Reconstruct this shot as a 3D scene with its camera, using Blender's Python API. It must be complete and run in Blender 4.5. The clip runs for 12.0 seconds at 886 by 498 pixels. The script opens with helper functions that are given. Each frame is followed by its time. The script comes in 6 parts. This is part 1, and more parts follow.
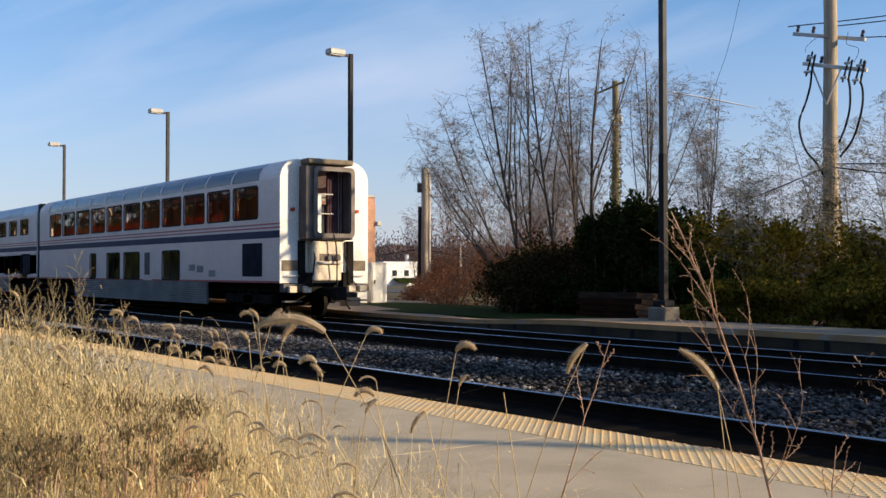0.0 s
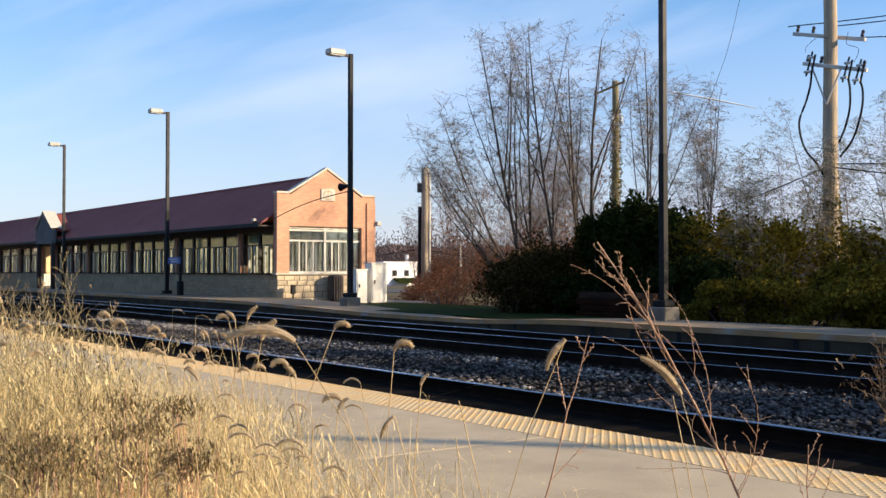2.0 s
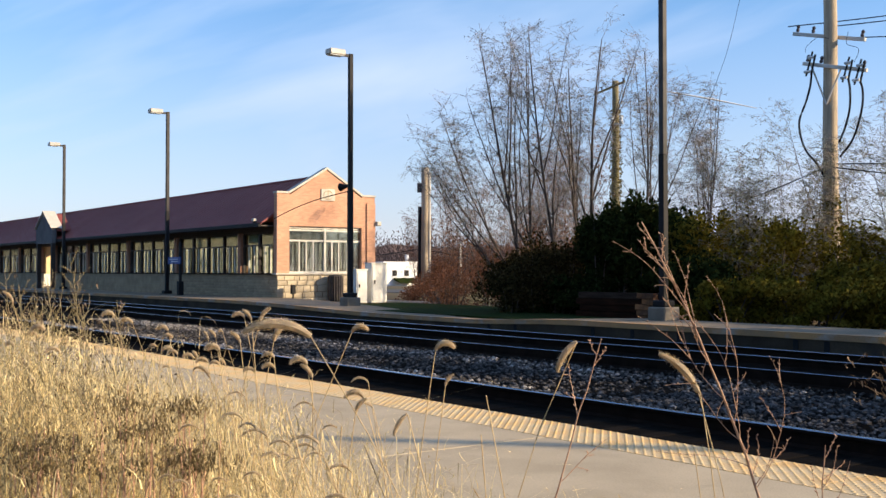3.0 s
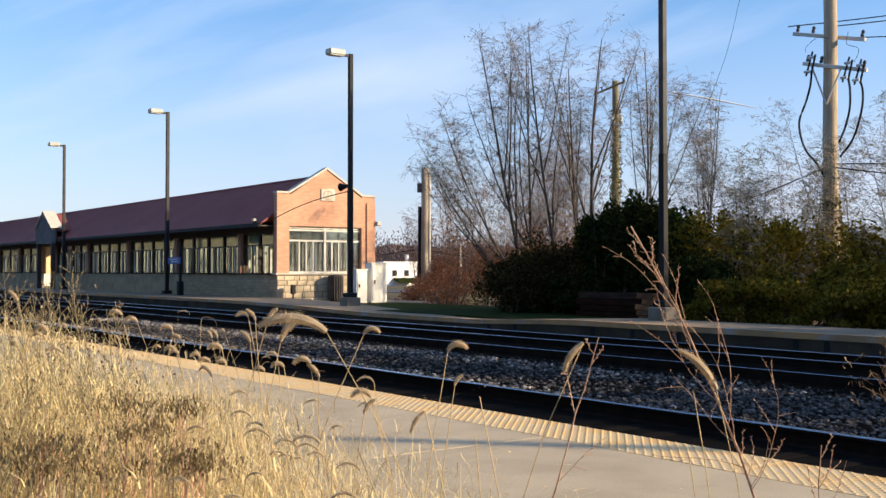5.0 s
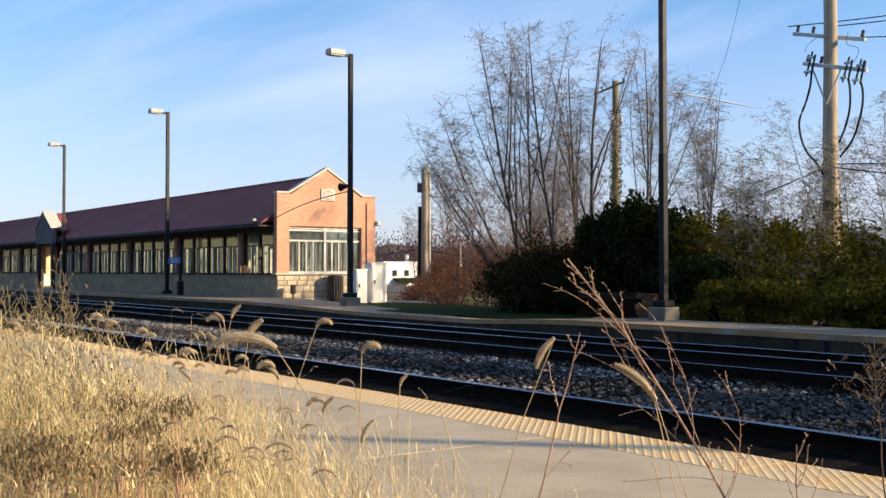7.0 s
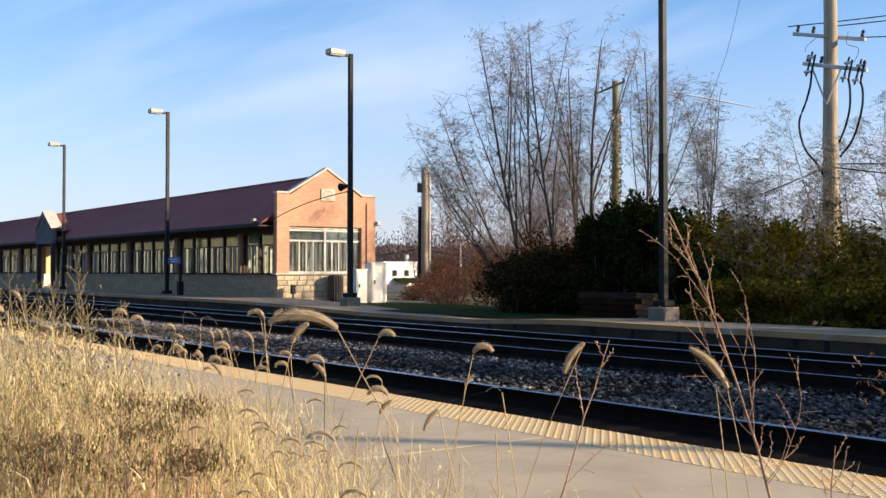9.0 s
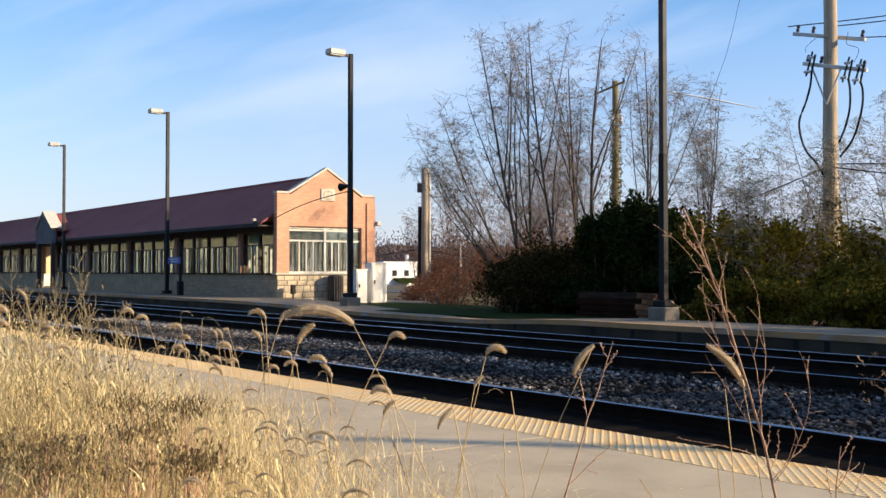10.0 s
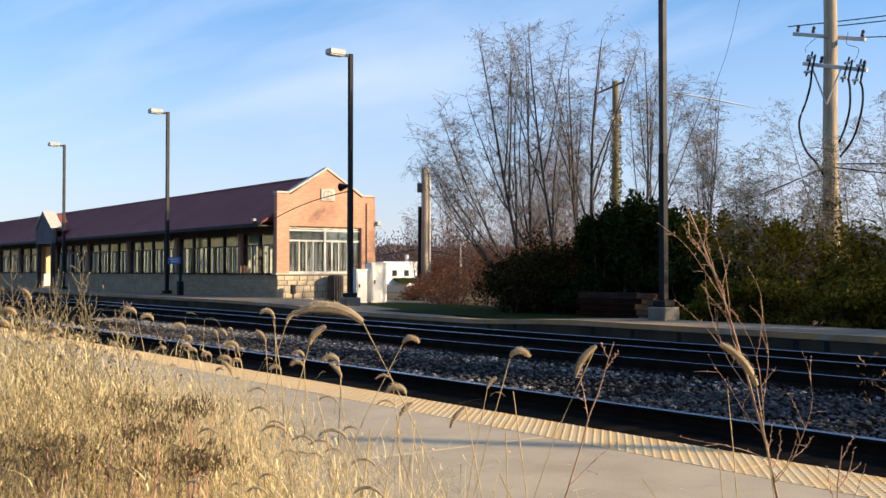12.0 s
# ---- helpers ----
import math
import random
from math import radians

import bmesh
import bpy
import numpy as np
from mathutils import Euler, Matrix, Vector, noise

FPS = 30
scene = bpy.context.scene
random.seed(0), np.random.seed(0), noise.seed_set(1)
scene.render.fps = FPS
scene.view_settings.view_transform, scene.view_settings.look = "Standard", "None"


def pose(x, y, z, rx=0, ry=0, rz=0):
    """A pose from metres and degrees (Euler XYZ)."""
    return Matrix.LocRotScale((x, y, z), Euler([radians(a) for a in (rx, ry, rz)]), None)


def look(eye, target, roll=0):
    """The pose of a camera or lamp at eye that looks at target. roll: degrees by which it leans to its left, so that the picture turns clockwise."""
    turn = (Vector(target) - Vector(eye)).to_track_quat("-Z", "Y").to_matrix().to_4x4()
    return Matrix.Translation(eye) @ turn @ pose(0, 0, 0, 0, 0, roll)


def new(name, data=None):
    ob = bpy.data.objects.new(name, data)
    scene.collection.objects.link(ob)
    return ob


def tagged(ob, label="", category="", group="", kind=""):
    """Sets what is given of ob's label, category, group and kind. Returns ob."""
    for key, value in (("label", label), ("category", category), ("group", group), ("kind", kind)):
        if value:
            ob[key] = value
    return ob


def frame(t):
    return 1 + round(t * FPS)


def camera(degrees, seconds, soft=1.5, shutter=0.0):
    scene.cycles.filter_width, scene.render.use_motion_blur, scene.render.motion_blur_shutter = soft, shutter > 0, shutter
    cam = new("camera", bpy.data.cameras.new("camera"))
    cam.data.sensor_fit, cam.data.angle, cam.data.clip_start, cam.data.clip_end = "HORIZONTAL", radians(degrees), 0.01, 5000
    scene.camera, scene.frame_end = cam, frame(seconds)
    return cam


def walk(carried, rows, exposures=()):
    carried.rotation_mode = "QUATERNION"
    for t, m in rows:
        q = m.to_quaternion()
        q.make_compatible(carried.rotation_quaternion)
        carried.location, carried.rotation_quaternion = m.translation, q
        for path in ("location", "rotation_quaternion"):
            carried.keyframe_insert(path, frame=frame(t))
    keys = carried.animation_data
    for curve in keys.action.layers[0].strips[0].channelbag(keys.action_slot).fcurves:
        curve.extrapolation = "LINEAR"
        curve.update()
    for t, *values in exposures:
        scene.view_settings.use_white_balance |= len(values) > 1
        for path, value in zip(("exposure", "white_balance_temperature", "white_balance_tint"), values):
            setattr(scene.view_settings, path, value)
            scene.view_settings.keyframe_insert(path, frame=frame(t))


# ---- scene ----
EYE = (0.0, 0.0, 1.503)
AIM = (-0.80782, 0.58908, 0.02039)
cam = camera(45.2, 12.0, soft=1.5)
walk(cam, [(0.0, look(EYE, [e + a for e, a in zip(EYE, AIM)])), (12.0, look(EYE, [e + a for e, a in zip(EYE, AIM)]))],
     exposures=[(0.0, 0.48), (0.5, 0.45), (1.0, 0.6), (1.5, 0.78), (3.0, 0.8), (12.0, 0.8)])

# ---- daylight: low sun beyond the station, thin cirrus ----
SUN_AZ, SUN_EL = radians(43.5), radians(18)
SUN_DIR = Vector((math.cos(SUN_AZ) * math.cos(SUN_EL), math.sin(SUN_AZ) * math.cos(SUN_EL), math.sin(SUN_EL)))


def make_world():
    w = bpy.data.worlds.new("sky")
    scene.world = w
    w.use_nodes = True
    nt = w.node_tree
    nt.nodes.clear()
    out = nt.nodes.new("ShaderNodeOutputWorld")
    bg = nt.nodes.new("ShaderNodeBackground")
    sky = nt.nodes.new("ShaderNodeTexSky")
    sky.sky_type = "NISHITA"
    sky.sun_disc = False
    sky.sun_elevation = SUN_EL
    sky.sun_rotation = radians(90) - SUN_AZ
    sky.altitude = 200
    sky.air_density, sky.dust_density, sky.ozone_density = 1.2, 0.3, 3.5
    tc = nt.nodes.new("ShaderNodeTexCoord")
    turns = []
    for rot, scl in (((0, 0, radians(-143.9)), (1, 1, 1)), ((radians(17), 0, 0), (1, 1, 1)), ((0, 0, 0), (1.0, 1.7, 7.5))):
        m = nt.nodes.new("ShaderNodeMapping")
        m.inputs["Rotation"].default_value, m.inputs["Scale"].default_value = rot, scl
        turns.append(m)
    turns[2].inputs["Location"].default_value = (0.0, 0.0, 0.55)
    ns = nt.nodes.new("ShaderNodeTexNoise")
    ns.inputs["Scale"].default_value = 1.35
    ns.inputs["Detail"].default_value = 5
    ns.inputs["Roughness"].default_value = 0.5
    ns.inputs["Distortion"].default_value = 0.35
    rp = nt.nodes.new("ShaderNodeValToRGB")
    rp.color_ramp.elements[0].position = 0.44
    rp.color_ramp.elements[1].position = 0.72
    rp.color_ramp.elements[1].color = (0.62, 0.62, 0.62, 1)
    mix = nt.nodes.new("ShaderNodeMix")
    mix.data_type = "RGBA"
    mix.inputs[7].default_value = (5.6, 6.6, 8.2, 1)
    # pale band of haze low over the horizon
    sx = nt.nodes.new("ShaderNodeSeparateXYZ")
    hz = nt.nodes.new("ShaderNodeMapRange")
    hz.inputs[1].default_value, hz.inputs[2].default_value = 0.0, 0.26
    hz.inputs[3].default_value, hz.inputs[4].default_value = 0.62, 0.0
    mix2 = nt.nodes.new("ShaderNodeMix")
    mix2.data_type = "RGBA"
    mix2.inputs[7].default_value = (5.35, 4.95, 6.65, 1)
    ln = nt.links.new
    ln(tc.outputs["Generated"], turns[0].inputs[0])
    ln(turns[0].outputs[0], turns[1].inputs[0])
    ln(turns[1].outputs[0], turns[2].inputs[0])
    ln(turns[2].outputs[0], ns.inputs["Vector"])
    ln(ns.outputs["Fac"], rp.inputs[0])
    ln(rp.outputs[0], mix.inputs[0])
    tint = nt.nodes.new("ShaderNodeMix")
    tint.data_type, tint.blend_type = "RGBA", "MULTIPLY"
    tint.inputs[0].default_value = 1.0
    tint.inputs[7].default_value = (1.0, 1.25, 1.54, 1)
    ln(sky.outputs[0], tint.inputs[6])
    ln(tint.outputs[2], mix.inputs[6])
    ln(tc.outputs["Generated"], sx.inputs[0])
    ln(sx.outputs[2], hz.inputs[0])
    ln(hz.outputs[0], mix2.inputs[0])
    ln(mix.outputs[2], mix2.inputs[6])
    ln(mix2.outputs[2], bg.inputs[0])
    bg.inputs[1].default_value = 0.085
    ln(bg.outputs[0], out.inputs[0])


make_world()
sun = new("sun", bpy.data.lights.new("sun", "SUN"))
sun.data.energy, sun.data.angle, sun.data.color = 5.0, radians(0.6), (1.0, 0.79, 0.53)
sun.matrix_world = look(SUN_DIR * 200, (0, 0, 0))


# ---- materials ----
def mat(name, c1, c2=None, scale=3.0, fine=40.0, rough=0.7, metal=0.0, bump=0.2, dirt=None, dirt_scale=0.6, dirt_cut=0.55,
        island=0.0, obrand=0.0, stretch=(1, 1, 1), spec=0.5, coat=0.0, trans=0.0):
    m = bpy.data.materials.new(name)
    m.use_nodes = True
    nt = m.node_tree
    b = nt.nodes["Principled BSDF"]
    ln = nt.links.new
    N = nt.nodes.new
    c2 = c2 or tuple(x * 0.75 for x in c1)
    tc, mp = N("ShaderNodeTexCoord"), N("ShaderNodeMapping")
    mp.inputs["Scale"].default_value = stretch
    ln(tc.outputs["Object"], mp.inputs[0])
    n1, n2 = N("ShaderNodeTexNoise"), N("ShaderNodeTexNoise")
    n1.inputs["Scale"].default_value, n2.inputs["Scale"].default_value = scale, fine
    n1.inputs["Detail"].default_value, n2.inputs["Detail"].default_value = 4, 3
    ln(mp.outputs[0], n1.inputs["Vector"])
    ln(mp.outputs[0], n2.inputs["Vector"])
    mr = N("ShaderNodeMapRange")
    mr.inputs[1].default_value, mr.inputs[2].default_value = 0.35, 0.65
    ln(n1.outputs["Fac"], mr.inputs[0])
    mx = N("ShaderNodeMix")
    mx.data_type = "RGBA"
    mx.inputs[6].default_value, mx.inputs[7].default_value = (*c1, 1), (*c2, 1)
    ln(mr.outputs[0], mx.inputs[0])
    col = mx.outputs[2]
    hs = N("ShaderNodeHueSaturation")
    ma = N("ShaderNodeMapRange")
    ma.inputs[1].default_value, ma.inputs[2].default_value = 0.25, 0.75
    ma.inputs[3].default_value, ma.inputs[4].default_value = 0.8, 1.2
    ln(n2.outputs["Fac"], ma.inputs[0])
    val = ma.outputs[0]
    for amount, node, sock in ((island, "ShaderNodeNewGeometry", "Random Per Island"), (obrand, "ShaderNodeObjectInfo", "Random")):
        if amount:
            g, r, mu = N(node), N("ShaderNodeMapRange"), N("ShaderNodeMath")
            r.inputs[3].default_value, r.inputs[4].default_value = 1 - amount, 1 + amount
            mu.operation = "MULTIPLY"
            ln(g.outputs[sock], r.inputs[0])
            ln(val, mu.inputs[0])
            ln(r.outputs[0], mu.inputs[1])
            val = mu.outputs[0]
    ln(val, hs.inputs["Value"])
    ln(col, hs.inputs["Color"])
    col = hs.outputs[0]
    if dirt:
        n3, r3, m3 = N("ShaderNodeTexNoise"), N("ShaderNodeMapRange"), N("ShaderNodeMix")
        n3.inputs["Scale"].default_value, n3.inputs["Detail"].default_value, n3.inputs["Roughness"].default_value = dirt_scale, 6, 0.65
        r3.inputs[1].default_value, r3.inputs[2].default_value = dirt_cut, dirt_cut + 0.15
        m3.data_type = "RGBA"
        m3.inputs[7].default_value = (*dirt, 1)
        ln(mp.outputs[0], n3.inputs["Vector"])
        ln(n3.outputs["Fac"], r3.inputs[0])
        ln(r3.outputs[0], m3.inputs[0])
        ln(col, m3.inputs[6])
        col = m3.outputs[2]
    ln(col, b.inputs["Base Color"])
    b.inputs["Metallic"].default_value = metal
    b.inputs["Specular IOR Level"].default_value = spec
    b.inputs["Coat Weight"].default_value = coat
    rr = N("ShaderNodeMapRange")
    rr.inputs[3].default_value, rr.inputs[4].default_value = max(0.02, rough - 0.1), min(1, rough + 0.1)
    ln(n1.outputs["Fac"], rr.inputs[0])
    ln(rr.outputs[0], b.inputs["Roughness"])
    if bump:
        bp = N("ShaderNodeBump")
        bp.inputs["Strength"].default_value, bp.inputs["Distance"].default_value = bump, 0.01
        ln(n2.outputs["Fac"], bp.inputs["Height"])
        ln(bp.outputs[0], b.inputs["Normal"])
    if trans:
        tr, ms, out = N("ShaderNodeBsdfTranslucent"), N("ShaderNodeMixShader"), nt.nodes["Material Output"]
        ln(col, tr.inputs[0])
        ms.inputs[0].default_value = trans
        ln(b.outputs[0], ms.inputs[1])
        ln(tr.outputs[0], ms.inputs[2])
        ln(ms.outputs[0], out.inputs[0])
    return m


def glass(name, tint, rough=0.02, opaque=0.12):
    m = bpy.data.materials.new(name)
    m.use_nodes = True
    nt = m.node_tree
    nt.nodes.clear()
    N, ln = nt.nodes.new, nt.links.new
    out, mix, tr, gl, lw, pw, ad = (N("ShaderNodeOutputMaterial"), N("ShaderNodeMixShader"), N("ShaderNodeBsdfTransparent"), N("ShaderNodeBsdfGlossy"),
                                    N("ShaderNodeLayerWeight"), N("ShaderNodeMath"), N("ShaderNodeMath"))
    tr.inputs[0].default_value = (*tint, 1)
    gl.inputs["Roughness"].default_value = rough
    pw.operation = "POWER"
    pw.inputs[1].default_value = 5.0
    ad.inputs[1].default_value = opaque
    ln(lw.outputs["Facing"], pw.inputs[0])
    ln(pw.outputs[0], ad.inputs[0])
    ln(ad.outputs[0], mix.inputs[0])
    ln(tr.outputs[0], mix.inputs[1])
    ln(gl.outputs[0], mix.inputs[2])
    ln(mix.outputs[0], out.inputs[0])
    return m


def brick_mat(name, c1, c2, mortar, w=0.2, h=0.067, axis="x"):
    m = mat(name, c1, c2, scale=1.2, fine=60, rough=0.85, bump=0.15)
    nt = m.node_tree
    N, ln = nt.nodes.new, nt.links.new
    b = nt.nodes["Principled BSDF"]
    tc, sp, cb, br = N("ShaderNodeTexCoord"), N("ShaderNodeSeparateXYZ"), N("ShaderNodeCombineXYZ"), N("ShaderNodeTexBrick")
    ln(tc.outputs["Object"], sp.inputs[0])
    ln(sp.outputs[0 if axis == "x" else 1], cb.inputs[0])
    ln(sp.outputs[2], cb.inputs[1])
    ln(cb.outputs[0], br.inputs["Vector"])
    br.inputs["Scale"].default_value = 1.0
    br.inputs["Brick Width"].default_value, br.inputs["Row Height"].default_value = w, h
    br.inputs["Mortar Size"].default_value = 0.008
    br.inputs["Color1"].default_value, br.inputs["Color2"].default_value = (1.1, 1.1, 1.1, 1), (0.85, 0.85, 0.85, 1)
    br.inputs["Mortar"].default_value = (*mortar, 1)
    mx = N("ShaderNodeMix")
    mx.data_type, mx.blend_type = "RGBA", "MULTIPLY"
    mx.inputs[0].default_value = 1
    old = b.inputs["Base Color"].links[0].from_socket
    ln(old, mx.inputs[6])
    ln(br.outputs["Color"], mx.inputs[7])
    ln(mx.outputs[2], b.inputs["Base Color"])
    return m


M_CONC = mat("concrete", (0.505, 0.405, 0.262), (0.4, 0.318, 0.205), scale=1.7, fine=90, rough=0.85, bump=0.14, dirt=(0.35, 0.28, 0.185), dirt_scale=2.2, dirt_cut=0.6)
M_CONC3 = mat("old_concrete_deck", (0.33, 0.255, 0.175), (0.24, 0.19, 0.13), scale=0.9, fine=50, rough=0.9, bump=0.2, dirt=(0.12, 0.1, 0.085), dirt_scale=0.8, dirt_cut=0.58, spec=0.1)
# Weathered concrete, darkened far below the decks to carry shade on the faces.
M_CONC2 = mat("weathered_shaded_concrete", (0.085, 0.064, 0.043), (0.046, 0.035, 0.025), scale=0.9, fine=50, rough=0.9, bump=0.3, dirt=(0.05, 0.043, 0.037), dirt_scale=1.1, dirt_cut=0.58, spec=0.08)
M_TACT = mat("tactile_yellow", (0.72, 0.45, 0.16), (0.64, 0.5, 0.28), scale=2.4, fine=60, rough=0.6, bump=0.05, dirt=(0.4, 0.33, 0.21), dirt_scale=0.9, dirt_cut=0.56)
M_EDGE = mat("edge_paint", (0.54, 0.28, 0.1), (0.36, 0.21, 0.1), scale=1.6, fine=40, rough=0.7, bump=0.1, dirt=(0.4, 0.34, 0.28), dirt_scale=1.5, dirt_cut=0.5)
M_GROUND = mat("dry_ground", (0.16, 0.12, 0.07), (0.1, 0.085, 0.05), scale=0.7, fine=18, rough=0.95, bump=0.6, dirt=(0.2, 0.16, 0.1), dirt_scale=0.1, spec=0.08)
M_LAWN = mat("lawn", (0.02, 0.04, 0.01), (0.032, 0.04, 0.014), scale=1.2, fine=45, rough=0.95, bump=0.8, spec=0.02)
# Oily bed, its colour lowered again to carry the track's deep shade.
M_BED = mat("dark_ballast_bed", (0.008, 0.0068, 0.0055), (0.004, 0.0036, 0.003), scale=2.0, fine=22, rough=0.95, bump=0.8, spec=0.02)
# Pale and dark stone copies put sunlit strips and shade into the colour.
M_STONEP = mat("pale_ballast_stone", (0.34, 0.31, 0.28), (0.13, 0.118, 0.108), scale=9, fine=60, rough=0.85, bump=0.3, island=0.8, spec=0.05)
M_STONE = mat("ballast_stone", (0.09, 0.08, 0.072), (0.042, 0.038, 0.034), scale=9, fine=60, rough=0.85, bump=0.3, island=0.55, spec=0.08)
M_STONEM = mat("grey_ballast_stone", (0.125, 0.116, 0.112), (0.052, 0.048, 0.046), scale=9, fine=60, rough=0.85, bump=0.3, island=0.6, spec=0.05)
M_RAILTOP = mat("polished_steel", (0.42, 0.415, 0.43), (0.33, 0.325, 0.34), scale=6, fine=80, rough=0.24, metal=1.0, bump=0.02, stretch=(0.05, 1, 1))
# Rail and tie colours also lowered to match the shaded bed's blacks.
M_RUST = mat("rusty_steel", (0.022, 0.014, 0.01), (0.012, 0.009, 0.007), scale=4, fine=60, rough=0.9, bump=0.3, spec=0.03)
M_TIE = mat("creosoted_wood", (0.012, 0.0095, 0.0075), (0.007, 0.006, 0.005), scale=3, fine=50, rough=0.95, bump=0.4, obrand=0.3, spec=0.02)
M_ALU = mat("fluted_aluminium", (0.82, 0.66, 0.6), (0.72, 0.58, 0.53), scale=0.6, fine=25, rough=0.45, metal=0.15, bump=0.02, dirt=(0.5, 0.4, 0.37), dirt_scale=0.5, dirt_cut=0.6)
M_CARWHITE = mat("soiled_white_paint", (0.86, 0.83, 0.77), (0.78, 0.74, 0.66), scale=1.5, fine=20, rough=0.5, bump=0.03, dirt=(0.45, 0.38, 0.29), dirt_scale=1.4, dirt_cut=0.6)
M_CARCREAM = mat("grimy_cream_paint", (0.78, 0.66, 0.48), (0.62, 0.5, 0.35), scale=1.4, fine=20, rough=0.6, bump=0.05, dirt=(0.22, 0.15, 0.1), dirt_scale=2.2, dirt_cut=0.6)
M_BLUE = mat("navy_paint", (0.02, 0.023, 0.075), (0.016, 0.018, 0.055), rough=0.5, bump=0.02, spec=0.2)
M_RED = mat("red_paint", (0.5, 0.1, 0.1), (0.42, 0.09, 0.09), rough=0.45, bump=0.02)
M_BLACK = mat("black_rubber", (0.02, 0.02, 0.022), (0.03, 0.028, 0.027), rough=0.7, bump=0.1, spec=0.08)
M_GREYRUB = mat("grey_rubber", (0.12, 0.1, 0.092), (0.065, 0.057, 0.053), scale=2.0, rough=0.7, bump=0.1)
M_UNDER = mat("undercarriage_grime", (0.018, 0.015, 0.013), (0.011, 0.01, 0.009), rough=0.85, bump=0.2, spec=0.08)
M_ROOFCAR = mat("car_roof_grey", (0.32, 0.34, 0.4), (0.25, 0.27, 0.32), scale=1, rough=0.4, metal=0.4, bump=0.03)
M_CARGLASS = glass("tinted_car_glass", (0.82, 0.78, 0.76), opaque=0.02)
M_GLASS = glass("window_glass", (0.68, 0.74, 0.7), opaque=0.05)
M_GLASS2 = glass("bright_gable_glass", (0.6, 0.66, 0.62), opaque=0.26)
M_DARKGLASS = glass("roof_glass", (0.45, 0.5, 0.56), opaque=0.05)
M_LOUVRE = mat("navy_louvre", (0.014, 0.016, 0.03), (0.01, 0.011, 0.02), rough=0.7, bump=0.1, spec=0.08)
M_SKIRT = mat("dull_skirt_metal", (0.3, 0.29, 0.29), (0.22, 0.21, 0.21), scale=1.2, rough=0.5, metal=0.5, bump=0.05)
M_DOORDK = mat("dark_end_door", (0.035, 0.024, 0.022), (0.022, 0.016, 0.015), rough=0.7, bump=0.05)
M_PLATE = mat("worn_face_plate", (0.17, 0.132, 0.11), (0.1, 0.08, 0.07), scale=3, rough=0.6, bump=0.1)
M_DRAPE = mat("dark_maroon_curtain", (0.07, 0.03, 0.035), (0.045, 0.02, 0.026), rough=0.9, bump=0.05)
M_GRIME = mat("brown_grime", (0.24, 0.185, 0.12), (0.13, 0.1, 0.07), scale=3, rough=0.8, bump=0.1)
M_SEAT = mat("red_fabric", (0.508, 0.12, 0.06), (0.434, 0.09, 0.045), scale=3, rough=0.9, bump=0.1, trans=0.6)
M_LINER = mat("car_lining", (0.5, 0.44, 0.38), rough=0.8, bump=0.02)
# Same brick twice: shade darkens the long walls' colour, sun lightens the gable's.
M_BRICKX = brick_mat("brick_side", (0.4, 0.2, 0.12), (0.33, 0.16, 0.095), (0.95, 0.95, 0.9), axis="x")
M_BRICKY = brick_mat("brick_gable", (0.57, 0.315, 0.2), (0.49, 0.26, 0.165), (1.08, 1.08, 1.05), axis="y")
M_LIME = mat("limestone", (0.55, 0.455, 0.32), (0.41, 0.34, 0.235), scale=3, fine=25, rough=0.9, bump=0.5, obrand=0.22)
# Front wall's copy of the limestone, its shade put into a darker colour.
M_LIME2 = mat("shaded_limestone", (0.43, 0.325, 0.2), (0.32, 0.24, 0.15), scale=3, fine=25, rough=0.9, bump=0.4, obrand=0.15)
M_MORTAR = mat("mortar", (0.45, 0.385, 0.285), rough=0.95, bump=0.3)
M_COPING = mat("pale_coping", (0.62, 0.56, 0.47), (0.52, 0.47, 0.39), rough=0.8, bump=0.1)
M_ROOF = mat("maroon_metal_roof", (0.26, 0.07, 0.056), (0.22, 0.06, 0.05), scale=0.5, fine=8, rough=0.6, bump=0.02, spec=0.2)
M_SLATE = mat("grey_slate", (0.13, 0.125, 0.125), (0.09, 0.088, 0.09), scale=2, fine=30, rough=0.85, bump=0.15)
M_CREAM = mat("cream_plaster", (0.8, 0.6, 0.34), (0.74, 0.55, 0.31), rough=0.8, bump=0.05)
M_TRIM = mat("brown_trim", (0.05, 0.032, 0.028), rough=0.6, bump=0.03)
M_MULL = mat("pale_mullion", (0.72, 0.68, 0.58), rough=0.5, bump=0.02)
M_FLOOR = mat("station_floor", (0.4, 0.36, 0.3), rough=0.6, bump=0.05)
M_BAND = mat("translucent_beige_sheet", (0.74, 0.69, 0.62), (0.66, 0.62, 0.56), rough=0.8, bump=0.03, trans=0.6)
M_CURT = mat("interior_wall", (0.61, 0.55, 0.48), (0.53, 0.48, 0.42), rough=0.8, bump=0.03)
M_POLE = mat("dark_pole_paint", (0.012, 0.012, 0.014), (0.02, 0.019, 0.019), scale=2, rough=0.6, bump=0.04, spec=0.15)
M_POLE2 = mat("galvanised_pole", (0.075, 0.068, 0.062), (0.05, 0.047, 0.045), scale=2, rough=0.6, bump=0.04, spec=0.15)
M_HEAD = mat("lamp_housing", (0.5, 0.46, 0.4), (0.42, 0.39, 0.34), rough=0.5, bump=0.03)
M_LENS = mat("lamp_lens", (0.75, 0.75, 0.72), rough=0.2, bump=0.0)
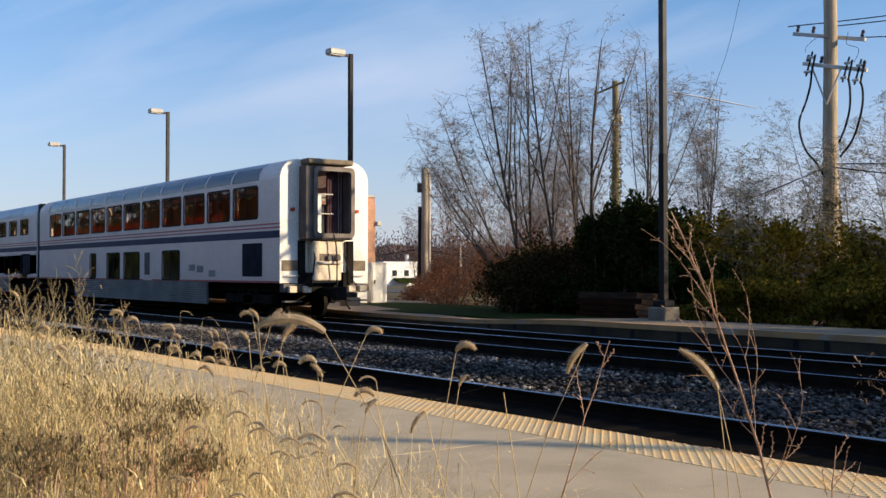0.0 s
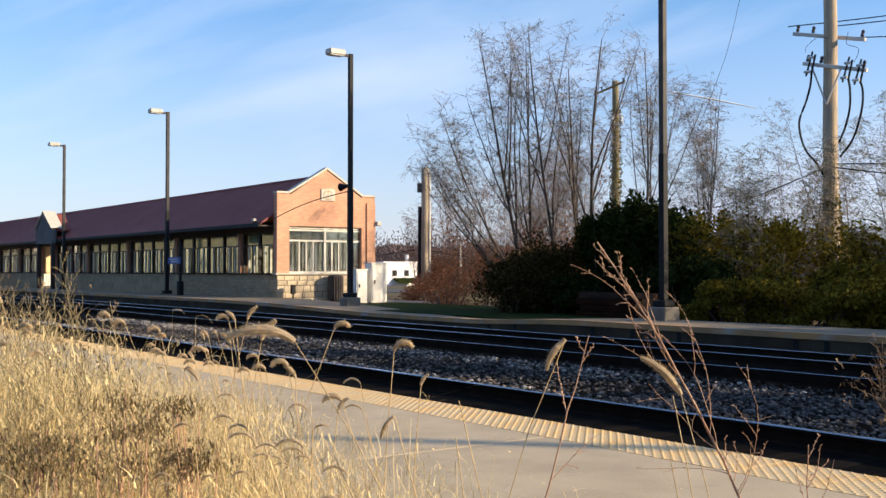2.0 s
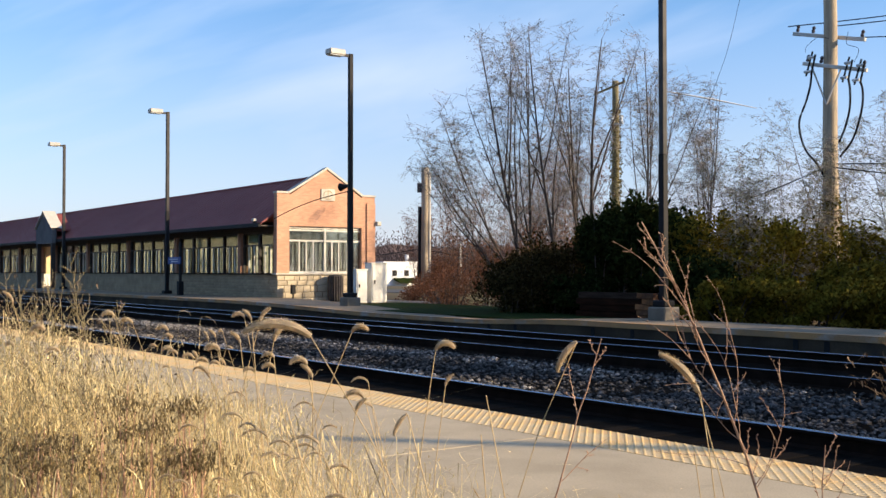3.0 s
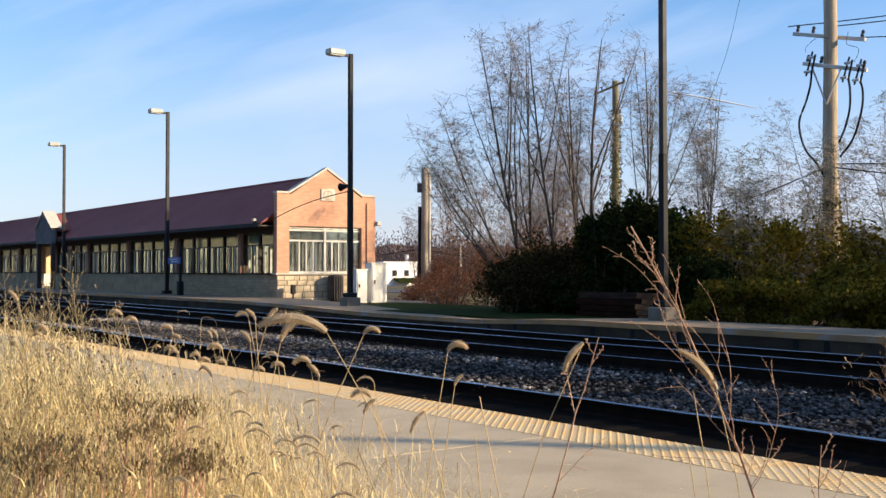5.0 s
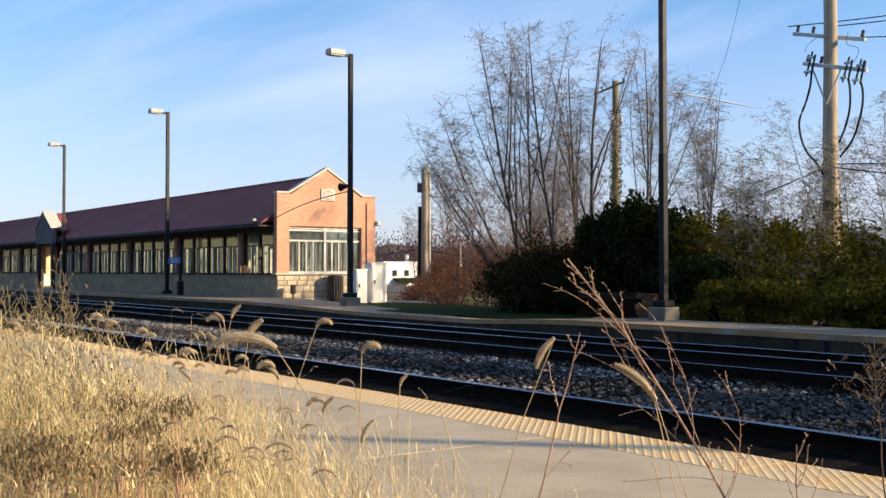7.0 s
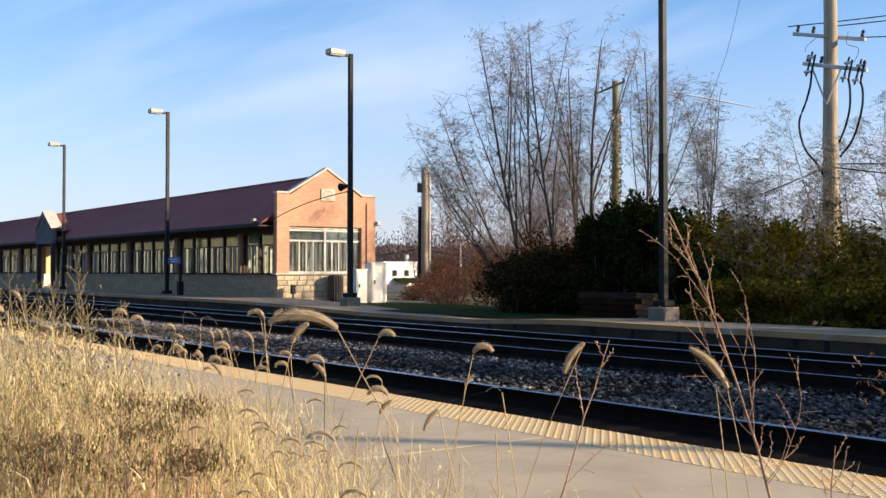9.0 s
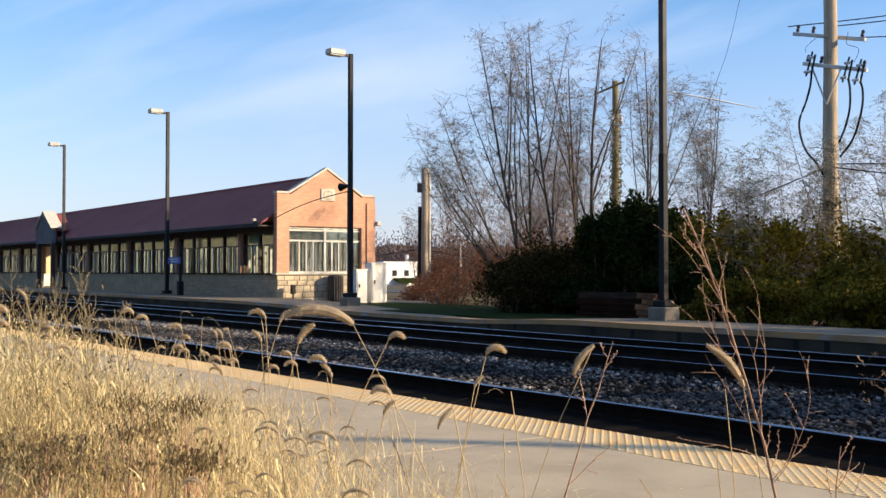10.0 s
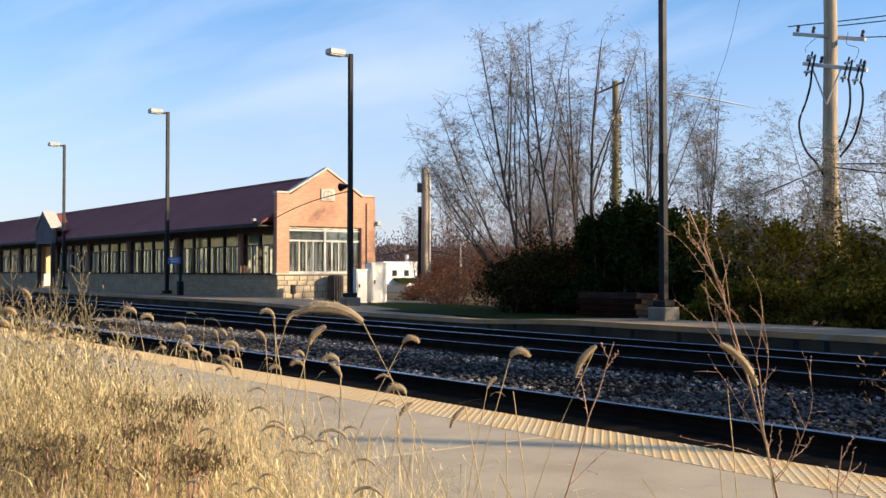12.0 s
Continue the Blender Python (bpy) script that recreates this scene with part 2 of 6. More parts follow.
M_WOODPOLE = mat("weathered_pole_wood", (0.5, 0.4, 0.28), (0.33, 0.26, 0.18), scale=2.2, fine=30, rough=0.9, bump=0.5, stretch=(6, 6, 0.5), dirt=(0.1, 0.075, 0.055), dirt_scale=0.9, dirt_cut=0.58)
M_OLDPOLE = mat("mossy_pole_wood", (0.26, 0.22, 0.11), (0.15, 0.12, 0.06), scale=2.2, fine=30, rough=0.9, bump=0.5, stretch=(6, 6, 0.5), dirt=(0.1, 0.085, 0.045), dirt_scale=0.9, dirt_cut=0.5)
M_ARM = mat("grey_crossarm", (0.66, 0.62, 0.56), (0.5, 0.47, 0.42), rough=0.7, bump=0.2)
M_WIRE = mat("black_cable", (0.008, 0.008, 0.009), rough=0.7, bump=0, spec=0.1)
M_CER = mat("dark_porcelain", (0.05, 0.04, 0.045), rough=0.3, bump=0)
M_WHITECER = mat("white_porcelain", (0.75, 0.75, 0.73), (0.6, 0.6, 0.58), rough=0.25, bump=0)
M_CABINET = mat("white_enclosure_paint", (0.76, 0.74, 0.68), (0.68, 0.66, 0.6), scale=1.5, rough=0.5, bump=0.02, dirt=(0.64, 0.61, 0.55), dirt_scale=1.2, dirt_cut=0.62)
M_BARK = mat("grey_brown_bark", (0.09, 0.068, 0.055), (0.052, 0.04, 0.034), scale=4, fine=30, rough=0.95, bump=0.5, stretch=(2, 2, 0.6))
M_TWIG = mat("bare_twigs", (0.26, 0.215, 0.2), (0.18, 0.15, 0.142), scale=3, rough=0.95, bump=0, island=0.3)
M_LEAFDRY = mat("thin_olive_leaves", (0.23, 0.23, 0.15), (0.3, 0.27, 0.18), scale=2, rough=0.8, bump=0, island=0.45, trans=0.35)
# Dark leaf colours set below real foliage to carry the shrubs' deep shade.
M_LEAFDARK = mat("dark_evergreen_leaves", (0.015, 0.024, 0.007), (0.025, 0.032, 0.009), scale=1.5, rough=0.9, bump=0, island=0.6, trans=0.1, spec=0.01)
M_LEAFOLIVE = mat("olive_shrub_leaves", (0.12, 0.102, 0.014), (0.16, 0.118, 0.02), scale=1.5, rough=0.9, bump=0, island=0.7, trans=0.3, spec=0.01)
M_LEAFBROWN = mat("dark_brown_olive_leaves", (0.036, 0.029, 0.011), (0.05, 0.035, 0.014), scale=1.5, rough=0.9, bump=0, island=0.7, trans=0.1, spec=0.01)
M_LEAFRUST = mat("russet_brush", (0.36, 0.145, 0.065), (0.15, 0.075, 0.04), scale=1.0, rough=0.9, bump=0, island=0.5, trans=0.25)
M_FARWOOD = mat("far_bare_woods", (0.18, 0.115, 0.09), (0.115, 0.077, 0.068), scale=0.3, rough=0.95, bump=0, island=0.4, trans=0.2)
M_STRAW = mat("straw", (0.8, 0.655, 0.35), (0.58, 0.46, 0.225), scale=4, fine=30, rough=0.65, bump=0, island=0.6, trans=0.35)
M_IVY = mat("yellowing_ivy", (0.13, 0.11, 0.03), (0.17, 0.13, 0.04), scale=2, rough=0.7, bump=0, island=0.4, trans=0.3)
M_STRAWDK = mat("dead_brown_grass", (0.33, 0.245, 0.125), (0.16, 0.12, 0.062), scale=4, rough=0.9, bump=0, island=0.5, trans=0.4, spec=0.05)
M_PLUME = mat("grey_straw_plume", (0.68, 0.56, 0.36), (0.52, 0.42, 0.26), scale=6, rough=0.85, bump=0, island=0.4, trans=0.35)
M_FOX = mat("foxtail_bristle", (0.66, 0.54, 0.37), (0.54, 0.43, 0.28), scale=8, rough=0.8, bump=0, island=0.3, trans=0.4)
M_STEM = mat("dry_stem", (0.58, 0.43, 0.22), (0.46, 0.32, 0.16), scale=8, rough=0.6, bump=0, trans=0.15)
M_WEED = mat("reddish_weed_stem", (0.572, 0.351, 0.221), (0.364, 0.208, 0.13), scale=9, rough=0.7, bump=0.1)
M_HUSK = mat("brown_seed_husk", (0.2, 0.135, 0.08), (0.11, 0.075, 0.045), scale=9, rough=0.85, bump=0, island=0.5, trans=0.15)
M_WEEDOLIVE = mat("olive_brown_stem", (0.34, 0.27, 0.13), (0.22, 0.17, 0.085), scale=9, rough=0.7, bump=0.1)
M_LUMBER = mat("stacked_timber", (0.035, 0.014, 0.008), (0.016, 0.009, 0.006), scale=3, fine=40, rough=0.95, bump=0.3, stretch=(0.4, 3, 3), obrand=0.3, spec=0.02)
M_OLDTIMBER = mat("weathered_timber", (0.06, 0.04, 0.03), (0.03, 0.02, 0.015), scale=3, fine=40, rough=0.95, bump=0.4, stretch=(0.4, 3, 3), spec=0.01)
M_RUSTWOOD = mat("orange_rotten_wood", (0.3, 0.12, 0.04), (0.12, 0.05, 0.02), scale=5, fine=40, rough=0.95, bump=0.4, obrand=0.4)
M_FOOT = mat("pale_footing_concrete", (0.24, 0.21, 0.17), (0.17, 0.15, 0.12), scale=2, fine=50, rough=0.9, bump=0.2, spec=0.1)
M_BINWOOD = mat("weathered_slat", (0.12, 0.095, 0.08), (0.08, 0.065, 0.055), scale=4, rough=0.8, bump=0.1)
M_SIGNB = mat("blue_sign", (0.02, 0.08, 0.33), rough=0.4, bump=0)
M_WHITE = mat("white_lettering", (0.8, 0.8, 0.8), rough=0.5, bump=0)
M_ASPH = mat("asphalt", (0.07, 0.068, 0.066), (0.05, 0.05, 0.05), scale=1, fine=60, rough=0.9, bump=0.3)
M_VEH = mat("vehicle_white", (0.78, 0.78, 0.78), rough=0.35, bump=0, coat=0.4)
M_TAIL = mat("red_lens", (0.5, 0.03, 0.02), rough=0.25, bump=0)


# ---- mesh helpers ----
class Geo:
    """Collects vertices and faces of one mesh."""

    def __init__(self):
        self.v, self.f = [], []

    def box(self, x0, x1, y0, y1, z0, z1, m=None):
        n = len(self.v)
        pts = [(x, y, z) for z in (z0, z1) for x, y in ((x0, y0), (x1, y0), (x1, y1), (x0, y1))]
        self.v += [tuple(m @ Vector(p)) for p in pts] if m else pts
        self.f += [tuple(n + i for i in q) for q in ((3, 2, 1, 0), (4, 5, 6, 7), (0, 1, 5, 4), (1, 2, 6, 5), (2, 3, 7, 6), (3, 0, 4, 7))]
        return self

    def tube(self, pts, radii, n=6, caps=True):
        pts = [Vector(p) for p in pts]
        start = len(self.v)
        for i, p in enumerate(pts):
            d = (pts[min(i + 1, len(pts) - 1)] - pts[max(i - 1, 0)]).normalized()
            a = d.orthogonal() if abs(d.z) > 0.9 else d.cross(Vector((0, 0, 1)))
            a.normalize()
            b = d.cross(a)
            r = radii[i] if hasattr(radii, "__len__") else radii
            for k in range(n):
                an = 2 * math.pi * k / n
                self.v.append(tuple(p + a * (r * math.cos(an)) + b * (r * math.sin(an))))
        for i in range(len(pts) - 1):
            for k in range(n):
                q = start + i * n
                self.f.append((q + k, q + (k + 1) % n, q + n + (k + 1) % n, q + n + k))
        if caps:
            self.f.append(tuple(start + k for k in reversed(range(n))))
            self.f.append(tuple(start + (len(pts) - 1) * n + k for k in range(n)))
        return self

    def prism(self, outline, axis, a0, a1):
        """Extrude an outline of the two other coordinates along an axis."""
        n, k = len(self.v), len(outline)
        for a in (a0, a1):
            for u, w in outline:
                self.v.append({"x": (a, u, w), "y": (u, a, w), "z": (u, w, a)}[axis])
        self.f.append(tuple(n + i for i in reversed(range(k))))
        self.f.append(tuple(n + k + i for i in range(k)))
        for i in range(k):
            j = (i + 1) % k
            self.f.append((n + i, n + j, n + k + j, n + k + i))
        return self

    def quad(self, *p):
        n = len(self.v)
        self.v += [tuple(q) for q in p]
        self.f.append(tuple(range(n, n + len(p))))
        return self


def mesh_of(name, g, material, bevel=0.0, smooth=False):
    me = bpy.data.meshes.new(name)
    me.from_pydata(g.v, [], g.f)
    bm = bmesh.new()
    bm.from_mesh(me)
    if len(g.f) < 3000:
        bmesh.ops.recalc_face_normals(bm, faces=bm.faces)
    if bevel:
        bmesh.ops.bevel(bm, geom=bm.edges[:], offset=bevel, segments=1, affect="EDGES", profile=0.5)
    if smooth:
        for f in bm.faces:
            f.smooth = True
    bm.to_mesh(me)
    bm.free()
    me.materials.append(material)
    return me


def part(name, g, material, parent=None, label="", bevel=0.0, smooth=False):
    ob = new(name, mesh_of(name, g, material, bevel, smooth))
    if parent:
        ob.parent = parent
    if label:
        ob["label"] = label
    return ob


def piece(name, me, parent, m):
    ob = new(name, me)
    ob.parent = parent
    ob.matrix_basis = m
    return ob


def thing(name, label, category, group="", kind="", m=None):
    ob = new(name)
    ob.empty_display_size = 0.2
    if m:
        ob.matrix_basis = m
    return tagged(ob, label, category, group, kind)


rnd = random.Random(7)


# ---- ground, tracks and platforms ----
FAR_Y, NEAR_Y, HALF = 16.39, 8.0, 0.7525
EDGE_FAR, EDGE_NEAR, NEAR_TOP = 18.0, 6.2, 0.2


def make_ground():
    g = Geo()
    prof = [(-1500, 0.1), (-40, 0.1), (1.6, 0.12), (5.9, 0.1), (5.95, -0.5), (18.1, -0.5), (18.3, 0.0), (20.5, 0.1), (40, 0.0), (90, -0.2), (160, -0.4), (3000, -0.4)]
    xs = [-3000, -400, -150, -80, -40, -20, 0, 30, 120, 600, 3000]
    for x in xs:
        for y, z in prof:
            g.v.append((x, y, z))
    n = len(prof)
    for i in range(len(xs) - 1):
        for j in range(n - 1):
            g.f.append((i * n + j, (i + 1) * n + j, (i + 1) * n + j + 1, i * n + j + 1))
    tagged(part("ground", g, M_GROUND), "dry brown earth and weeds along the railway", "ground", kind="structure")
    # ballast bed of both tracks
    g = Geo()
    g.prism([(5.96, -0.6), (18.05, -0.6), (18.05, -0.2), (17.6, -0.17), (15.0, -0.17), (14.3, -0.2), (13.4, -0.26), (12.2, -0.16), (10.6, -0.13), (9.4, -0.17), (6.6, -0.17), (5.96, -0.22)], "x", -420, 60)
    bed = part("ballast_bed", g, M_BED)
    tagged(bed, "dark oily ballast bed under the two tracks, deepened as shade", "ballast", kind="structure")
    lawn = part("lawn", Geo().prism([(19.0, 0.0), (24.5, 0.0), (24.5, 0.2), (19.0, 0.19)], "x", -36.5, -19.5), M_LAWN)
    tagged(lawn, "strip of green grass beyond the far walkway", "grass", kind="structure")
    road = part("road", Geo().box(-160, 40, 40, 47, -0.3, 0.03), M_ASPH)
    tagged(road, "asphalt car park behind the station", "road", kind="structure")


def stones(x0, x1, y0, y1, z, count, smin, smax, seed, thick=1.25):
    r = random.Random(seed)
    g = Geo()
    base = [(1, 0, 0), (-1, 0, 0), (0, 1, 0), (0, -1, 0), (0, 0, 1), (0, 0, -1)]
    tri = ((0, 2, 4), (2, 1, 4), (1, 3, 4), (3, 0, 4), (2, 0, 5), (1, 2, 5), (3, 1, 5), (0, 3, 5))
    for _ in range(count):
        x = x1 - (x1 - x0) * r.random() ** thick
        y = r.uniform(y0, y1)
        s = r.uniform(smin, smax)
        m = Euler((r.random() * 6, r.random() * 6, r.random() * 6)).to_matrix()
        n = len(g.v)
        o = Vector((x, y, z + r.uniform(-0.01, 0.04)))
        for b in base:
            q = m @ (Vector(b) * s * r.uniform(0.6, 1.25))
            g.v.append((o.x + q.x, o.y + q.y, o.z + q.z * 0.6))
        g.f += [tuple(n + i for i in t) for t in tri]
    return g


def make_ballast():
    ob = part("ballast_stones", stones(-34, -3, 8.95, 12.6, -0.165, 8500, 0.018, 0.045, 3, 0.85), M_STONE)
    tagged(ob, "loose grey crushed-stone ballast between the tracks", "ballast", kind="stuff")
    for y0, y1, n, seed in ((8.95, 9.75, 3600, 13), (11.5, 12.5, 2600, 14)):
        ob = part("ballast_stones", stones(-36, -7.5, y0, y1, -0.14, n, 0.022, 0.055, seed, 0.62), M_STONEP)
        tagged(ob, "pale crushed-stone ballast heaped beside the rail", "ballast", kind="stuff")
    ob = part("ballast_stones", stones(-30, -8.5, 9.2, 12.5, -0.14, 5500, 0.022, 0.05, 15, 0.8), M_STONEM)
    tagged(ob, "grey crushed-stone ballast between the two tracks", "ballast", kind="stuff")
    ob = part("ballast_stones", stones(-9.6, -4.4, 8.95, 12.0, -0.14, 3000, 0.022, 0.048, 16, 1.0), M_STONEM)
    tagged(ob, "grey crushed-stone ballast beside the near rail", "ballast", kind="stuff")
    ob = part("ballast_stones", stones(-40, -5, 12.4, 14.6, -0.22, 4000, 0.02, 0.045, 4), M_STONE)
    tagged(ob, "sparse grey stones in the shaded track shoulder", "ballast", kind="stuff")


def make_track(yc, name, label, cant=0.0):
    t = thing(name, label, "railway track", kind="structure")
    for side in (-1, 1):
        y, c = yc + side * HALF, cant * (1 - side) / 2
        web = [(y - 0.075, -0.185), (y + 0.075, -0.185), (y + 0.07, -0.165), (y + 0.012, -0.145), (y + 0.012, -0.045), (y + 0.036, -0.035), (y + 0.036, -0.006),
               (y - 0.036, -0.006), (y - 0.036, -0.035), (y - 0.012, -0.045), (y - 0.012, -0.145), (y - 0.07, -0.165)]
        rail = part("rail", Geo().prism([(a, b - c) for a, b in web], "x", -420, 60), M_RUST, t)
        head = [(y - 0.034, -0.006), (y + 0.034, -0.006), (y + 0.03, 0.002), (y - 0.03, 0.002)]
        part("railhead", Geo().prism([(a, b - c) for a, b in head], "x", -420, 60), M_RAILTOP, rail, "polished running surface")
    me = mesh_of("tie", Geo().box(-0.11, 0.11, -1.28, 1.28, -0.1, 0.0), M_TIE, bevel=0.012)
    x = 6.0
    while x > -85:
        piece("tie", me, t, pose(x, yc, -0.165, 0, 0, rnd.uniform(-0.8, 0.8)))
        x -= 0.52
    return t


def bend(x, pts):
    """Height or depth at x along a row of straight stretches."""
    for (a, za), (b, zb) in zip(pts, pts[1:]):
        if x <= b:
            return za + (zb - za) * (x - a) / (b - a)
    return pts[-1][1]


def far_top(x):
    return bend(x, ((-430, 0.32), (-60, 0.32), (-39, 0.34), (-35, 0.3), (-29, 0.17), (-23, 0.16), (-20, 0.285), (60, 0.285)))


def make_platforms():
    near = thing("platform_near", "plain sunlit concrete station platform with a yellow tactile edge", "platform", kind="structure")
    x = 12.0
    me_cache = {}
    while x > -75:
        L = 3.66
        if "s" not in me_cache:
            me_cache["s"] = mesh_of("slab", Geo().box(-L + 0.006, -0.006, 2.5, 5.588, -0.25, NEAR_TOP), M_CONC, bevel=0.006)
        piece("slab", me_cache["s"], near, pose(x, 0, 0))
        x -= L
    part("platform_wall", Geo().box(-300, 12, 5.5, 6.16, -0.55, NEAR_TOP - 0.035), M_CONC2, near, "stained concrete platform face, its colour darkened as shade")
    part("far_slab", Geo().box(-300, -76.0, 2.5, 5.588, -0.25, NEAR_TOP), M_CONC, near)
    # square tactile panels with staggered truncated domes
    P, nd = 0.6096, 7
    g = Geo().box(0.003, P - 0.003, 5.592, EDGE_NEAR, NEAR_TOP - 0.04, NEAR_TOP + 0.002)
    step, z = P / nd, NEAR_TOP + 0.0015
    for i in range(nd):
        for j in range(2 * nd):
            cx, cy, n = (i + 0.25 + 0.5 * (j % 2)) * step, 5.592 + (j + 0.5) * (EDGE_NEAR - 5.592) / (2 * nd), len(g.v)
            for rr, zz in ((0.0165, z), (0.0085, z + 0.0062)):
                g.v += [(cx + rr * math.cos(k * math.pi / 4), cy + rr * math.sin(k * math.pi / 4), zz) for k in range(8)]
            g.f += [(n + k, n + (k + 1) % 8, n + 8 + (k + 1) % 8, n + 8 + k) for k in range(8)] + [tuple(n + 8 + k for k in range(8))]
    me = mesh_of("tactile_panel", g, M_TACT)
    x = -4.51 + 11 * P
    while x > -42:
        piece("tactile_panel", me, near, pose(x, 0, rnd.uniform(-0.0015, 0.0015)))
        x -= P
    part("edge_strip", Geo().box(-300, x + P, 5.592, EDGE_NEAR, NEAR_TOP - 0.04, NEAR_TOP + 0.005), M_TACT, near)

    far = thing("platform_far", "low concrete station platform with a worn yellow edge line", "platform", kind="structure")
    xs = [60, 20, 5] + [5 - 1.5 * i for i in range(1, 45)] + [-80, -120, -430]
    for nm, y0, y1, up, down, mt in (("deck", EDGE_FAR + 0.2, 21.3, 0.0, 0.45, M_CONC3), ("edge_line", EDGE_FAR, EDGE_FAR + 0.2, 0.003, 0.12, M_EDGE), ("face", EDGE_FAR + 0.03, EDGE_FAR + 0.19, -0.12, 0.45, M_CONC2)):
        g = Geo()
        for x in xs:
            t = far_top(x)
            yb = y1
            if nm == "deck":
                yb = bend(x, ((-430, 21.3), (-39, 21.3), (-33, 20.6), (-29.0, 20.0), (-27.0, 19.4), (-24.5, 18.5), (-20.6, 18.3), (-19.4, 20.3), (60, 20.3)))
            z0 = t - down
            if nm == "face":
                z0 = -0.42
            g.v += [(x, y0, t + up), (x, yb, t + up), (x, yb, z0), (x, y0, z0)]
        for i in range(len(xs) - 1):
            for k in range(4):
                g.f.append((i * 4 + k, i * 4 + (k + 1) % 4, i * 4 + 4 + (k + 1) % 4, i * 4 + 4 + k))
        g.f += [(3, 2, 1, 0), tuple(len(g.v) - 4 + k for k in range(4))]
        part(nm, g, mt, far)
    # dark weep slots in the face
    slot = mesh_of("weep_slot", Geo().box(-0.06, 0.06, -0.012, 0.02, -0.11, 0.11), M_BLACK)
    for x in (-12.2, -12.9, -15.9, -17.3, -18.6, -21.5, -22.6):
        piece("weep_slot", slot, far, pose(x, EDGE_FAR + 0.03, 0.03))


make_ground()
make_ballast()
make_track(NEAR_Y, "track_near", "near railway track of worn steel rails on dark timber ties", 0.045)
make_track(FAR_Y, "track_far", "far railway track of worn steel rails on dark timber ties")
spare = thing("spare_rail", "thin rusty length of old rail lying beside the far track", "rail")
part("web", Geo().prism([(13.48, -0.19), (13.6, -0.19), (13.555, -0.16), (13.555, -0.004), (13.525, -0.004), (13.525, -0.16)], "x", -120, 30), M_RUST, spare)
part("worn_top", Geo().prism([(13.53, -0.004), (13.55, -0.004), (13.548, 0.001), (13.532, 0.001)], "x", -120, 30), M_RAILTOP, spare)
make_platforms()


# ---- station building ----
XG, YB, YBK, SILL, PAR = -41.2, 21.2, 26.17, 1.39, 4.86
Y_RIDGE, Z_RIDGE = 23.68, 5.73
X_END = -118.0
SUN_GAP0, SUN_GAP1 = -87.2, -84.0  # gap added in the hall's rear wall so sun reaches the inner pier


def stone_rows(parent, along, a0, a1, z0, z1, plane, seed, budget, hs=(0.2, 0.24, 0.3, 0.22), stone=M_LIME):
    """Coursed limestone blocks proud of the mortar."""
    r = random.Random(seed)
    shapes = []
    for w, h in ((0.34, 0.2), (0.48, 0.24), (0.27, 0.3), (0.62, 0.22), (0.4, 0.34)):
        g = Geo().box(-w / 2 + 0.007, w / 2 - 0.007, -0.05, 0.03 + 0.02 * w, -h / 2 + 0.007, h / 2 - 0.007)
        shapes.append((w, h, mesh_of("stone_block", g, stone, bevel=0.016)))
    z, k, row = z0, 0, 0
    while z < z1 - 0.05:
        h = min(hs[row % len(hs)], z1 - z)
        a = a0
        while a < a1 - 0.05 and k < budget:
            w, hh, me = shapes[r.randrange(5)]
            sx = min(1.0, (a1 - a) / w)
            c = a + w * sx / 2
            if along == "y":
                m = Matrix.Translation((plane, c, z + h / 2)) @ Matrix.Rotation(radians(-90), 4, "Z") @ Matrix.Diagonal((sx, r.uniform(0.7, 1.2), h / hh, 1))
            else:
                m = Matrix.Translation((c, plane, z + h / 2)) @ Matrix.Rotation(radians(180), 4, "Z") @ Matrix.Diagonal((sx, r.uniform(0.7, 1.2), h / hh, 1))
            piece("stone_block", me, parent, m)
            a += w * sx
            k += 1
        z += h
        row += 1


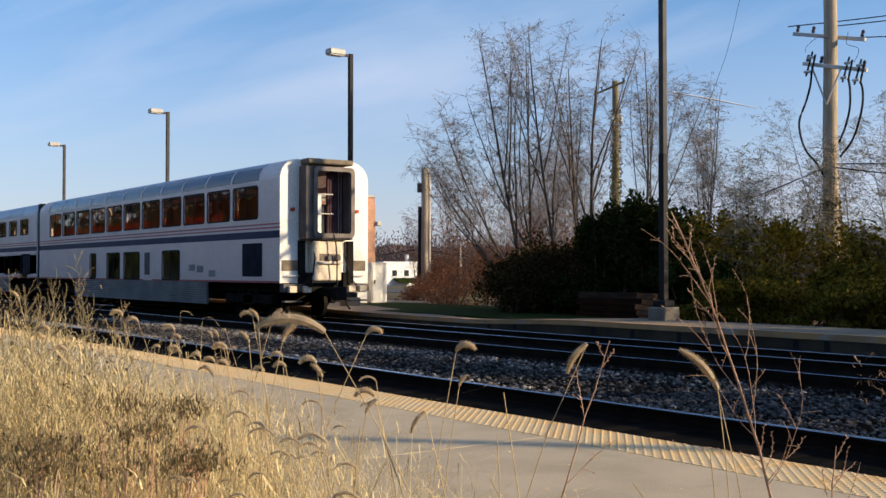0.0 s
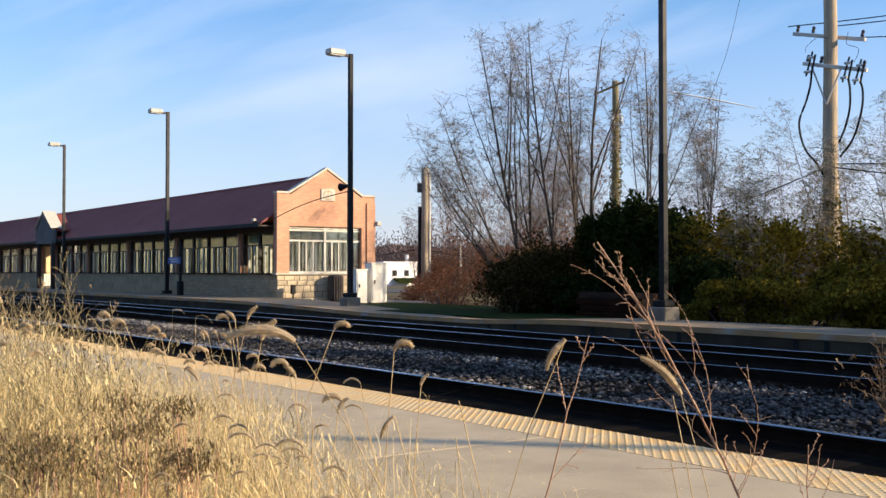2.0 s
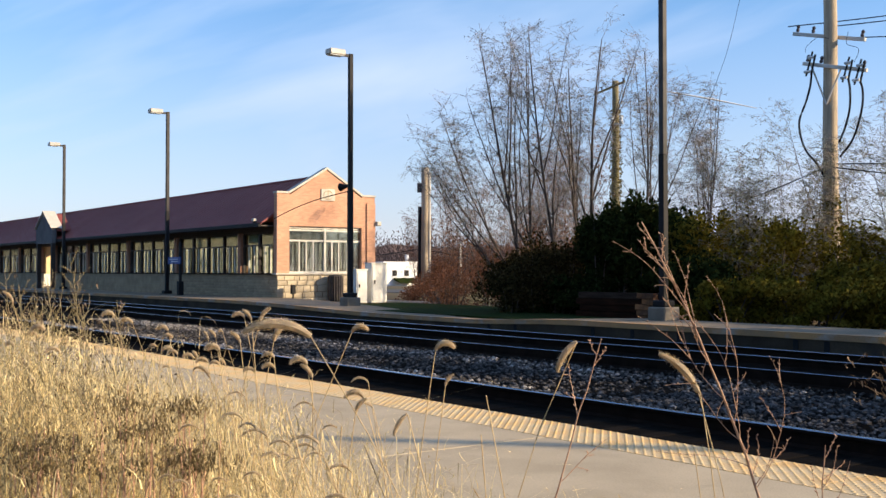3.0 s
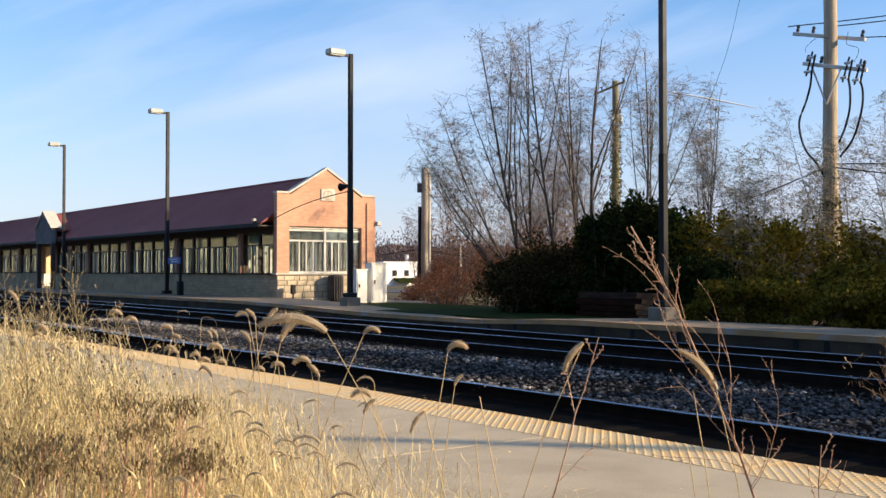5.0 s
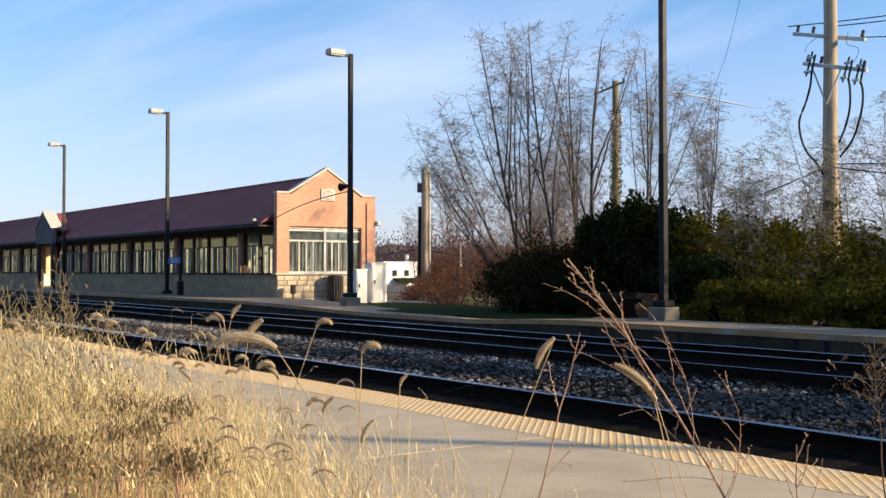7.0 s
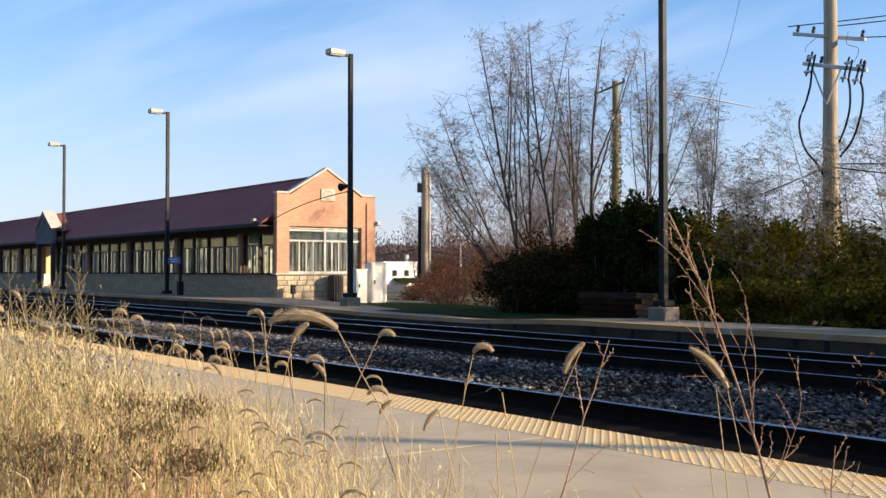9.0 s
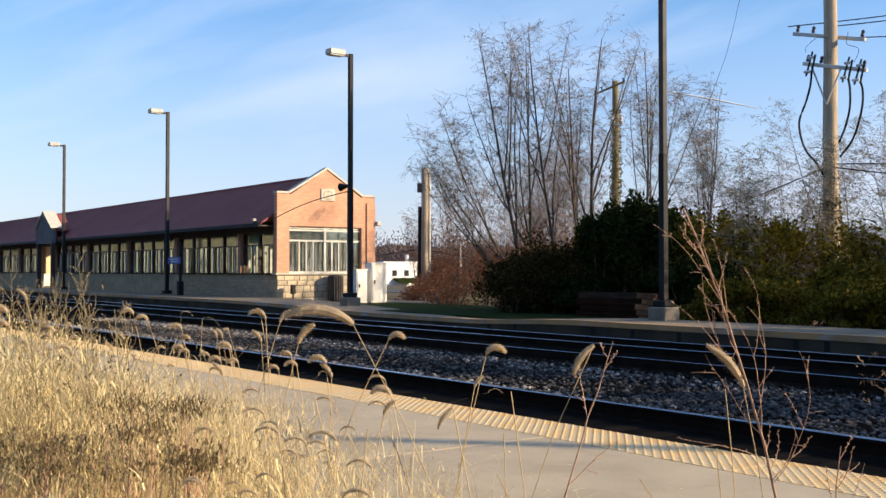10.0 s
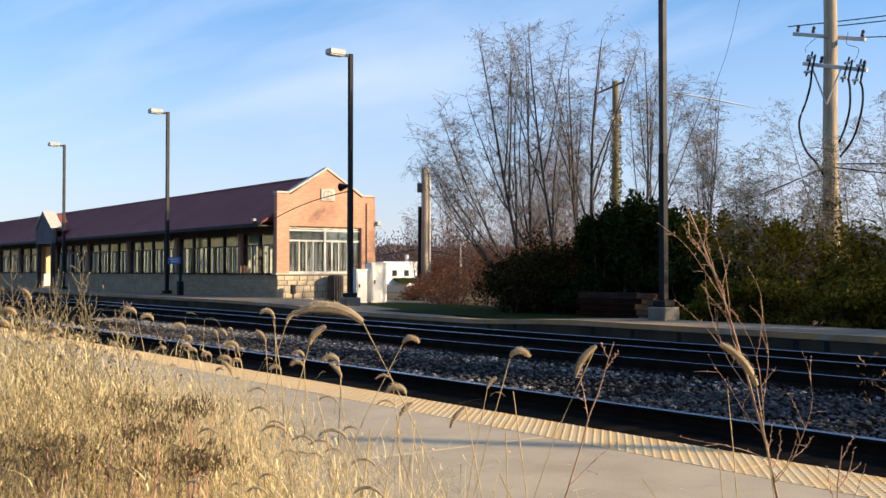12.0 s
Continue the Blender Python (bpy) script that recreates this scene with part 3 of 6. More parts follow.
def make_station():
    st = thing("station_building", "long red-brick railway station with maroon metal roof and limestone base", "station building")
    z0 = -0.1
    # gable wall, with its window opening left free
    wy0, wy1, wz1 = 21.8, 25.47, 3.45
    t = 0.3
    g = Geo()
    g.box(XG - t, XG, YB, wy0, SILL, PAR)
    g.box(XG - t, XG, wy1, YBK, SILL, PAR)
    g.box(XG - t, XG, wy0, wy1, wz1, PAR - 0.06)
    g.prism([(wy0 + 0.02, PAR - 0.062), (wy1 - 0.02, PAR - 0.062), (Y_RIDGE - 0.02, 6.0)], "x", XG - t, XG)
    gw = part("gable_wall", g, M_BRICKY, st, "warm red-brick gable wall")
    part("coping", Geo().prism([(wy0 - 0.02, PAR), (Y_RIDGE - 0.02, 6.0), (wy1 + 0.02, PAR), (wy1 + 0.04, PAR + 0.09), (Y_RIDGE - 0.02, 6.1), (wy0 - 0.04, PAR + 0.09)], "x", XG - t - 0.03, XG + 0.05), M_COPING, st, "pale stone coping")
    for a, b in ((YB - 0.03, wy0 - 0.05), (wy1 + 0.05, YBK + 0.03)):
        part("coping", Geo().box(XG - t - 0.03, XG + 0.05, a, b, PAR + 0.002, PAR + 0.08), M_COPING, st)
    part("corner_pilaster", Geo().box(XG + 0.002, XG + 0.06, wy1 + 0.25, YBK - 0.0, SILL, PAR - 0.3), M_BRICKY, st)
    vent = part("gable_vent", Geo().box(XG, XG + 0.05, 23.35, 24.05, 4.6, 5.12), M_COPING, st, "pale square vent plate with a ring", bevel=0.01)
    ring = [(XG + 0.056, 23.7 + 0.22 * math.cos(k * math.pi / 10), 4.86 + 0.2 * math.sin(k * math.pi / 10)) for k in range(21)]
    part("vent_ring", Geo().tube(ring, 0.018, 5), M_LIME, vent)
    part("vent_bar", Geo().box(XG + 0.051, XG + 0.066, 23.67, 23.73, 4.68, 5.04), M_LIME, vent)
    base = part("stone_base", Geo().box(XG - t, XG - 0.01, YB + 0.05, YBK, z0, SILL - 0.06), M_MORTAR, st, "rough limestone base course")
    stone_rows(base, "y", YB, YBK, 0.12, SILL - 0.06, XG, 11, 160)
    part("sill_course", Geo().box(XG - t, XG + 0.09, YB - 0.09, YBK + 0.03, SILL - 0.06, SILL - 0.002), M_COPING, st, bevel=0.01)
    # gable window
    win = part("gable_window", Geo().box(XG - 0.2, XG - 0.14, wy0 + 0.002, wy1 - 0.002, wz1 - 0.1, wz1 - 0.002), M_MULL, st, "pale metal-framed window")
    zt, zm = 3.28, 2.82
    for z in (zt, zm, SILL + 0.04):
        part("transom", Geo().box(XG - 0.21, XG - 0.12, wy0 + 0.002, wy1 - 0.002, z - 0.04, z + 0.04), M_MULL, win)
    part("mullion", Geo().box(XG - 0.22, XG - 0.1, 23.58, 23.68, SILL + 0.08, wz1 - 0.1), M_MULL, win)
    for y in (22.35, 22.7, 23.05, 24.0, 24.35, 24.8):
        part("mullion", Geo().box(XG - 0.2, XG - 0.13, y - 0.03, y + 0.03, SILL + 0.08, zm - 0.04), M_MULL, win)
    p = part("pane", Geo().box(XG - 0.185, XG - 0.175, wy0, wy1, SILL, wz1), M_GLASS2, win)
    p.visible_shadow = False
    # front wall in bays
    cols = [-41.2, -44.75, -52.3, -59.4, -66.6, -73.4, -77.4, -82.6, -88.7, -96, -107.5, X_END]
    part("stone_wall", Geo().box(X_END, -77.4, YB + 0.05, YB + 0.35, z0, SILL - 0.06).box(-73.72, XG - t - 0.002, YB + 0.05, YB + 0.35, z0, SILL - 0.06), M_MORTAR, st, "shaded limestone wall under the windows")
    fw = st.children[-1]
    thin = (0.12, 0.17, 0.1, 0.15, 0.13)
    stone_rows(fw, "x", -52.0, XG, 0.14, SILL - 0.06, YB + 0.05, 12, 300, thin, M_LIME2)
    r = random.Random(18)
    g, z, row = Geo(), 0.14, 0
    while z < SILL - 0.1:
        h, x = min(thin[row % 5], SILL - 0.06 - z), -52.0
        while x > X_END:
            w = r.uniform(0.25, 0.65)
            if x - w > -73.72 or x < -77.4:
                g.box(x - w + 0.012, x - 0.012, YB - r.uniform(0.0, 0.02), YB + 0.08, z + 0.01, z + h - 0.01)
            x -= w
        z, row = z + h, row + 1
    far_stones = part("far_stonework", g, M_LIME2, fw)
    tagged(far_stones, kind="stuff")
    for a, b in ((X_END, -77.4), (-73.72, XG - t - 0.01)):
        part("sill_course", Geo().box(a, b, YB - 0.06, YB + 0.36, SILL - 0.06, SILL - 0.002), M_CONC2, st)
    part("header_beam", Geo().box(X_END, XG - t - 0.002, YB + 0.02, YB + 0.34, 3.2, 3.62), M_TRIM, st, "dark header under the eaves")
    for i, c in enumerate(cols[:-1]):
        w = 0.32
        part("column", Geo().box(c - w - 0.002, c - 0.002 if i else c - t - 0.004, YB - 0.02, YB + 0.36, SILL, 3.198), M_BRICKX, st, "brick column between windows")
    for a, b in zip(cols, cols[1:]):
        if a == -73.4:
            continue
        x0, x1 = b + 0.01, a - 0.34
        n = 2 if x1 - x0 < 6 else 4
        w = part("front_window", Geo().box(x0, x1, YB + 0.13, YB + 0.21, 2.6, 2.655), M_TRIM, st, "tall multi-pane window")
        part("head_rail", Geo().box(x0, x1, YB + 0.13, YB + 0.21, 3.12, 3.198), M_TRIM, w)
        for k in range(n + 1):
            x = x0 + (x1 - x0) * k / n
            a0, b0 = max(x0, x - 0.06), min(x1, x + 0.06)
            part("post", Geo().box(a0, b0, YB + 0.1, YB + 0.24, SILL, 2.598), M_TRIM, w)
            part("post", Geo().box(a0, b0, YB + 0.1, YB + 0.24, 2.657, 3.118), M_TRIM, w)
        for k in range(3 * n):
            if k % 3:
                x = x0 + (x1 - x0) * k / (3 * n)
                part("mullion", Geo().box(x - 0.03, x + 0.03, YB + 0.12, YB + 0.22, SILL, 2.598), M_MULL, w)
        p = part("pane", Geo().box(x0, x1, YB + 0.165, YB + 0.175, SILL, 3.2), M_GLASS, w)
        p.visible_shadow = False
    # rear wall, mostly glass as well
    for a, b in ((X_END, SUN_GAP0), (SUN_GAP1, XG - t - 0.002)):
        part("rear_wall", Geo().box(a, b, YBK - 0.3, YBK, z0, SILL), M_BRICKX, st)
        # Translucent sheet added so the transoms glow like a lit beige interior.
        part("rear_beam", Geo().box(a, b, YBK - 0.16, YBK - 0.15, 2.88, 3.498), M_BAND, st, "translucent beige sheet added to give the transoms a lit interior tone")
    part("rear_header", Geo().box(X_END, XG - t - 0.002, YBK - 0.3, YBK, 3.5, 3.62), M_TRIM, st)
    x = XG - 2.2
    while x > X_END:
        if not SUN_GAP0 < x < SUN_GAP1 + 0.25:
            part("rear_column", Geo().box(x - 0.25, x, YBK - 0.3, YBK, SILL + 0.002, 2.878), M_CURT, st)
        for k in range(1, 5):
            w = (0.2, 0.1, 0.24, 0.12)[k - 1]
            if SUN_GAP0 < x - 0.25 - 0.43 * k < SUN_GAP1:
                continue
            part("rear_mullion", Geo().box(x - 0.25 - 0.43 * k - w / 2, x - 0.25 - 0.43 * k + w / 2, YBK - 0.2, YBK - 0.1, SILL + 0.002, 2.878), M_CURT, st)
        x -= 2.4
    part("floor_slab", Geo().box(X_END, XG - t - 0.004, YB + 0.4, YBK - 0.35, 0.0, 0.3), M_FLOOR, st)
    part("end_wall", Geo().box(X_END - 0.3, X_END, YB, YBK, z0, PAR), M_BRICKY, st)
    # roof slopes with standing seams, fascia and gutter
    e_f, e_b, ze = YB - 0.62, YBK + 0.08, 3.58
    g = Geo()
    g.prism([(e_f, ze), (Y_RIDGE, Z_RIDGE), (e_b, ze), (e_b, ze - 0.1), (Y_RIDGE, Z_RIDGE - 0.12), (e_f, ze - 0.1)], "x", X_END - 0.2, XG - t - 0.004)
    roof = part("roof", g, M_ROOF, st, "maroon standing-seam metal roof")
    seam = mesh_of("seam", Geo().prism([(e_f + 0.01, ze + 0.004), (Y_RIDGE - 0.05, Z_RIDGE - 0.03), (Y_RIDGE - 0.05, Z_RIDGE - 0.008), (e_f + 0.01, ze + 0.026)], "x", -0.02, 0.02), M_ROOF)
    x = XG - 0.7
    while x > X_END:
        piece("seam", seam, roof, pose(x, 0, 0))
        x -= 0.45
    part("ridge_cap", Geo().tube([(X_END, Y_RIDGE, Z_RIDGE), (XG - t - 0.01, Y_RIDGE, Z_RIDGE)], 0.07, 6), M_ROOF, roof)
    part("gutter", Geo().box(X_END, XG - t - 0.02, e_f - 0.12, e_f - 0.004, ze - 0.2, ze - 0.02), M_POLE, roof, bevel=0.02)
    part("soffit", Geo().box(X_END, XG - t - 0.02, e_f, YB + 0.4, ze - 0.16, ze - 0.112), M_TRIM, roof)
    # portico with its own small gable
    px0, px1 = -74.5, -70.9
    part("portico_gable", Geo().prism([(px0, 3.3), (px1, 3.3), (px1, 4.3), ((px0 + px1) / 2, 5.35), (px0, 4.3)], "y", 20.2, 20.5), M_SLATE, st, "dark grey gable over the entrance")
    part("portico_coping", Geo().prism([(px0 - 0.1, 4.28), ((px0 + px1) / 2, 5.4), (px1 + 0.1, 4.28), (px1 + 0.1, 4.33), ((px0 + px1) / 2, 5.47), (px0 - 0.1, 4.33)], "y", 20.1, 20.9), M_COPING, st)
    part("portico_roof", Geo().prism([(px0, 4.2), ((px0 + px1) / 2, 5.3), (px1, 4.2), (px1, 4.1), (px0, 4.1)], "y", 20.55, 21.5), M_ROOF, st)
    for x in (px0 + 0.1, px1 - 0.3):
        part("portico_pier", Geo().box(x, x + 0.2, 20.22, 20.48, 0.3, 3.298), M_TRIM, st, "dark entrance pier")
    part("pier_base", Geo().box(-87.45, -86.75, 23.9, 24.65, 0.302, 1.25), M_CABINET, st, "sunlit white plinth inside the entrance", bevel=0.02)
    part("inner_door", Geo().box(-90.9, -90.3, 24.75, 25.25, 0.302, 3.4), M_TRIM, st, "dark inner door leaf")
    part("inner_pier", Geo().box(-87.2, -86.75, 24.3, 24.75, 1.252, 3.4), M_CREAM, st, "warm cream pier inside the hall")
    part("notice_board", Geo().box(-44.63, -43.54, 21.53, 21.57, 2.76, 3.19), M_CABINET, st, "white board hung inside the window")
    # floodlight at the eave corner
    fl = part("floodlight", Geo().box(-42.08, -41.9, 20.42, 20.6, 3.64, 3.76), M_COPING, st, "small pale twin floodlight", bevel=0.02)
    part("bracket", Geo().box(-42.03, -41.97, 20.46, 20.7, 3.5, 3.64), M_TRIM, fl)
    fl = part("floodlight", Geo().box(XG + 0.0, XG + 0.2, YBK + 0.01, YBK + 0.25, 3.55, 3.75), M_COPING, st, bevel=0.03)
    return st


make_station()
far_house = thing("far_roofline", "pale gabled building end far down the platform", "building")
part("wall", Geo().box(-150, -132, 22, 30, 0, 5.6), M_BRICKY, far_house)
part("roof", Geo().prism([(21.6, 5.602), (26, 8.0), (30.4, 5.602)], "x", -150.3, -131.7), M_COPING, far_house)


# ---- the train ----
TY = FAR_Y
HW = 1.55


def body_outline(inset=0.0):
    """Cross-section of a bilevel car, y and z about the car's centre line."""
    h = HW - inset
    pts = [(-h, 1.13), (h, 1.13), (h, 4.3)]
    for k in range(1, 7):
        a = math.pi / 2 * k / 6
        pts.append((h - 0.62 * (1 - math.cos(a)), 4.3 + (0.6 - inset) * math.sin(a)))
    pts += [(-y, z) for y, z in reversed(pts[2:])]
    return pts


def panel_with_holes(x0, x1, z0, z1, y0, y1, holes):
    """A side sheet of boxes round rectangular openings (all openings in one row share z)."""
    g = Geo()
    rows = sorted({(a[2], a[3]) for a in holes})
    z = z0
    for za, zb in rows:
        g.box(x0, x1, y0, y1, z, za)
        x = x0
        for hx0, hx1, _, _ in sorted(h for h in holes if (h[2], h[3]) == (za, zb)):
            if hx0 > x:
                g.box(x, hx0, y0, y1, za, zb)
            x = hx1
        if x < x1:
            g.box(x, x1, y0, y1, za, zb)
        z = zb
    g.box(x0, x1, y0, y1, z, z1)
    return g


def rounded_ring(x0, x1, z0, z1, r, w, y0, y1):
    """A flat frame with rounded corners round a window opening."""
    g, n = Geo(), 5
    loops = []
    for grow, rad in ((0.0, r), (w, r + w * 0.4)):
        pts = []
        for cx, cz, a0 in ((x1 + grow - rad, z1 + grow - rad, 0), (x0 - grow + rad, z1 + grow - rad, 90), (x0 - grow + rad, z0 - grow + rad, 180), (x1 + grow - rad, z0 - grow + rad, 270)):
            pts += [(cx + rad * math.cos(radians(a0 + 90 * k / (n - 1))), cz + rad * math.sin(radians(a0 + 90 * k / (n - 1)))) for k in range(n)]
        loops.append(pts)
    m = 4 * n
    for pts in loops:
        for y in (y0, y1):
            g.v += [(x, y, z) for x, z in pts]
    for k in range(m):
        q = (k + 1) % m
        g.f += [(k, q, 2 * m + q, 2 * m + k), (m + k, 3 * m + k, 3 * m + q, m + q), (k, m + k, m + q, q), (2 * m + k, 2 * m + q, 3 * m + q, 3 * m + k)]
    return g


def rounded_ring_x(y0, y1, z0, z1, r, w, x0, x1):
    g = rounded_ring(y0, y1, z0, z1, r, w, x0, x1)
    g.v = [(y, x, z) for x, y, z in g.v]
    return g


def truck(parent, xc):
    t = part("truck_frame", Geo().box(xc - 1.7, xc + 1.7, -1.15, -0.95, 0.45, 0.75).box(xc - 1.7, xc + 1.7, 0.95, 1.15, 0.45, 0.75).box(xc - 0.35, xc + 0.35, -1.15, 1.15, 0.4, 0.8), M_UNDER, parent, "black wheel truck", bevel=0.03)
    for dx in (-1.28, 1.28):
        for s in (-1, 1):
            w = part("wheel", Geo().tube([(xc + dx, s * 0.70, 0.458), (xc + dx, s * 0.83, 0.458)], 0.457, 24), M_UNDER, t)
        part("axle", Geo().tube([(xc + dx, -1.1, 0.458), (xc + dx, 1.1, 0.458)], 0.08, 8), M_RUST, t)
        part("spring", Geo().tube([(xc + dx * 0.5, -1.06, 0.5), (xc + dx * 0.5, -1.06, 0.95)], 0.12, 8), M_UNDER, t)


def make_car(label, lounge):
    """Local space: x = 0 at the rear end sheet, the car reaching to negative x; y about the track's centre; z from the rail."""
    car = thing("passenger_car", label, "train car", "cars of the departing train")
    L = 25.45
    up, low = [], []
    if lounge:
        for i in range(11):
            a = -1.5 - 2.045 * i
            up.append((a - 1.74, a, 3.15, 4.12))
        low = [(-9.36, -7.74, 1.2, 2.2), (-13.46, -11.75, 1.2, 2.2), (-15.49, -13.98, 1.2, 2.2), (-17.69, -16.94, 1.2, 2.2)]
    else:
        for i in range(10):
            a = -1.6 - 2.2 * i
            up.append((a - 1.45, a, 3.38, 4.1))
        low = [(-2.9, -1.7, 1.2, 2.3)] + [(-6.2 - 2.4 * i, -4.9 - 2.4 * i, 1.35, 2.2) for i in range(6)]
    for s in (-1, 1):
        y0, y1 = (-HW, -HW + 0.06) if s < 0 else (HW - 0.06, HW)
        part("side_wall", panel_with_holes(-L + 0.052, -0.052, 1.13, 4.3, y0, y1, [(min(a, b), max(a, b), c, d) for a, b, c, d in up + low]), M_ALU, car, "brushed aluminium side")
        yo = -HW - 0.004 if s < 0 else HW + 0.004
        w = 0.004 * s
        for z0, z1, mt, nm in ((2.5, 2.72, M_BLUE, "blue_stripe"), (2.79, 2.84, M_RED, "red_stripe"), (2.9, 2.95, M_RED, "red_stripe"), (1.13, 1.19, M_RED, "lower_red_line")):
            part(nm, Geo().box(-L, 0, min(s * HW + 0.001 * s, yo), max(s * HW + 0.001 * s, yo), z0, z1), mt, car)
        for a, b, c, d in up + low:
            win = part("window", Geo().box(a, b, s * (HW - 0.03) - 0.006, s * (HW - 0.03) + 0.006, c, d), M_CARGLASS, car, "dark tinted window")
            win.visible_shadow = False
            yy = s * (HW + 0.004)
            part("gasket", rounded_ring(a, b, c, d, 0.11, 0.05, yy - 0.008, yy + 0.008), M_BLACK, win)
            if d - c > 0.9 and b - a > 1:
                part("window_bar", Geo().box((a + b) / 2 - 0.025, (a + b) / 2 + 0.025, yy - 0.007, yy + 0.007, c + 0.002, d - 0.002), M_BLACK, win)
        # corrugated skirt between the trucks
        wave = [(s * (HW - 0.08), 1.128), (s * (HW - 0.08), 0.36)]
        for k in range(10):
            wave += [(s * (HW - 0.03), 0.362 + 0.077 * k), (s * (HW - 0.002), 0.38 + 0.077 * k), (s * (HW - 0.002), 0.415 + 0.077 * k), (s * (HW - 0.03), 0.432 + 0.077 * k)]
        part("skirt", Geo().prism(wave, "x", -19.8, -5.36), M_SKIRT, car, "corrugated lower skirt")
    # roof
    out = body_outline()
    curve = [p for p in out if p[1] >= 4.3]
    inner = [(y * 0.965, z - 0.05) for y, z in curve]
    ring = curve + list(reversed(inner))
    if lounge:
        for xa, xb in ((-1.3, -0.052), (-L + 0.052, -24.0)):
            part("roof_end", Geo().prism(ring, "x", xa, xb), M_ALU, car, "smooth silver roof end")
        top = [p for p in curve if p[1] > 4.72]
        ti = [(y * 0.965, z - 0.05) for y, z in top]
        part("roof_centre", Geo().prism(top + list(reversed(ti)), "x", -24.0, -1.3), M_ROOFCAR, car)
        for s in (-1, 1):
            band = [(s * abs(y), z) for y, z in curve if y > 0 and 4.29 <= z <= 4.8]
            bi = [(y * 0.98, z - 0.015) for y, z in band]
            pn = part("roof_window", Geo().prism(band + list(reversed(bi)), "x", -23.95, -1.35), M_DARKGLASS, car, "long curved skylight glazing")
            pn.visible_shadow = False
            for i in range(12):
                x = -1.3 - 2.05 * i
                bo = [(y * 1.008, z + 0.008) for y, z in band]
                part("skylight_rib", Geo().prism(bo + list(reversed(band)), "x", x - 0.09, x), M_ALU, pn)
    else:
        part("roof", Geo().prism(ring, "x", -L + 0.052, -0.052), M_ROOFCAR, car, "grey rounded roof")
    # inside
    part("upper_floor", Geo().box(-L + 0.1, -0.1, -HW + 0.07, HW - 0.07, 2.45, 2.6), M_LINER, car)
    part("lower_floor", Geo().box(-L + 0.1, -0.1, -HW + 0.07, HW - 0.07, 1.14, 1.18), M_LINER, car)
    part("lower_core", Geo().box(-L + 0.3, -0.3, -0.2, 0.2, 1.19, 2.44), M_LINER, car)
    if lounge:
        seat = Geo().box(-0.38, 0.38, -0.3, 0.3, 2.62, 3.02).box(-0.38, 0.38, 0.2, 0.34, 3.02, 3.5)
        me = mesh_of("lounge_seat", seat, M_SEAT, bevel=0.05)
        for i in range(24):
            piece("lounge_seat", me, car, pose(-2.1 - 0.95 * i, -0.6, 0.1))
        # gathered red drapes behind the large panes
        for i, (a, b, c, d) in enumerate(up):
            g = Geo()
            n = 16
            for k in range(n + 1):
                u = k / n
                x = a + 0.03 + (b - a - 0.06) * u
                top = c + (d - c) * (0.6 + 0.17 * (1 - abs(((u * 2 + 0.3 * (i % 3)) % 1.0) * 2 - 1)) + 0.04 * math.sin(i * 1.7))
                y = -HW + 0.13 + 0.02 * (-1) ** k
                g.v += [(x, y, c - 0.1), (x, y, top), (x, y + 0.012, top), (x, y + 0.012, c - 0.1)]
            for k in range(n):
                q = 4 * k
                g.f += [(q, q + 4, q + 5, q + 1), (q + 1, q + 5, q + 6, q + 2), (q + 2, q + 6, q + 7, q + 3)]
            part("drape", g, M_SEAT, car, "red window drape")
    # end sheets with the corners rounded
    for x0, x1 in ((-0.05, 0.0), (-L, -L + 0.05)):
        half = [(0.47, 1.13), (HW, 1.13)] + [(y, z) for y, z in body_outline() if y > 0.5 and z >= 4.3] + [(0.47, 4.88)]
        part("end_wall", Geo().prism([(-y, z) for y, z in half], "x", x0, x1)
             .prism(half, "x", x0, x1)
             .box(x0, x1, -0.47, 0.47, 1.13, 2.62).box(x0, x1, -0.47, 0.47, 4.66, 4.88), M_CARWHITE, car, "soiled white painted end")
    # rear diaphragm frame, end door, lights, gear
    d = part("diaphragm", Geo().box(0.002, 0.42, -0.92, -0.62, 2.45, 4.68).box(0.002, 0.42, 0.62, 0.76, 2.45, 4.68).box(0.002, 0.42, -0.62, 0.62, 4.57, 4.68).box(0.002, 0.42, -0.62, 0.62, 2.45, 2.62), M_GREYRUB, car, "grey rubber gangway diaphragm", bevel=0.03)
    part("face_plate", rounded_ring_x(-0.52, 0.66, 2.64, 4.54, 0.1, 0.13, 0.422, 0.47), M_PLATE, d, "worn steel face plate")
    for k in range(7):
        y = 0.1 + 0.085 * k
        part("end_curtain", Geo().tube([(-0.03, y, 2.64), (-0.03, y, 4.55)], 0.05, 8), M_DRAPE, car, "dark folded curtain")
    part("canopy", Geo().box(0.002, 0.5, -0.86, 0.72, 4.74, 4.9), M_GRIME, car, "grimy gangway hood", bevel=0.03)
    door = part("end_door", Geo().box(-0.12, -0.07, -0.47, 0.47, 2.62, 3.55).box(-0.12, -0.07, -0.47, -0.25, 3.55, 4.66).box(-0.12, -0.07, 0.25, 0.47, 3.55, 4.66), M_DOORDK, car, "dark end door")
    part("gate", Geo().box(0.1, 0.13, -0.5, -0.2, 2.66, 3.85), M_CARWHITE, car, "white safety gate panel", bevel=0.01)
    for z in (3.25, 3.85):
        part("gate_bar", Geo().tube([(0.15, -0.5, z), (0.15, 0.2, z)], 0.018, 6), M_MULL, car)
    for y in (-1.14, 1.11):
        part("marker_lamp", Geo().tube([(0.002, y, 3.36), (0.09, y, 3.36)], 0.06, 12), M_TAIL, car, "red marker lamp")
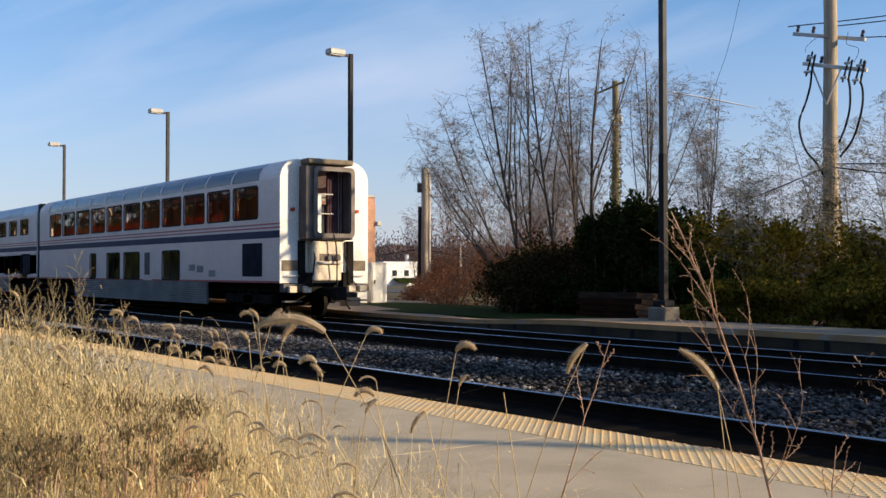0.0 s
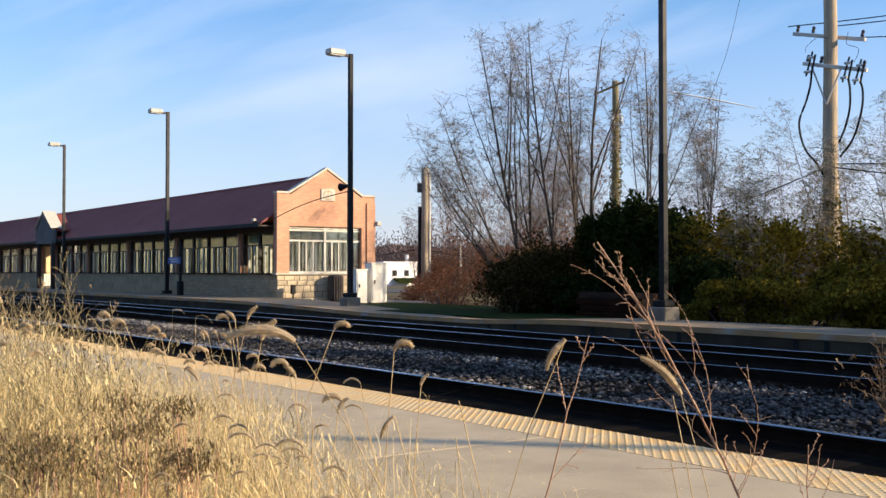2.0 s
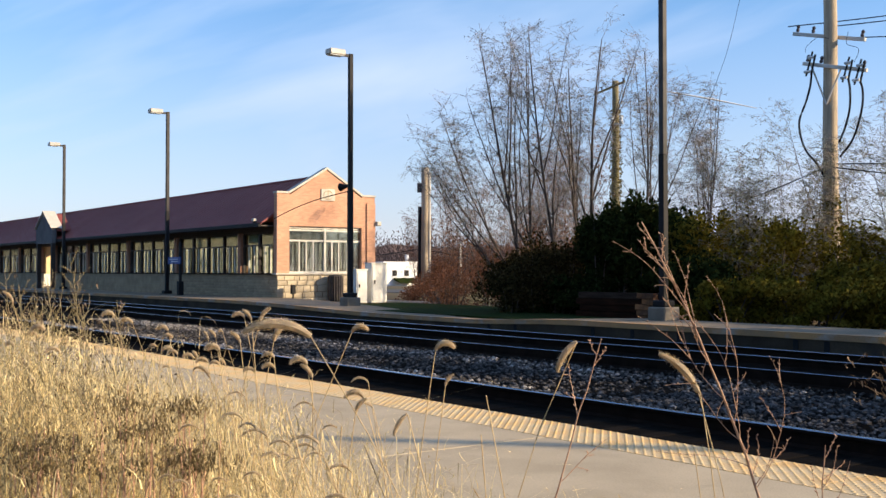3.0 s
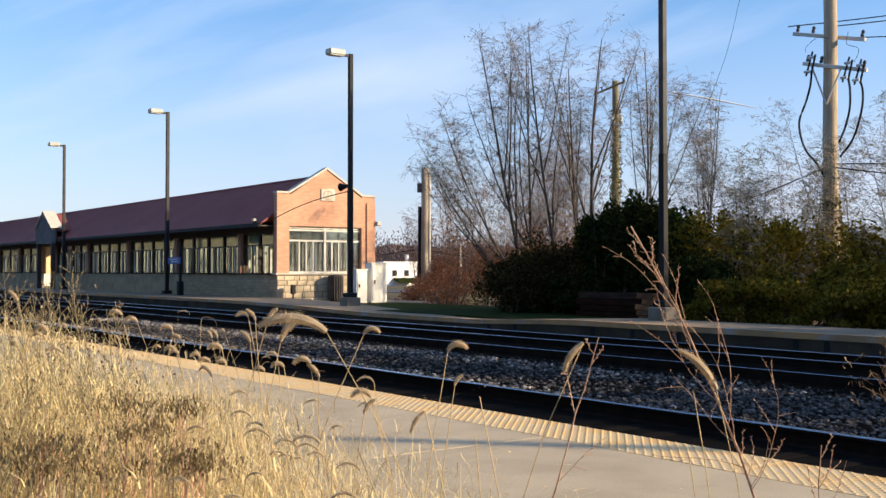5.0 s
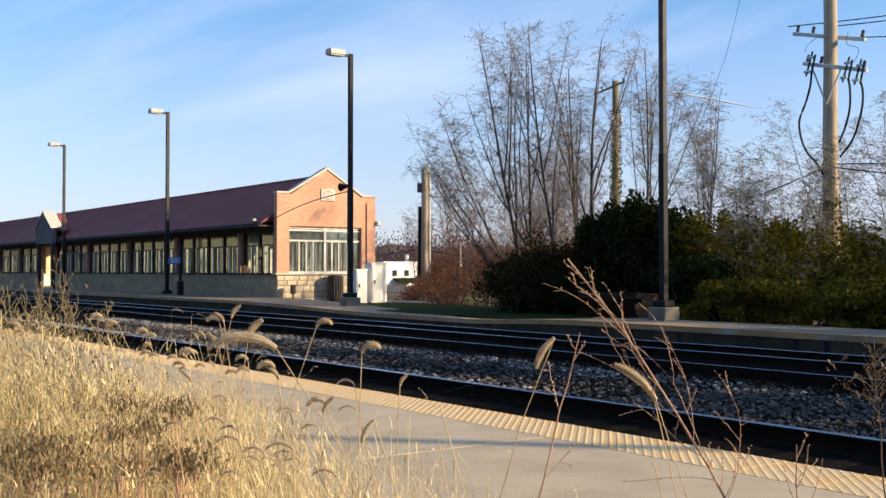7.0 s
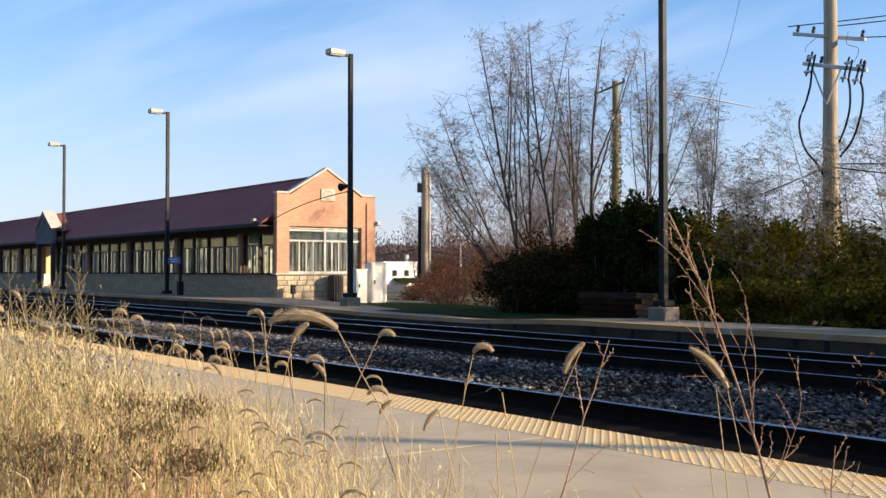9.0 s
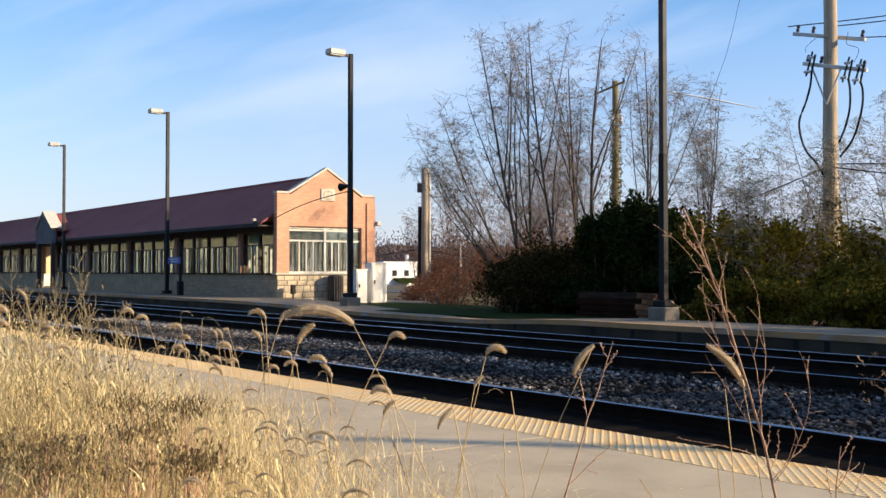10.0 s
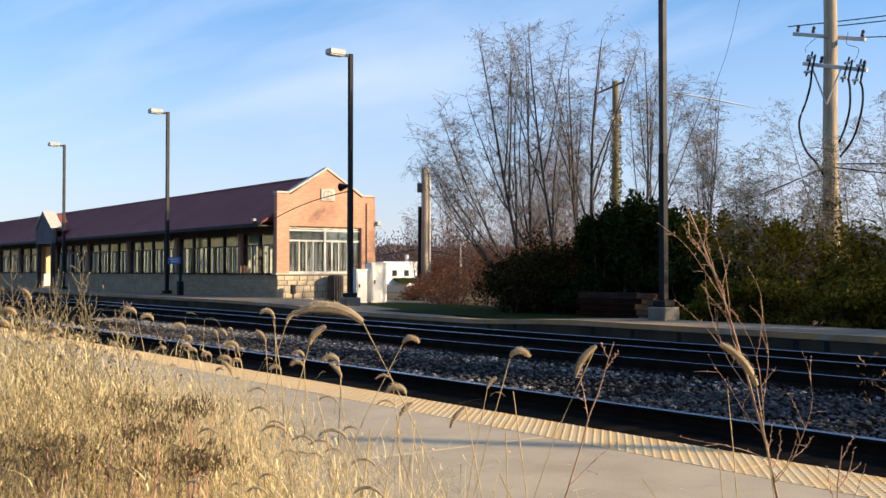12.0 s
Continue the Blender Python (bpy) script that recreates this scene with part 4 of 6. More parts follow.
    part("end_box", Geo().box(0.002, 0.3, -0.6, 0.42, 1.2, 2.4), M_CARCREAM, car, "grimy cream equipment cover", bevel=0.03)
    part("box_ledge", Geo().box(0.302, 0.4, -0.42, 0.4, 1.72, 1.78), M_COPING, car)
    part("recess", Geo().box(0.302, 0.31, -0.36, 0.34, 1.8, 2.02), M_GRIME, car)
    for y in (-0.02, 0.24):
        part("receptacle", Geo().tube([(0.312, y, 1.9), (0.4, y, 1.9)], 0.1, 10), M_GREYRUB, car, "round grey cable receptacle")
    part("jumper_cable", Geo().tube([(0.45, 0.02, 2.7), (0.5, 0.1, 2.3), (0.5, 0.14, 1.8), (0.45, 0.16, 1.2), (0.4, 0.2, 0.8)], 0.022, 6), M_BLACK, car)
    for y in (-0.85, 0.85):
        part("collision_post", Geo().box(0.002, 0.12, y - 0.1, y + 0.1, 1.13, 2.42), M_UNDER, car)
        part("jumper_cable", Geo().tube([(0.2, y * 0.7, 2.4), (0.32, y * 0.62, 1.9), (0.4, y * 0.75, 1.4), (0.3, y * 1.1, 1.05)], 0.025, 6), M_BLACK, car)
    for y in (-1.15, 1.15):
        part("corner_step", Geo().box(-0.1, 0.15, y - 0.35, y + 0.35, 0.86, 1.1).box(-0.05, 0.12, y - 0.3, y + 0.3, 0.55, 0.6), M_GREYRUB, car, "dirty corner step")
        part("grab_iron", Geo().tube([(0.02, y - 0.2, 1.35), (0.1, y - 0.2, 1.35), (0.1, y + 0.2, 1.35), (0.02, y + 0.2, 1.35)], 0.018, 6), M_MULL, car)
        part("dirty_panel", Geo().box(0.002, 0.02, y - 0.33, y + 0.3, 1.5, 1.82), M_GRIME, car, "grimy brown access panel")
    for y in (-1.25, -0.75, 0.8, 1.2):
        part("step_box", Geo().box(0.152, 0.3, y - 0.13, y + 0.13, 0.84, 1.04), M_CARCREAM, car, "grimy cream valve box", bevel=0.02)
    part("drawbar", Geo().box(-1.2, 0.75, -0.14, 0.14, 0.72, 0.98).box(0.75, 1.0, -0.2, 0.2, 0.62, 1.02), M_UNDER, car, "black coupler", bevel=0.03)
    part("air_hose", Geo().tube([(0.1, 0.4, 0.95), (0.5, 0.42, 0.7), (0.7, 0.4, 0.42), (0.85, 0.38, 0.35)], 0.03, 6), M_BLACK, car)
    for y in (-0.75, 0.46):
        part("tow_bracket", Geo().box(0.02, 0.34, y, y + 0.12, 1.0, 1.45), M_UNDER, car)
    part("bellows", Geo().box(-L - 0.48, -L - 0.002, -HW + 0.04, HW - 0.04, 0.95, 4.82), M_BLACK, car, "black gangway bellows between the cars", bevel=0.04)
    part("underframe", Geo().box(-L + 0.4, -0.15, -1.1, 1.1, 0.85, 1.128), M_UNDER, car)
    truck(car, -3.0)
    truck(car, -L + 3.0)
    part("louvre_panel", Geo().box(-2.56, -1.17, -HW - 0.012, -HW - 0.001, 1.32, 2.36), M_LOUVRE, car, "dark blue louvred panel")
    if lounge:
        dr = part("side_door", Geo().box(-11.3, -10.4, -HW - 0.012, -HW - 0.001, 1.14, 2.3), M_ALU, car, "narrow boarding door")
        part("door_window", Geo().box(-11.15, -10.6, -HW - 0.016, -HW - 0.0125, 1.35, 2.2), M_GREYRUB, dr)
        for x, z in ((-5.9, 1.55), (-6.6, 1.6), (-4.9, 1.4)):
            part("grille", Geo().box(x - 0.25, x + 0.25, -HW - 0.012, -HW - 0.001, z - 0.1, z + 0.12), M_SKIRT, car)
    return car


X_REAR, SPEED = -28.65, 28.2
lounge_car = make_car("silver bilevel lounge car with skylights and a soiled white end", True)
coach_car = make_car("silver bilevel coach with a grey roof and blue stripe, coupled ahead", False)


# ---- platform lamps ----
def make_lamp(x, y, zt, foot_h, label, upper=M_POLE2):
    g0 = far_top(x)
    t = thing("street_lamp", label, "lamp post", "lamps along the far platform", m=pose(x, y, g0))
    part("footing", Geo().box(-0.28, 0.28, -0.28, 0.28, -0.2, foot_h), M_FOOT, t, "square concrete footing", bevel=0.03)
    part("base_cover", Geo().box(-0.2, 0.2, -0.2, 0.2, foot_h + 0.002, foot_h + 0.16), M_POLE, t, bevel=0.03)
    h = zt - g0
    part("lower_pole", Geo().box(-0.085, 0.085, -0.085, 0.085, foot_h + 0.16, 4.1), M_POLE, t, bevel=0.01)
    part("upper_pole", Geo().box(-0.075, 0.075, -0.075, 0.075, 4.102, h), upper, t, bevel=0.01)
    hd = part("lamp_head", Geo().box(-0.2, 0.2, -0.95, -0.3, h - 0.12, h + 0.1), M_HEAD, t, "pale box lamp head", bevel=0.04)
    part("arm", Geo().box(-0.04, 0.04, -0.31, -0.07, h - 0.12, h - 0.02), M_POLE2, t)
    part("lens", Geo().box(-0.16, 0.16, -0.89, -0.37, h - 0.135, h - 0.121), M_LENS, hd)
    return t


make_lamp(-32.8, 19.8, 9.3, 0.3, "tall dark square lamp post with box head and loudspeaker", M_POLE)
make_lamp(-50.1, 19.8, 9.3, 0.05, "tall dark square lamp post with a blue station sign")
make_lamp(-66.95, 19.8, 9.3, 0.05, "tall dark square lamp post before the station windows")
make_lamp(-17.95, 19.8, 9.6, 0.33, "tall dark square lamp post on a concrete footing")
make_lamp(-2.6, 19.8, 9.6, 0.33, "tall dark square lamp post further along the platform")
make_lamp(9.65, 20.2, 9.6, 0.33, "tall dark square lamp post further along the platform")
spk = thing("loudspeaker", "black horn loudspeaker fixed to the lamp post", "loudspeaker")
part("horn", Geo().tube([(-32.95, 19.8, 4.55), (-33.15, 19.77, 4.55), (-33.35, 19.72, 4.53)], [0.06, 0.09, 0.15], 12), M_BLACK, spk)
sign = thing("station_sign", "small blue sign with white writing between lamp and post", "sign")
part("board", Geo().box(-49.9, -48.35, 19.76, 19.8, 1.83, 2.16), M_SIGNB, sign, bevel=0.005)
for i in range(2):
    part("lettering", Geo().box(-49.7 + 0.25 * i, -48.6, 19.752, 19.757, 2.03 - 0.11 * i, 2.075 - 0.11 * i), M_WHITE, sign)
part("post", Geo().box(-48.75, -48.6, 19.84, 19.96, 0.3, 2.85), M_POLE, sign, bevel=0.01)
part("post_base", Geo().box(-48.83, -48.52, 19.78, 20.02, 0.3, 1.0), M_POLE, sign, bevel=0.02)


# ---- utility poles and wires ----
def make_utility_pole(label, x, y, top, r0, r1, arms, wood=M_WOODPOLE, arm_wood=M_ARM):
    t = thing("utility_pole", label, "utility pole", m=pose(x, y, 0))
    n = 10
    part("pole", Geo().tube([(0.02 * math.sin(i), 0, -0.3 + (top + 0.3) * i / n) for i in range(n + 1)], [r0 + (r1 - r0) * i / n for i in range(n + 1)], 14), wood, t, smooth=True)
    for z, x0, x1, tilt, *behind in arms:
        m = Matrix.Translation((0, r1 + 0.08 if behind else -r1 - 0.06, z)) @ Matrix.Rotation(radians(tilt), 4, "Y")
        a = part("crossarm", Geo().box(x0, x1, -0.05, 0.05, -0.05, 0.05, m), arm_wood, t, "weathered timber crossarm", bevel=0.008)
        for k in range(3):
            xx = x0 + 0.12 + (x1 - x0 - 0.24) * (0, 0.25, 1)[k]
            part("insulator", Geo().tube([tuple(m @ Vector((xx, 0, 0.06 + 0.05 * i))) for i in range(5)], [0.03, 0.055, 0.035, 0.055, 0.02], 8), M_CER, a)
    return t


up = make_utility_pole("weathered wooden utility pole with two crossarms and cable drops", -17.45, 26.03, 10.6, 0.235, 0.17, [(8.02, -1.4, 0.95, 14, True), (7.16, -0.72, 1.3, 14)])
for s in (-1, 1):
    part("brace", Geo().tube([(s * 0.5, -0.24, 7.2 - s * 0.18), (0.02, -0.22, 6.1)], 0.025, 5), M_ARM, up, "flat steel brace")
for dx, z in ((-0.42, 7.28), (0.72, 6.95), (1.08, 6.83)):
    c = part("fuse_cutout", Geo().tube([(dx - 0.15, -0.3, z - 0.33), (dx + 0.07, -0.3, z + 0.33)], 0.026, 6), M_BLACK, up, "black and white porcelain fuse cutout")
    part("fuse_tube", Geo().tube([(dx + 0.06, -0.36, z - 0.32), (dx + 0.2, -0.36, z + 0.22)], 0.028, 6), M_BLACK, c)
    for k in (-0.22, 0.16):
        part("insulator", Geo().tube([(dx - 0.1 + 0.33 * k + 0.033 * q, -0.33, z + k + 0.01 * (q % 2)) for q in range(7)], [0.05, 0.035] * 3 + [0.04], 7), M_WHITECER, c)


def cable(name, label, pts, r=0.022, n=5, shift=(0, 0, 0)):
    t = thing(name, label, "cable")
    out = []
    for i in range(len(pts) - 1):
        p0, p1, p2, p3 = (Vector(pts[max(0, i - 1)]), Vector(pts[i]), Vector(pts[i + 1]), Vector(pts[min(len(pts) - 1, i + 2)]))
        for k in range(6):
            u = k / 6
            out.append(0.5 * ((2 * p1) + (p2 - p0) * u + (2 * p0 - 5 * p1 + 4 * p2 - p3) * u * u + (3 * p1 - p0 - 3 * p2 + p3) * u ** 3))
    out.append(Vector(pts[-1]))
    part("wire", Geo().tube(out, r, n), M_WIRE, t)
    t.matrix_basis = pose(*shift)
    return t


def sag(a, b, drop, n=6):
    a, b = Vector(a), Vector(b)
    return [tuple(a.lerp(b, i / n) - Vector((0, 0, 4 * drop * (i / n) * (1 - i / n)))) for i in range(n + 1)]


cable("drop_cable", "black cable looping down the utility pole", [(-18.07, 25.7, 6.97), (-18.12, 25.7, 6.6), (-18.25, 25.7, 6.2), (-18.5, 25.72, 5.6), (-18.35, 25.75, 4.9), (-17.95, 25.76, 4.4), (-17.72, 25.78, 4.0)], 0.03, shift=(0.2, 0.08, 0.06))
cable("drop_cable", "black cable looping down the utility pole", [(-16.93, 25.7, 6.64), (-16.88, 25.7, 6.3), (-16.9, 25.7, 5.8), (-17.05, 25.7, 5.3), (-17.28, 25.78, 4.95)], 0.03, shift=(0.2, 0.08, 0.06))
cable("drop_cable", "black cable looping down the utility pole", [(-16.57, 25.7, 6.52), (-16.5, 25.7, 6.2), (-16.55, 25.7, 5.7), (-16.8, 25.7, 5.0), (-17.27, 25.8, 4.55)], 0.03, shift=(0.2, 0.08, 0.06))
for a, b, d in (((-18.5, 25.6, 8.42), (-13.4, 31.4, 9.35), 0.08), ((-17.3, 26.15, 8.29), (-13.4, 31.4, 9.15), 0.05), ((-17.0, 26.5, 7.96), (-13.4, 31.4, 8.3), 0.05)):
    far = Vector(b) + (Vector(b) - Vector(a)) * 6
    cable("power_line", "thin overhead power line leaving the pole", sag(a, b, d) + [tuple(far)], 0.016)
cable("jumper_wire", "thin looping jumper wire between the crossarms", [(-17.95, 25.6, 7.6), (-17.9, 25.6, 7.75), (-17.55, 25.62, 7.95), (-17.2, 25.62, 7.85)], 0.007)
cable("jumper_wire", "thin looping jumper wire between the crossarms", [(-16.5, 25.7, 7.1), (-16.4, 25.75, 7.45), (-16.75, 25.75, 7.65), (-16.8, 25.9, 8.0)], 0.007)
cable("service_wire", "thin sagging service wire between poles", sag((-17.7, 26.0, 4.35), (-42.5, 43.1, 5.4), 0.9), 0.016)
cable("service_wire", "thin sagging service wire between poles", sag((-17.3, 26.0, 4.45), (25, 30, 3.5), 0.6), 0.016)
cable("service_wire", "thin sagging service wire between poles", sag((-17.3, 26.0, 4.35), (10, 24, 0.5), 0.3), 0.016)
cable("service_wire", "thin sagging service wire behind the trees", sag((-42.2, 29.7, 2.6), (-110, 60, 3.6), 0.5), 0.02)
cable("service_wire", "thin sagging service wire behind the trees", sag((-42.2, 29.7, 2.5), (-42.5, 43.1, 2.0), 0.3), 0.02)
far_pole = make_utility_pole("distant wooden utility pole with ivy and one crossarm", -42.6, 43.1, 12.2, 0.26, 0.18, [(11.85, -1.5, 1.0, -10)], M_OLDPOLE, M_OLDPOLE)


def ivy(parent, r0, z0, z1, count, seed, material, label):
    r = random.Random(seed)
    g = Geo()
    for _ in range(count):
        z = z0 + (z1 - z0) * r.random() ** 1.3
        a, q = r.random() * 6.283, r0 + abs(r.gauss(0, 0.16)) * (1.15 - (z - z0) / (z1 - z0))
        p = Vector((q * math.cos(a), q * math.sin(a), z))
        u = Vector((r.uniform(-1, 1), r.uniform(-1, 1), r.uniform(-1, 1))).normalized() * r.uniform(0.03, 0.08)
        w = u.orthogonal().normalized() * r.uniform(0.02, 0.05)
        g.quad(p - u, p + w, p + u, p - w)
    part("ivy", g, material, parent, label)


for dx in (0.1, 0.75):
    part("insulator", Geo().tube([(dx, -0.32, 9.75 + 0.08 * k) for k in range(6)], [0.06, 0.13] * 3, 8), M_WHITECER, far_pole, "white porcelain insulator")
part("lower_arm", Geo().box(-0.2, 0.9, -0.35, -0.27, 9.66, 9.74), M_ARM, far_pole)
ivy(far_pole, 0.24, 0.5, 10.6, 2600, 71, M_IVY, "yellowing ivy")
ivy(up, 0.2, 0.2, 3.6, 1300, 72, M_LEAFOLIVE, "dark ivy round the foot")
p3 = make_utility_pole("short wooden utility pole stub beside the car park", -42.2, 29.7, 6.5, 0.22, 0.19, [])
# Dark tube at left and pale tube at right make the pole two-toned.
part("conduit", Geo().tube([(-0.145, -0.2, 0), (-0.145, -0.2, 4.6)], 0.1, 10), M_POLE, p3, "dark tube up the pole's left side")
part("white_conduit", Geo().tube([(0.19, 0.12, 0), (0.19, 0.12, 6.3)], 0.065, 8), M_COPING, p3)
part("transformer_stub", Geo().tube([(-0.145, -0.2, 5.3), (-0.145, -0.2, 5.75)], 0.14, 8), M_POLE2, p3)


# ---- platform clutter and car park ----
def make_cabinet(x, y, w, d, h, z, label):
    t = thing("equipment_cabinet", label, "cabinet", "equipment cabinets", m=pose(x, y, z))
    part("body", Geo().box(-d / 2, d / 2, -w / 2, w / 2, 0.06, h), M_CABINET, t, bevel=0.015)
    part("lid", Geo().box(-d / 2 - 0.03, d / 2 + 0.03, -w / 2 - 0.03, w / 2 + 0.03, h + 0.002, h + 0.05), M_CABINET, t, bevel=0.01)
    part("plinth", Geo().box(-d / 2 - 0.05, d / 2 + 0.05, -w / 2 - 0.05, w / 2 + 0.05, -0.2, 0.058), M_CONC2, t)
    dr = part("door", Geo().box(d / 2 + 0.001, d / 2 + 0.02, -w / 2 + 0.05, w / 2 - 0.05, 0.15, h - 0.08), M_CABINET, t, bevel=0.006)
    part("handle", Geo().box(d / 2 + 0.021, d / 2 + 0.05, -w / 2 + 0.12, -w / 2 + 0.16, h * 0.5, h * 0.6), M_BLACK, dr)


make_cabinet(-36.3, 22.33, 0.52, 0.4, 1.36, 0.16, "low white equipment cabinet beside the lamp footing")
make_cabinet(-36.3, 23.12, 0.74, 0.5, 1.62, 0.16, "tall white equipment cabinet on a concrete plinth")


def make_bin():
    t = thing("litter_bin", "round dark slatted litter bin before the gable wall", "litter bin", m=pose(-40.76, 23.86, 0.14))
    part("drum", Geo().tube([(0, 0, 0), (0, 0, 1.1)], 0.285, 16), M_POLE, t)
    for k in range(18):
        a = 2 * math.pi * k / 18
        part("slat", Geo().tube([(0.31 * math.cos(a), 0.31 * math.sin(a), 0.06), (0.31 * math.cos(a), 0.31 * math.sin(a), 1.12)], 0.036, 5), M_BINWOOD, t)
    part("rim", Geo().tube([(0, 0, 1.1), (0, 0, 1.18)], [0.345, 0.24], 16), M_POLE2, t)


make_bin()
sp = thing("standpipe", "small dark standpipe at the foot of the stone wall", "standpipe", m=pose(-40.75, 21.75, 0.15))
part("pipe", Geo().tube([(0, 0, 0), (0, 0, 0.5)], 0.04, 8), M_BLACK, sp)
part("valve", Geo().box(-0.08, 0.08, -0.1, 0.1, 0.35, 0.75), M_POLE, sp, bevel=0.02)


def make_timber():
    t = thing("timber_stack", "low stack of brown rough timbers on the ground", "timber stack", m=pose(-21.0, 21.9, 0.12))
    me = mesh_of("timber", Geo().box(-1.6, 1.6, -0.11, 0.11, -0.085, 0.085), M_LUMBER, bevel=0.012)
    grey = mesh_of("timber", Geo().box(-1.6, 1.6, -0.11, 0.11, -0.085, 0.085), M_OLDTIMBER, bevel=0.012)
    stub = mesh_of("timber_offcut", Geo().box(-0.28, 0.28, -0.1, 0.1, -0.075, 0.075), M_RUSTWOOD, bevel=0.012)
    for k in range(5):
        piece("timber_offcut", stub, t, pose(1.35 + rnd.uniform(-0.2, 0.15), -0.72 - rnd.uniform(0, 0.06), 0.1 + 0.15 * k, rnd.uniform(-6, 6), rnd.uniform(-5, 5), rnd.uniform(-14, 14)))
    for j in range(4):
        for i in range(5 if j < 3 else 1):
            piece("timber", me if j < 3 else grey, t, pose(rnd.uniform(-0.12, 0.1), -0.46 + 0.23 * i, 0.15 + 0.18 * j, 0, 0, rnd.uniform(-1, 1)))
    for x in (-1.2, 1.2):
        part("bearer", Geo().box(x - 0.06, x + 0.06, -0.6, 0.6, -0.03, 0.06), M_LUMBER, t)


make_timber()


def make_vehicle(x, y, rz, L, h, label, name="truck", m=M_VEH):
    t = thing(name, label, name, m=pose(x, y, -0.02, 0, 0, rz))
    w = 1.0
    if name == "truck":
        part("box_body", Geo().box(-L * 0.32, L / 2, -w, w, 0.75, h), m, t, bevel=0.05)
        cab = part("cab", Geo().prism([(-L / 2, 0.5), (-L * 0.33, 0.5), (-L * 0.33, 1.9), (-L * 0.42, 1.9), (-L / 2, 1.2)], "y", -w * 0.95, w * 0.95), m, t, bevel=0.04)
    else:
        cab = part("body", Geo().prism([(-L / 2, 0.3), (L / 2, 0.3), (L / 2, 0.8), (L * 0.36, 0.9), (L * 0.2, h), (-L * 0.18, h), (-L * 0.33, 0.88), (-L / 2, 0.75)], "y", -0.85, 0.85), m, t, bevel=0.06)
        for s in (-1, 1):
            part("side_window", Geo().prism([(-L * 0.27, 0.92), (L * 0.27, 0.92), (L * 0.18, h - 0.08), (-L * 0.17, h - 0.08)], "y", s * 0.852, s * 0.862), M_UNDER, t)
    for sx in (-0.32, 0.32):
        for s in (-1, 1):
            wh = part("wheel", Geo().tube([(L * sx, s * 0.72, 0.33), (L * sx, s * 0.93, 0.33)], 0.33, 14), M_BLACK, t)
            part("hub", Geo().tube([(L * sx, s * 0.931, 0.33), (L * sx, s * 0.94, 0.33)], 0.18, 10), M_POLE2, wh)
    return t


shed = thing("white_shed", "low white flat-roofed building across the car park", "building", m=pose(-93, 62.3, -0.2))
part("wall", Geo().box(-3.0, 0.0, -2.15, 2.1, -0.3, 2.5), M_VEH, shed)
part("parapet", Geo().box(-3.05, 0.05, -2.2, 2.15, 2.502, 2.66), M_VEH, shed)
for y in (-0.75, 0.75):
    w = part("window", Geo().box(0.002, 0.05, y - 0.27, y + 0.27, 1.15, 1.75), M_BLACK, shed)
    part("sill", Geo().box(0.052, 0.12, y - 0.34, y + 0.34, 1.07, 1.148), M_VEH, w)
part("awning", Geo().prism([(0.06, 0.75), (1.3, 0.4), (1.3, 0.46), (0.06, 0.95)], "y", -0.9, 1.6), M_LEAFDARK, shed, "dark green lean-to awning")
part("roof_vent", Geo().tube([(-0.6, 1.2, 2.6), (-0.6, 1.2, 3.0), (-0.6, 1.2, 3.35), (-0.6, 1.2, 3.42)], [0.1, 0.22, 0.22, 0.1], 8), M_VEH, shed)
car_paint = mat("dark_car_paint", (0.05, 0.055, 0.065), rough=0.3, bump=0, coat=0.6)
car_paint2 = mat("silver_car_paint", (0.4, 0.4, 0.42), rough=0.3, metal=0.6, bump=0, coat=0.5)
for x, y, rz, mt, lb in ((-52.0, 43.5, 85, car_paint2, "silver parked car in the car park"), (-47.5, 44.5, 85, M_VEH, "white parked car in the car park"), (-43.5, 45.0, 80, car_paint, "dark parked car in the car park"),
                         (-38.6, 43.2, 80, car_paint2, "silver parked car glimpsed behind the shrubs"), (-33.4, 43.2, 80, M_VEH, "white parked car glimpsed behind the shrubs"), (-30.2, 43.4, 80, car_paint, "dark parked car glimpsed behind the shrubs"), (-27.0, 43.2, 80, M_VEH, "white parked car glimpsed behind the shrubs")):
    make_vehicle(x, y, rz, 4.4, 1.45, lb, "car", mt)
kerb = thing("car_park_kerb", "pale worn concrete kerb at the edge of the car park", "kerb")
for k in range(3):
    piece("kerb_stone", mesh_of("kerb_stone", Geo().box(-0.98, 0.98, -0.16, 0.16, -0.1, 0.15), M_COPING, bevel=0.02), kerb, pose(-40.2 + 1.9 * k, 26.7 + 0.44 * k, 0, 0, 0, 13))
lp = thing("car_park_lamp", "slim pale lamp post in the car park", "lamp post", m=pose(-52.6, 39.7, 0))
part("pole", Geo().tube([(0, 0, 0), (0, 0, 3.2)], 0.05, 8), M_COPING, lp)
part("head", Geo().box(-0.4, 0.4, -0.12, 0.12, 3.2, 3.32), M_COPING, lp, bevel=0.02)
cable("guy_wire", "thin grey wire crossing the sky behind the lamp post", [(-15.28, 19.56, 8.12), (-15.51, 19.29, 6.59), (-15.74, 19.02, 5.57), (-15.96, 18.75, 4.68)], 0.0045)
cable("speaker_cable", "black cable from the eave to the loudspeaker", [(-41.25, 21.1, 3.74), (-39.0, 20.75, 4.02), (-36.2, 20.3, 4.24), (-33.0, 19.8, 4.36)], 0.018)


trail = part("contrail", Geo().tube([(-1767, 1975, 438), (-1706, 2060, 420), (-1642, 2148, 398)], [1.6, 2.6, 0.8], 6), M_WHITE)
tagged(trail, "thin white vapour trail high in the sky", "contrail", kind="structure")


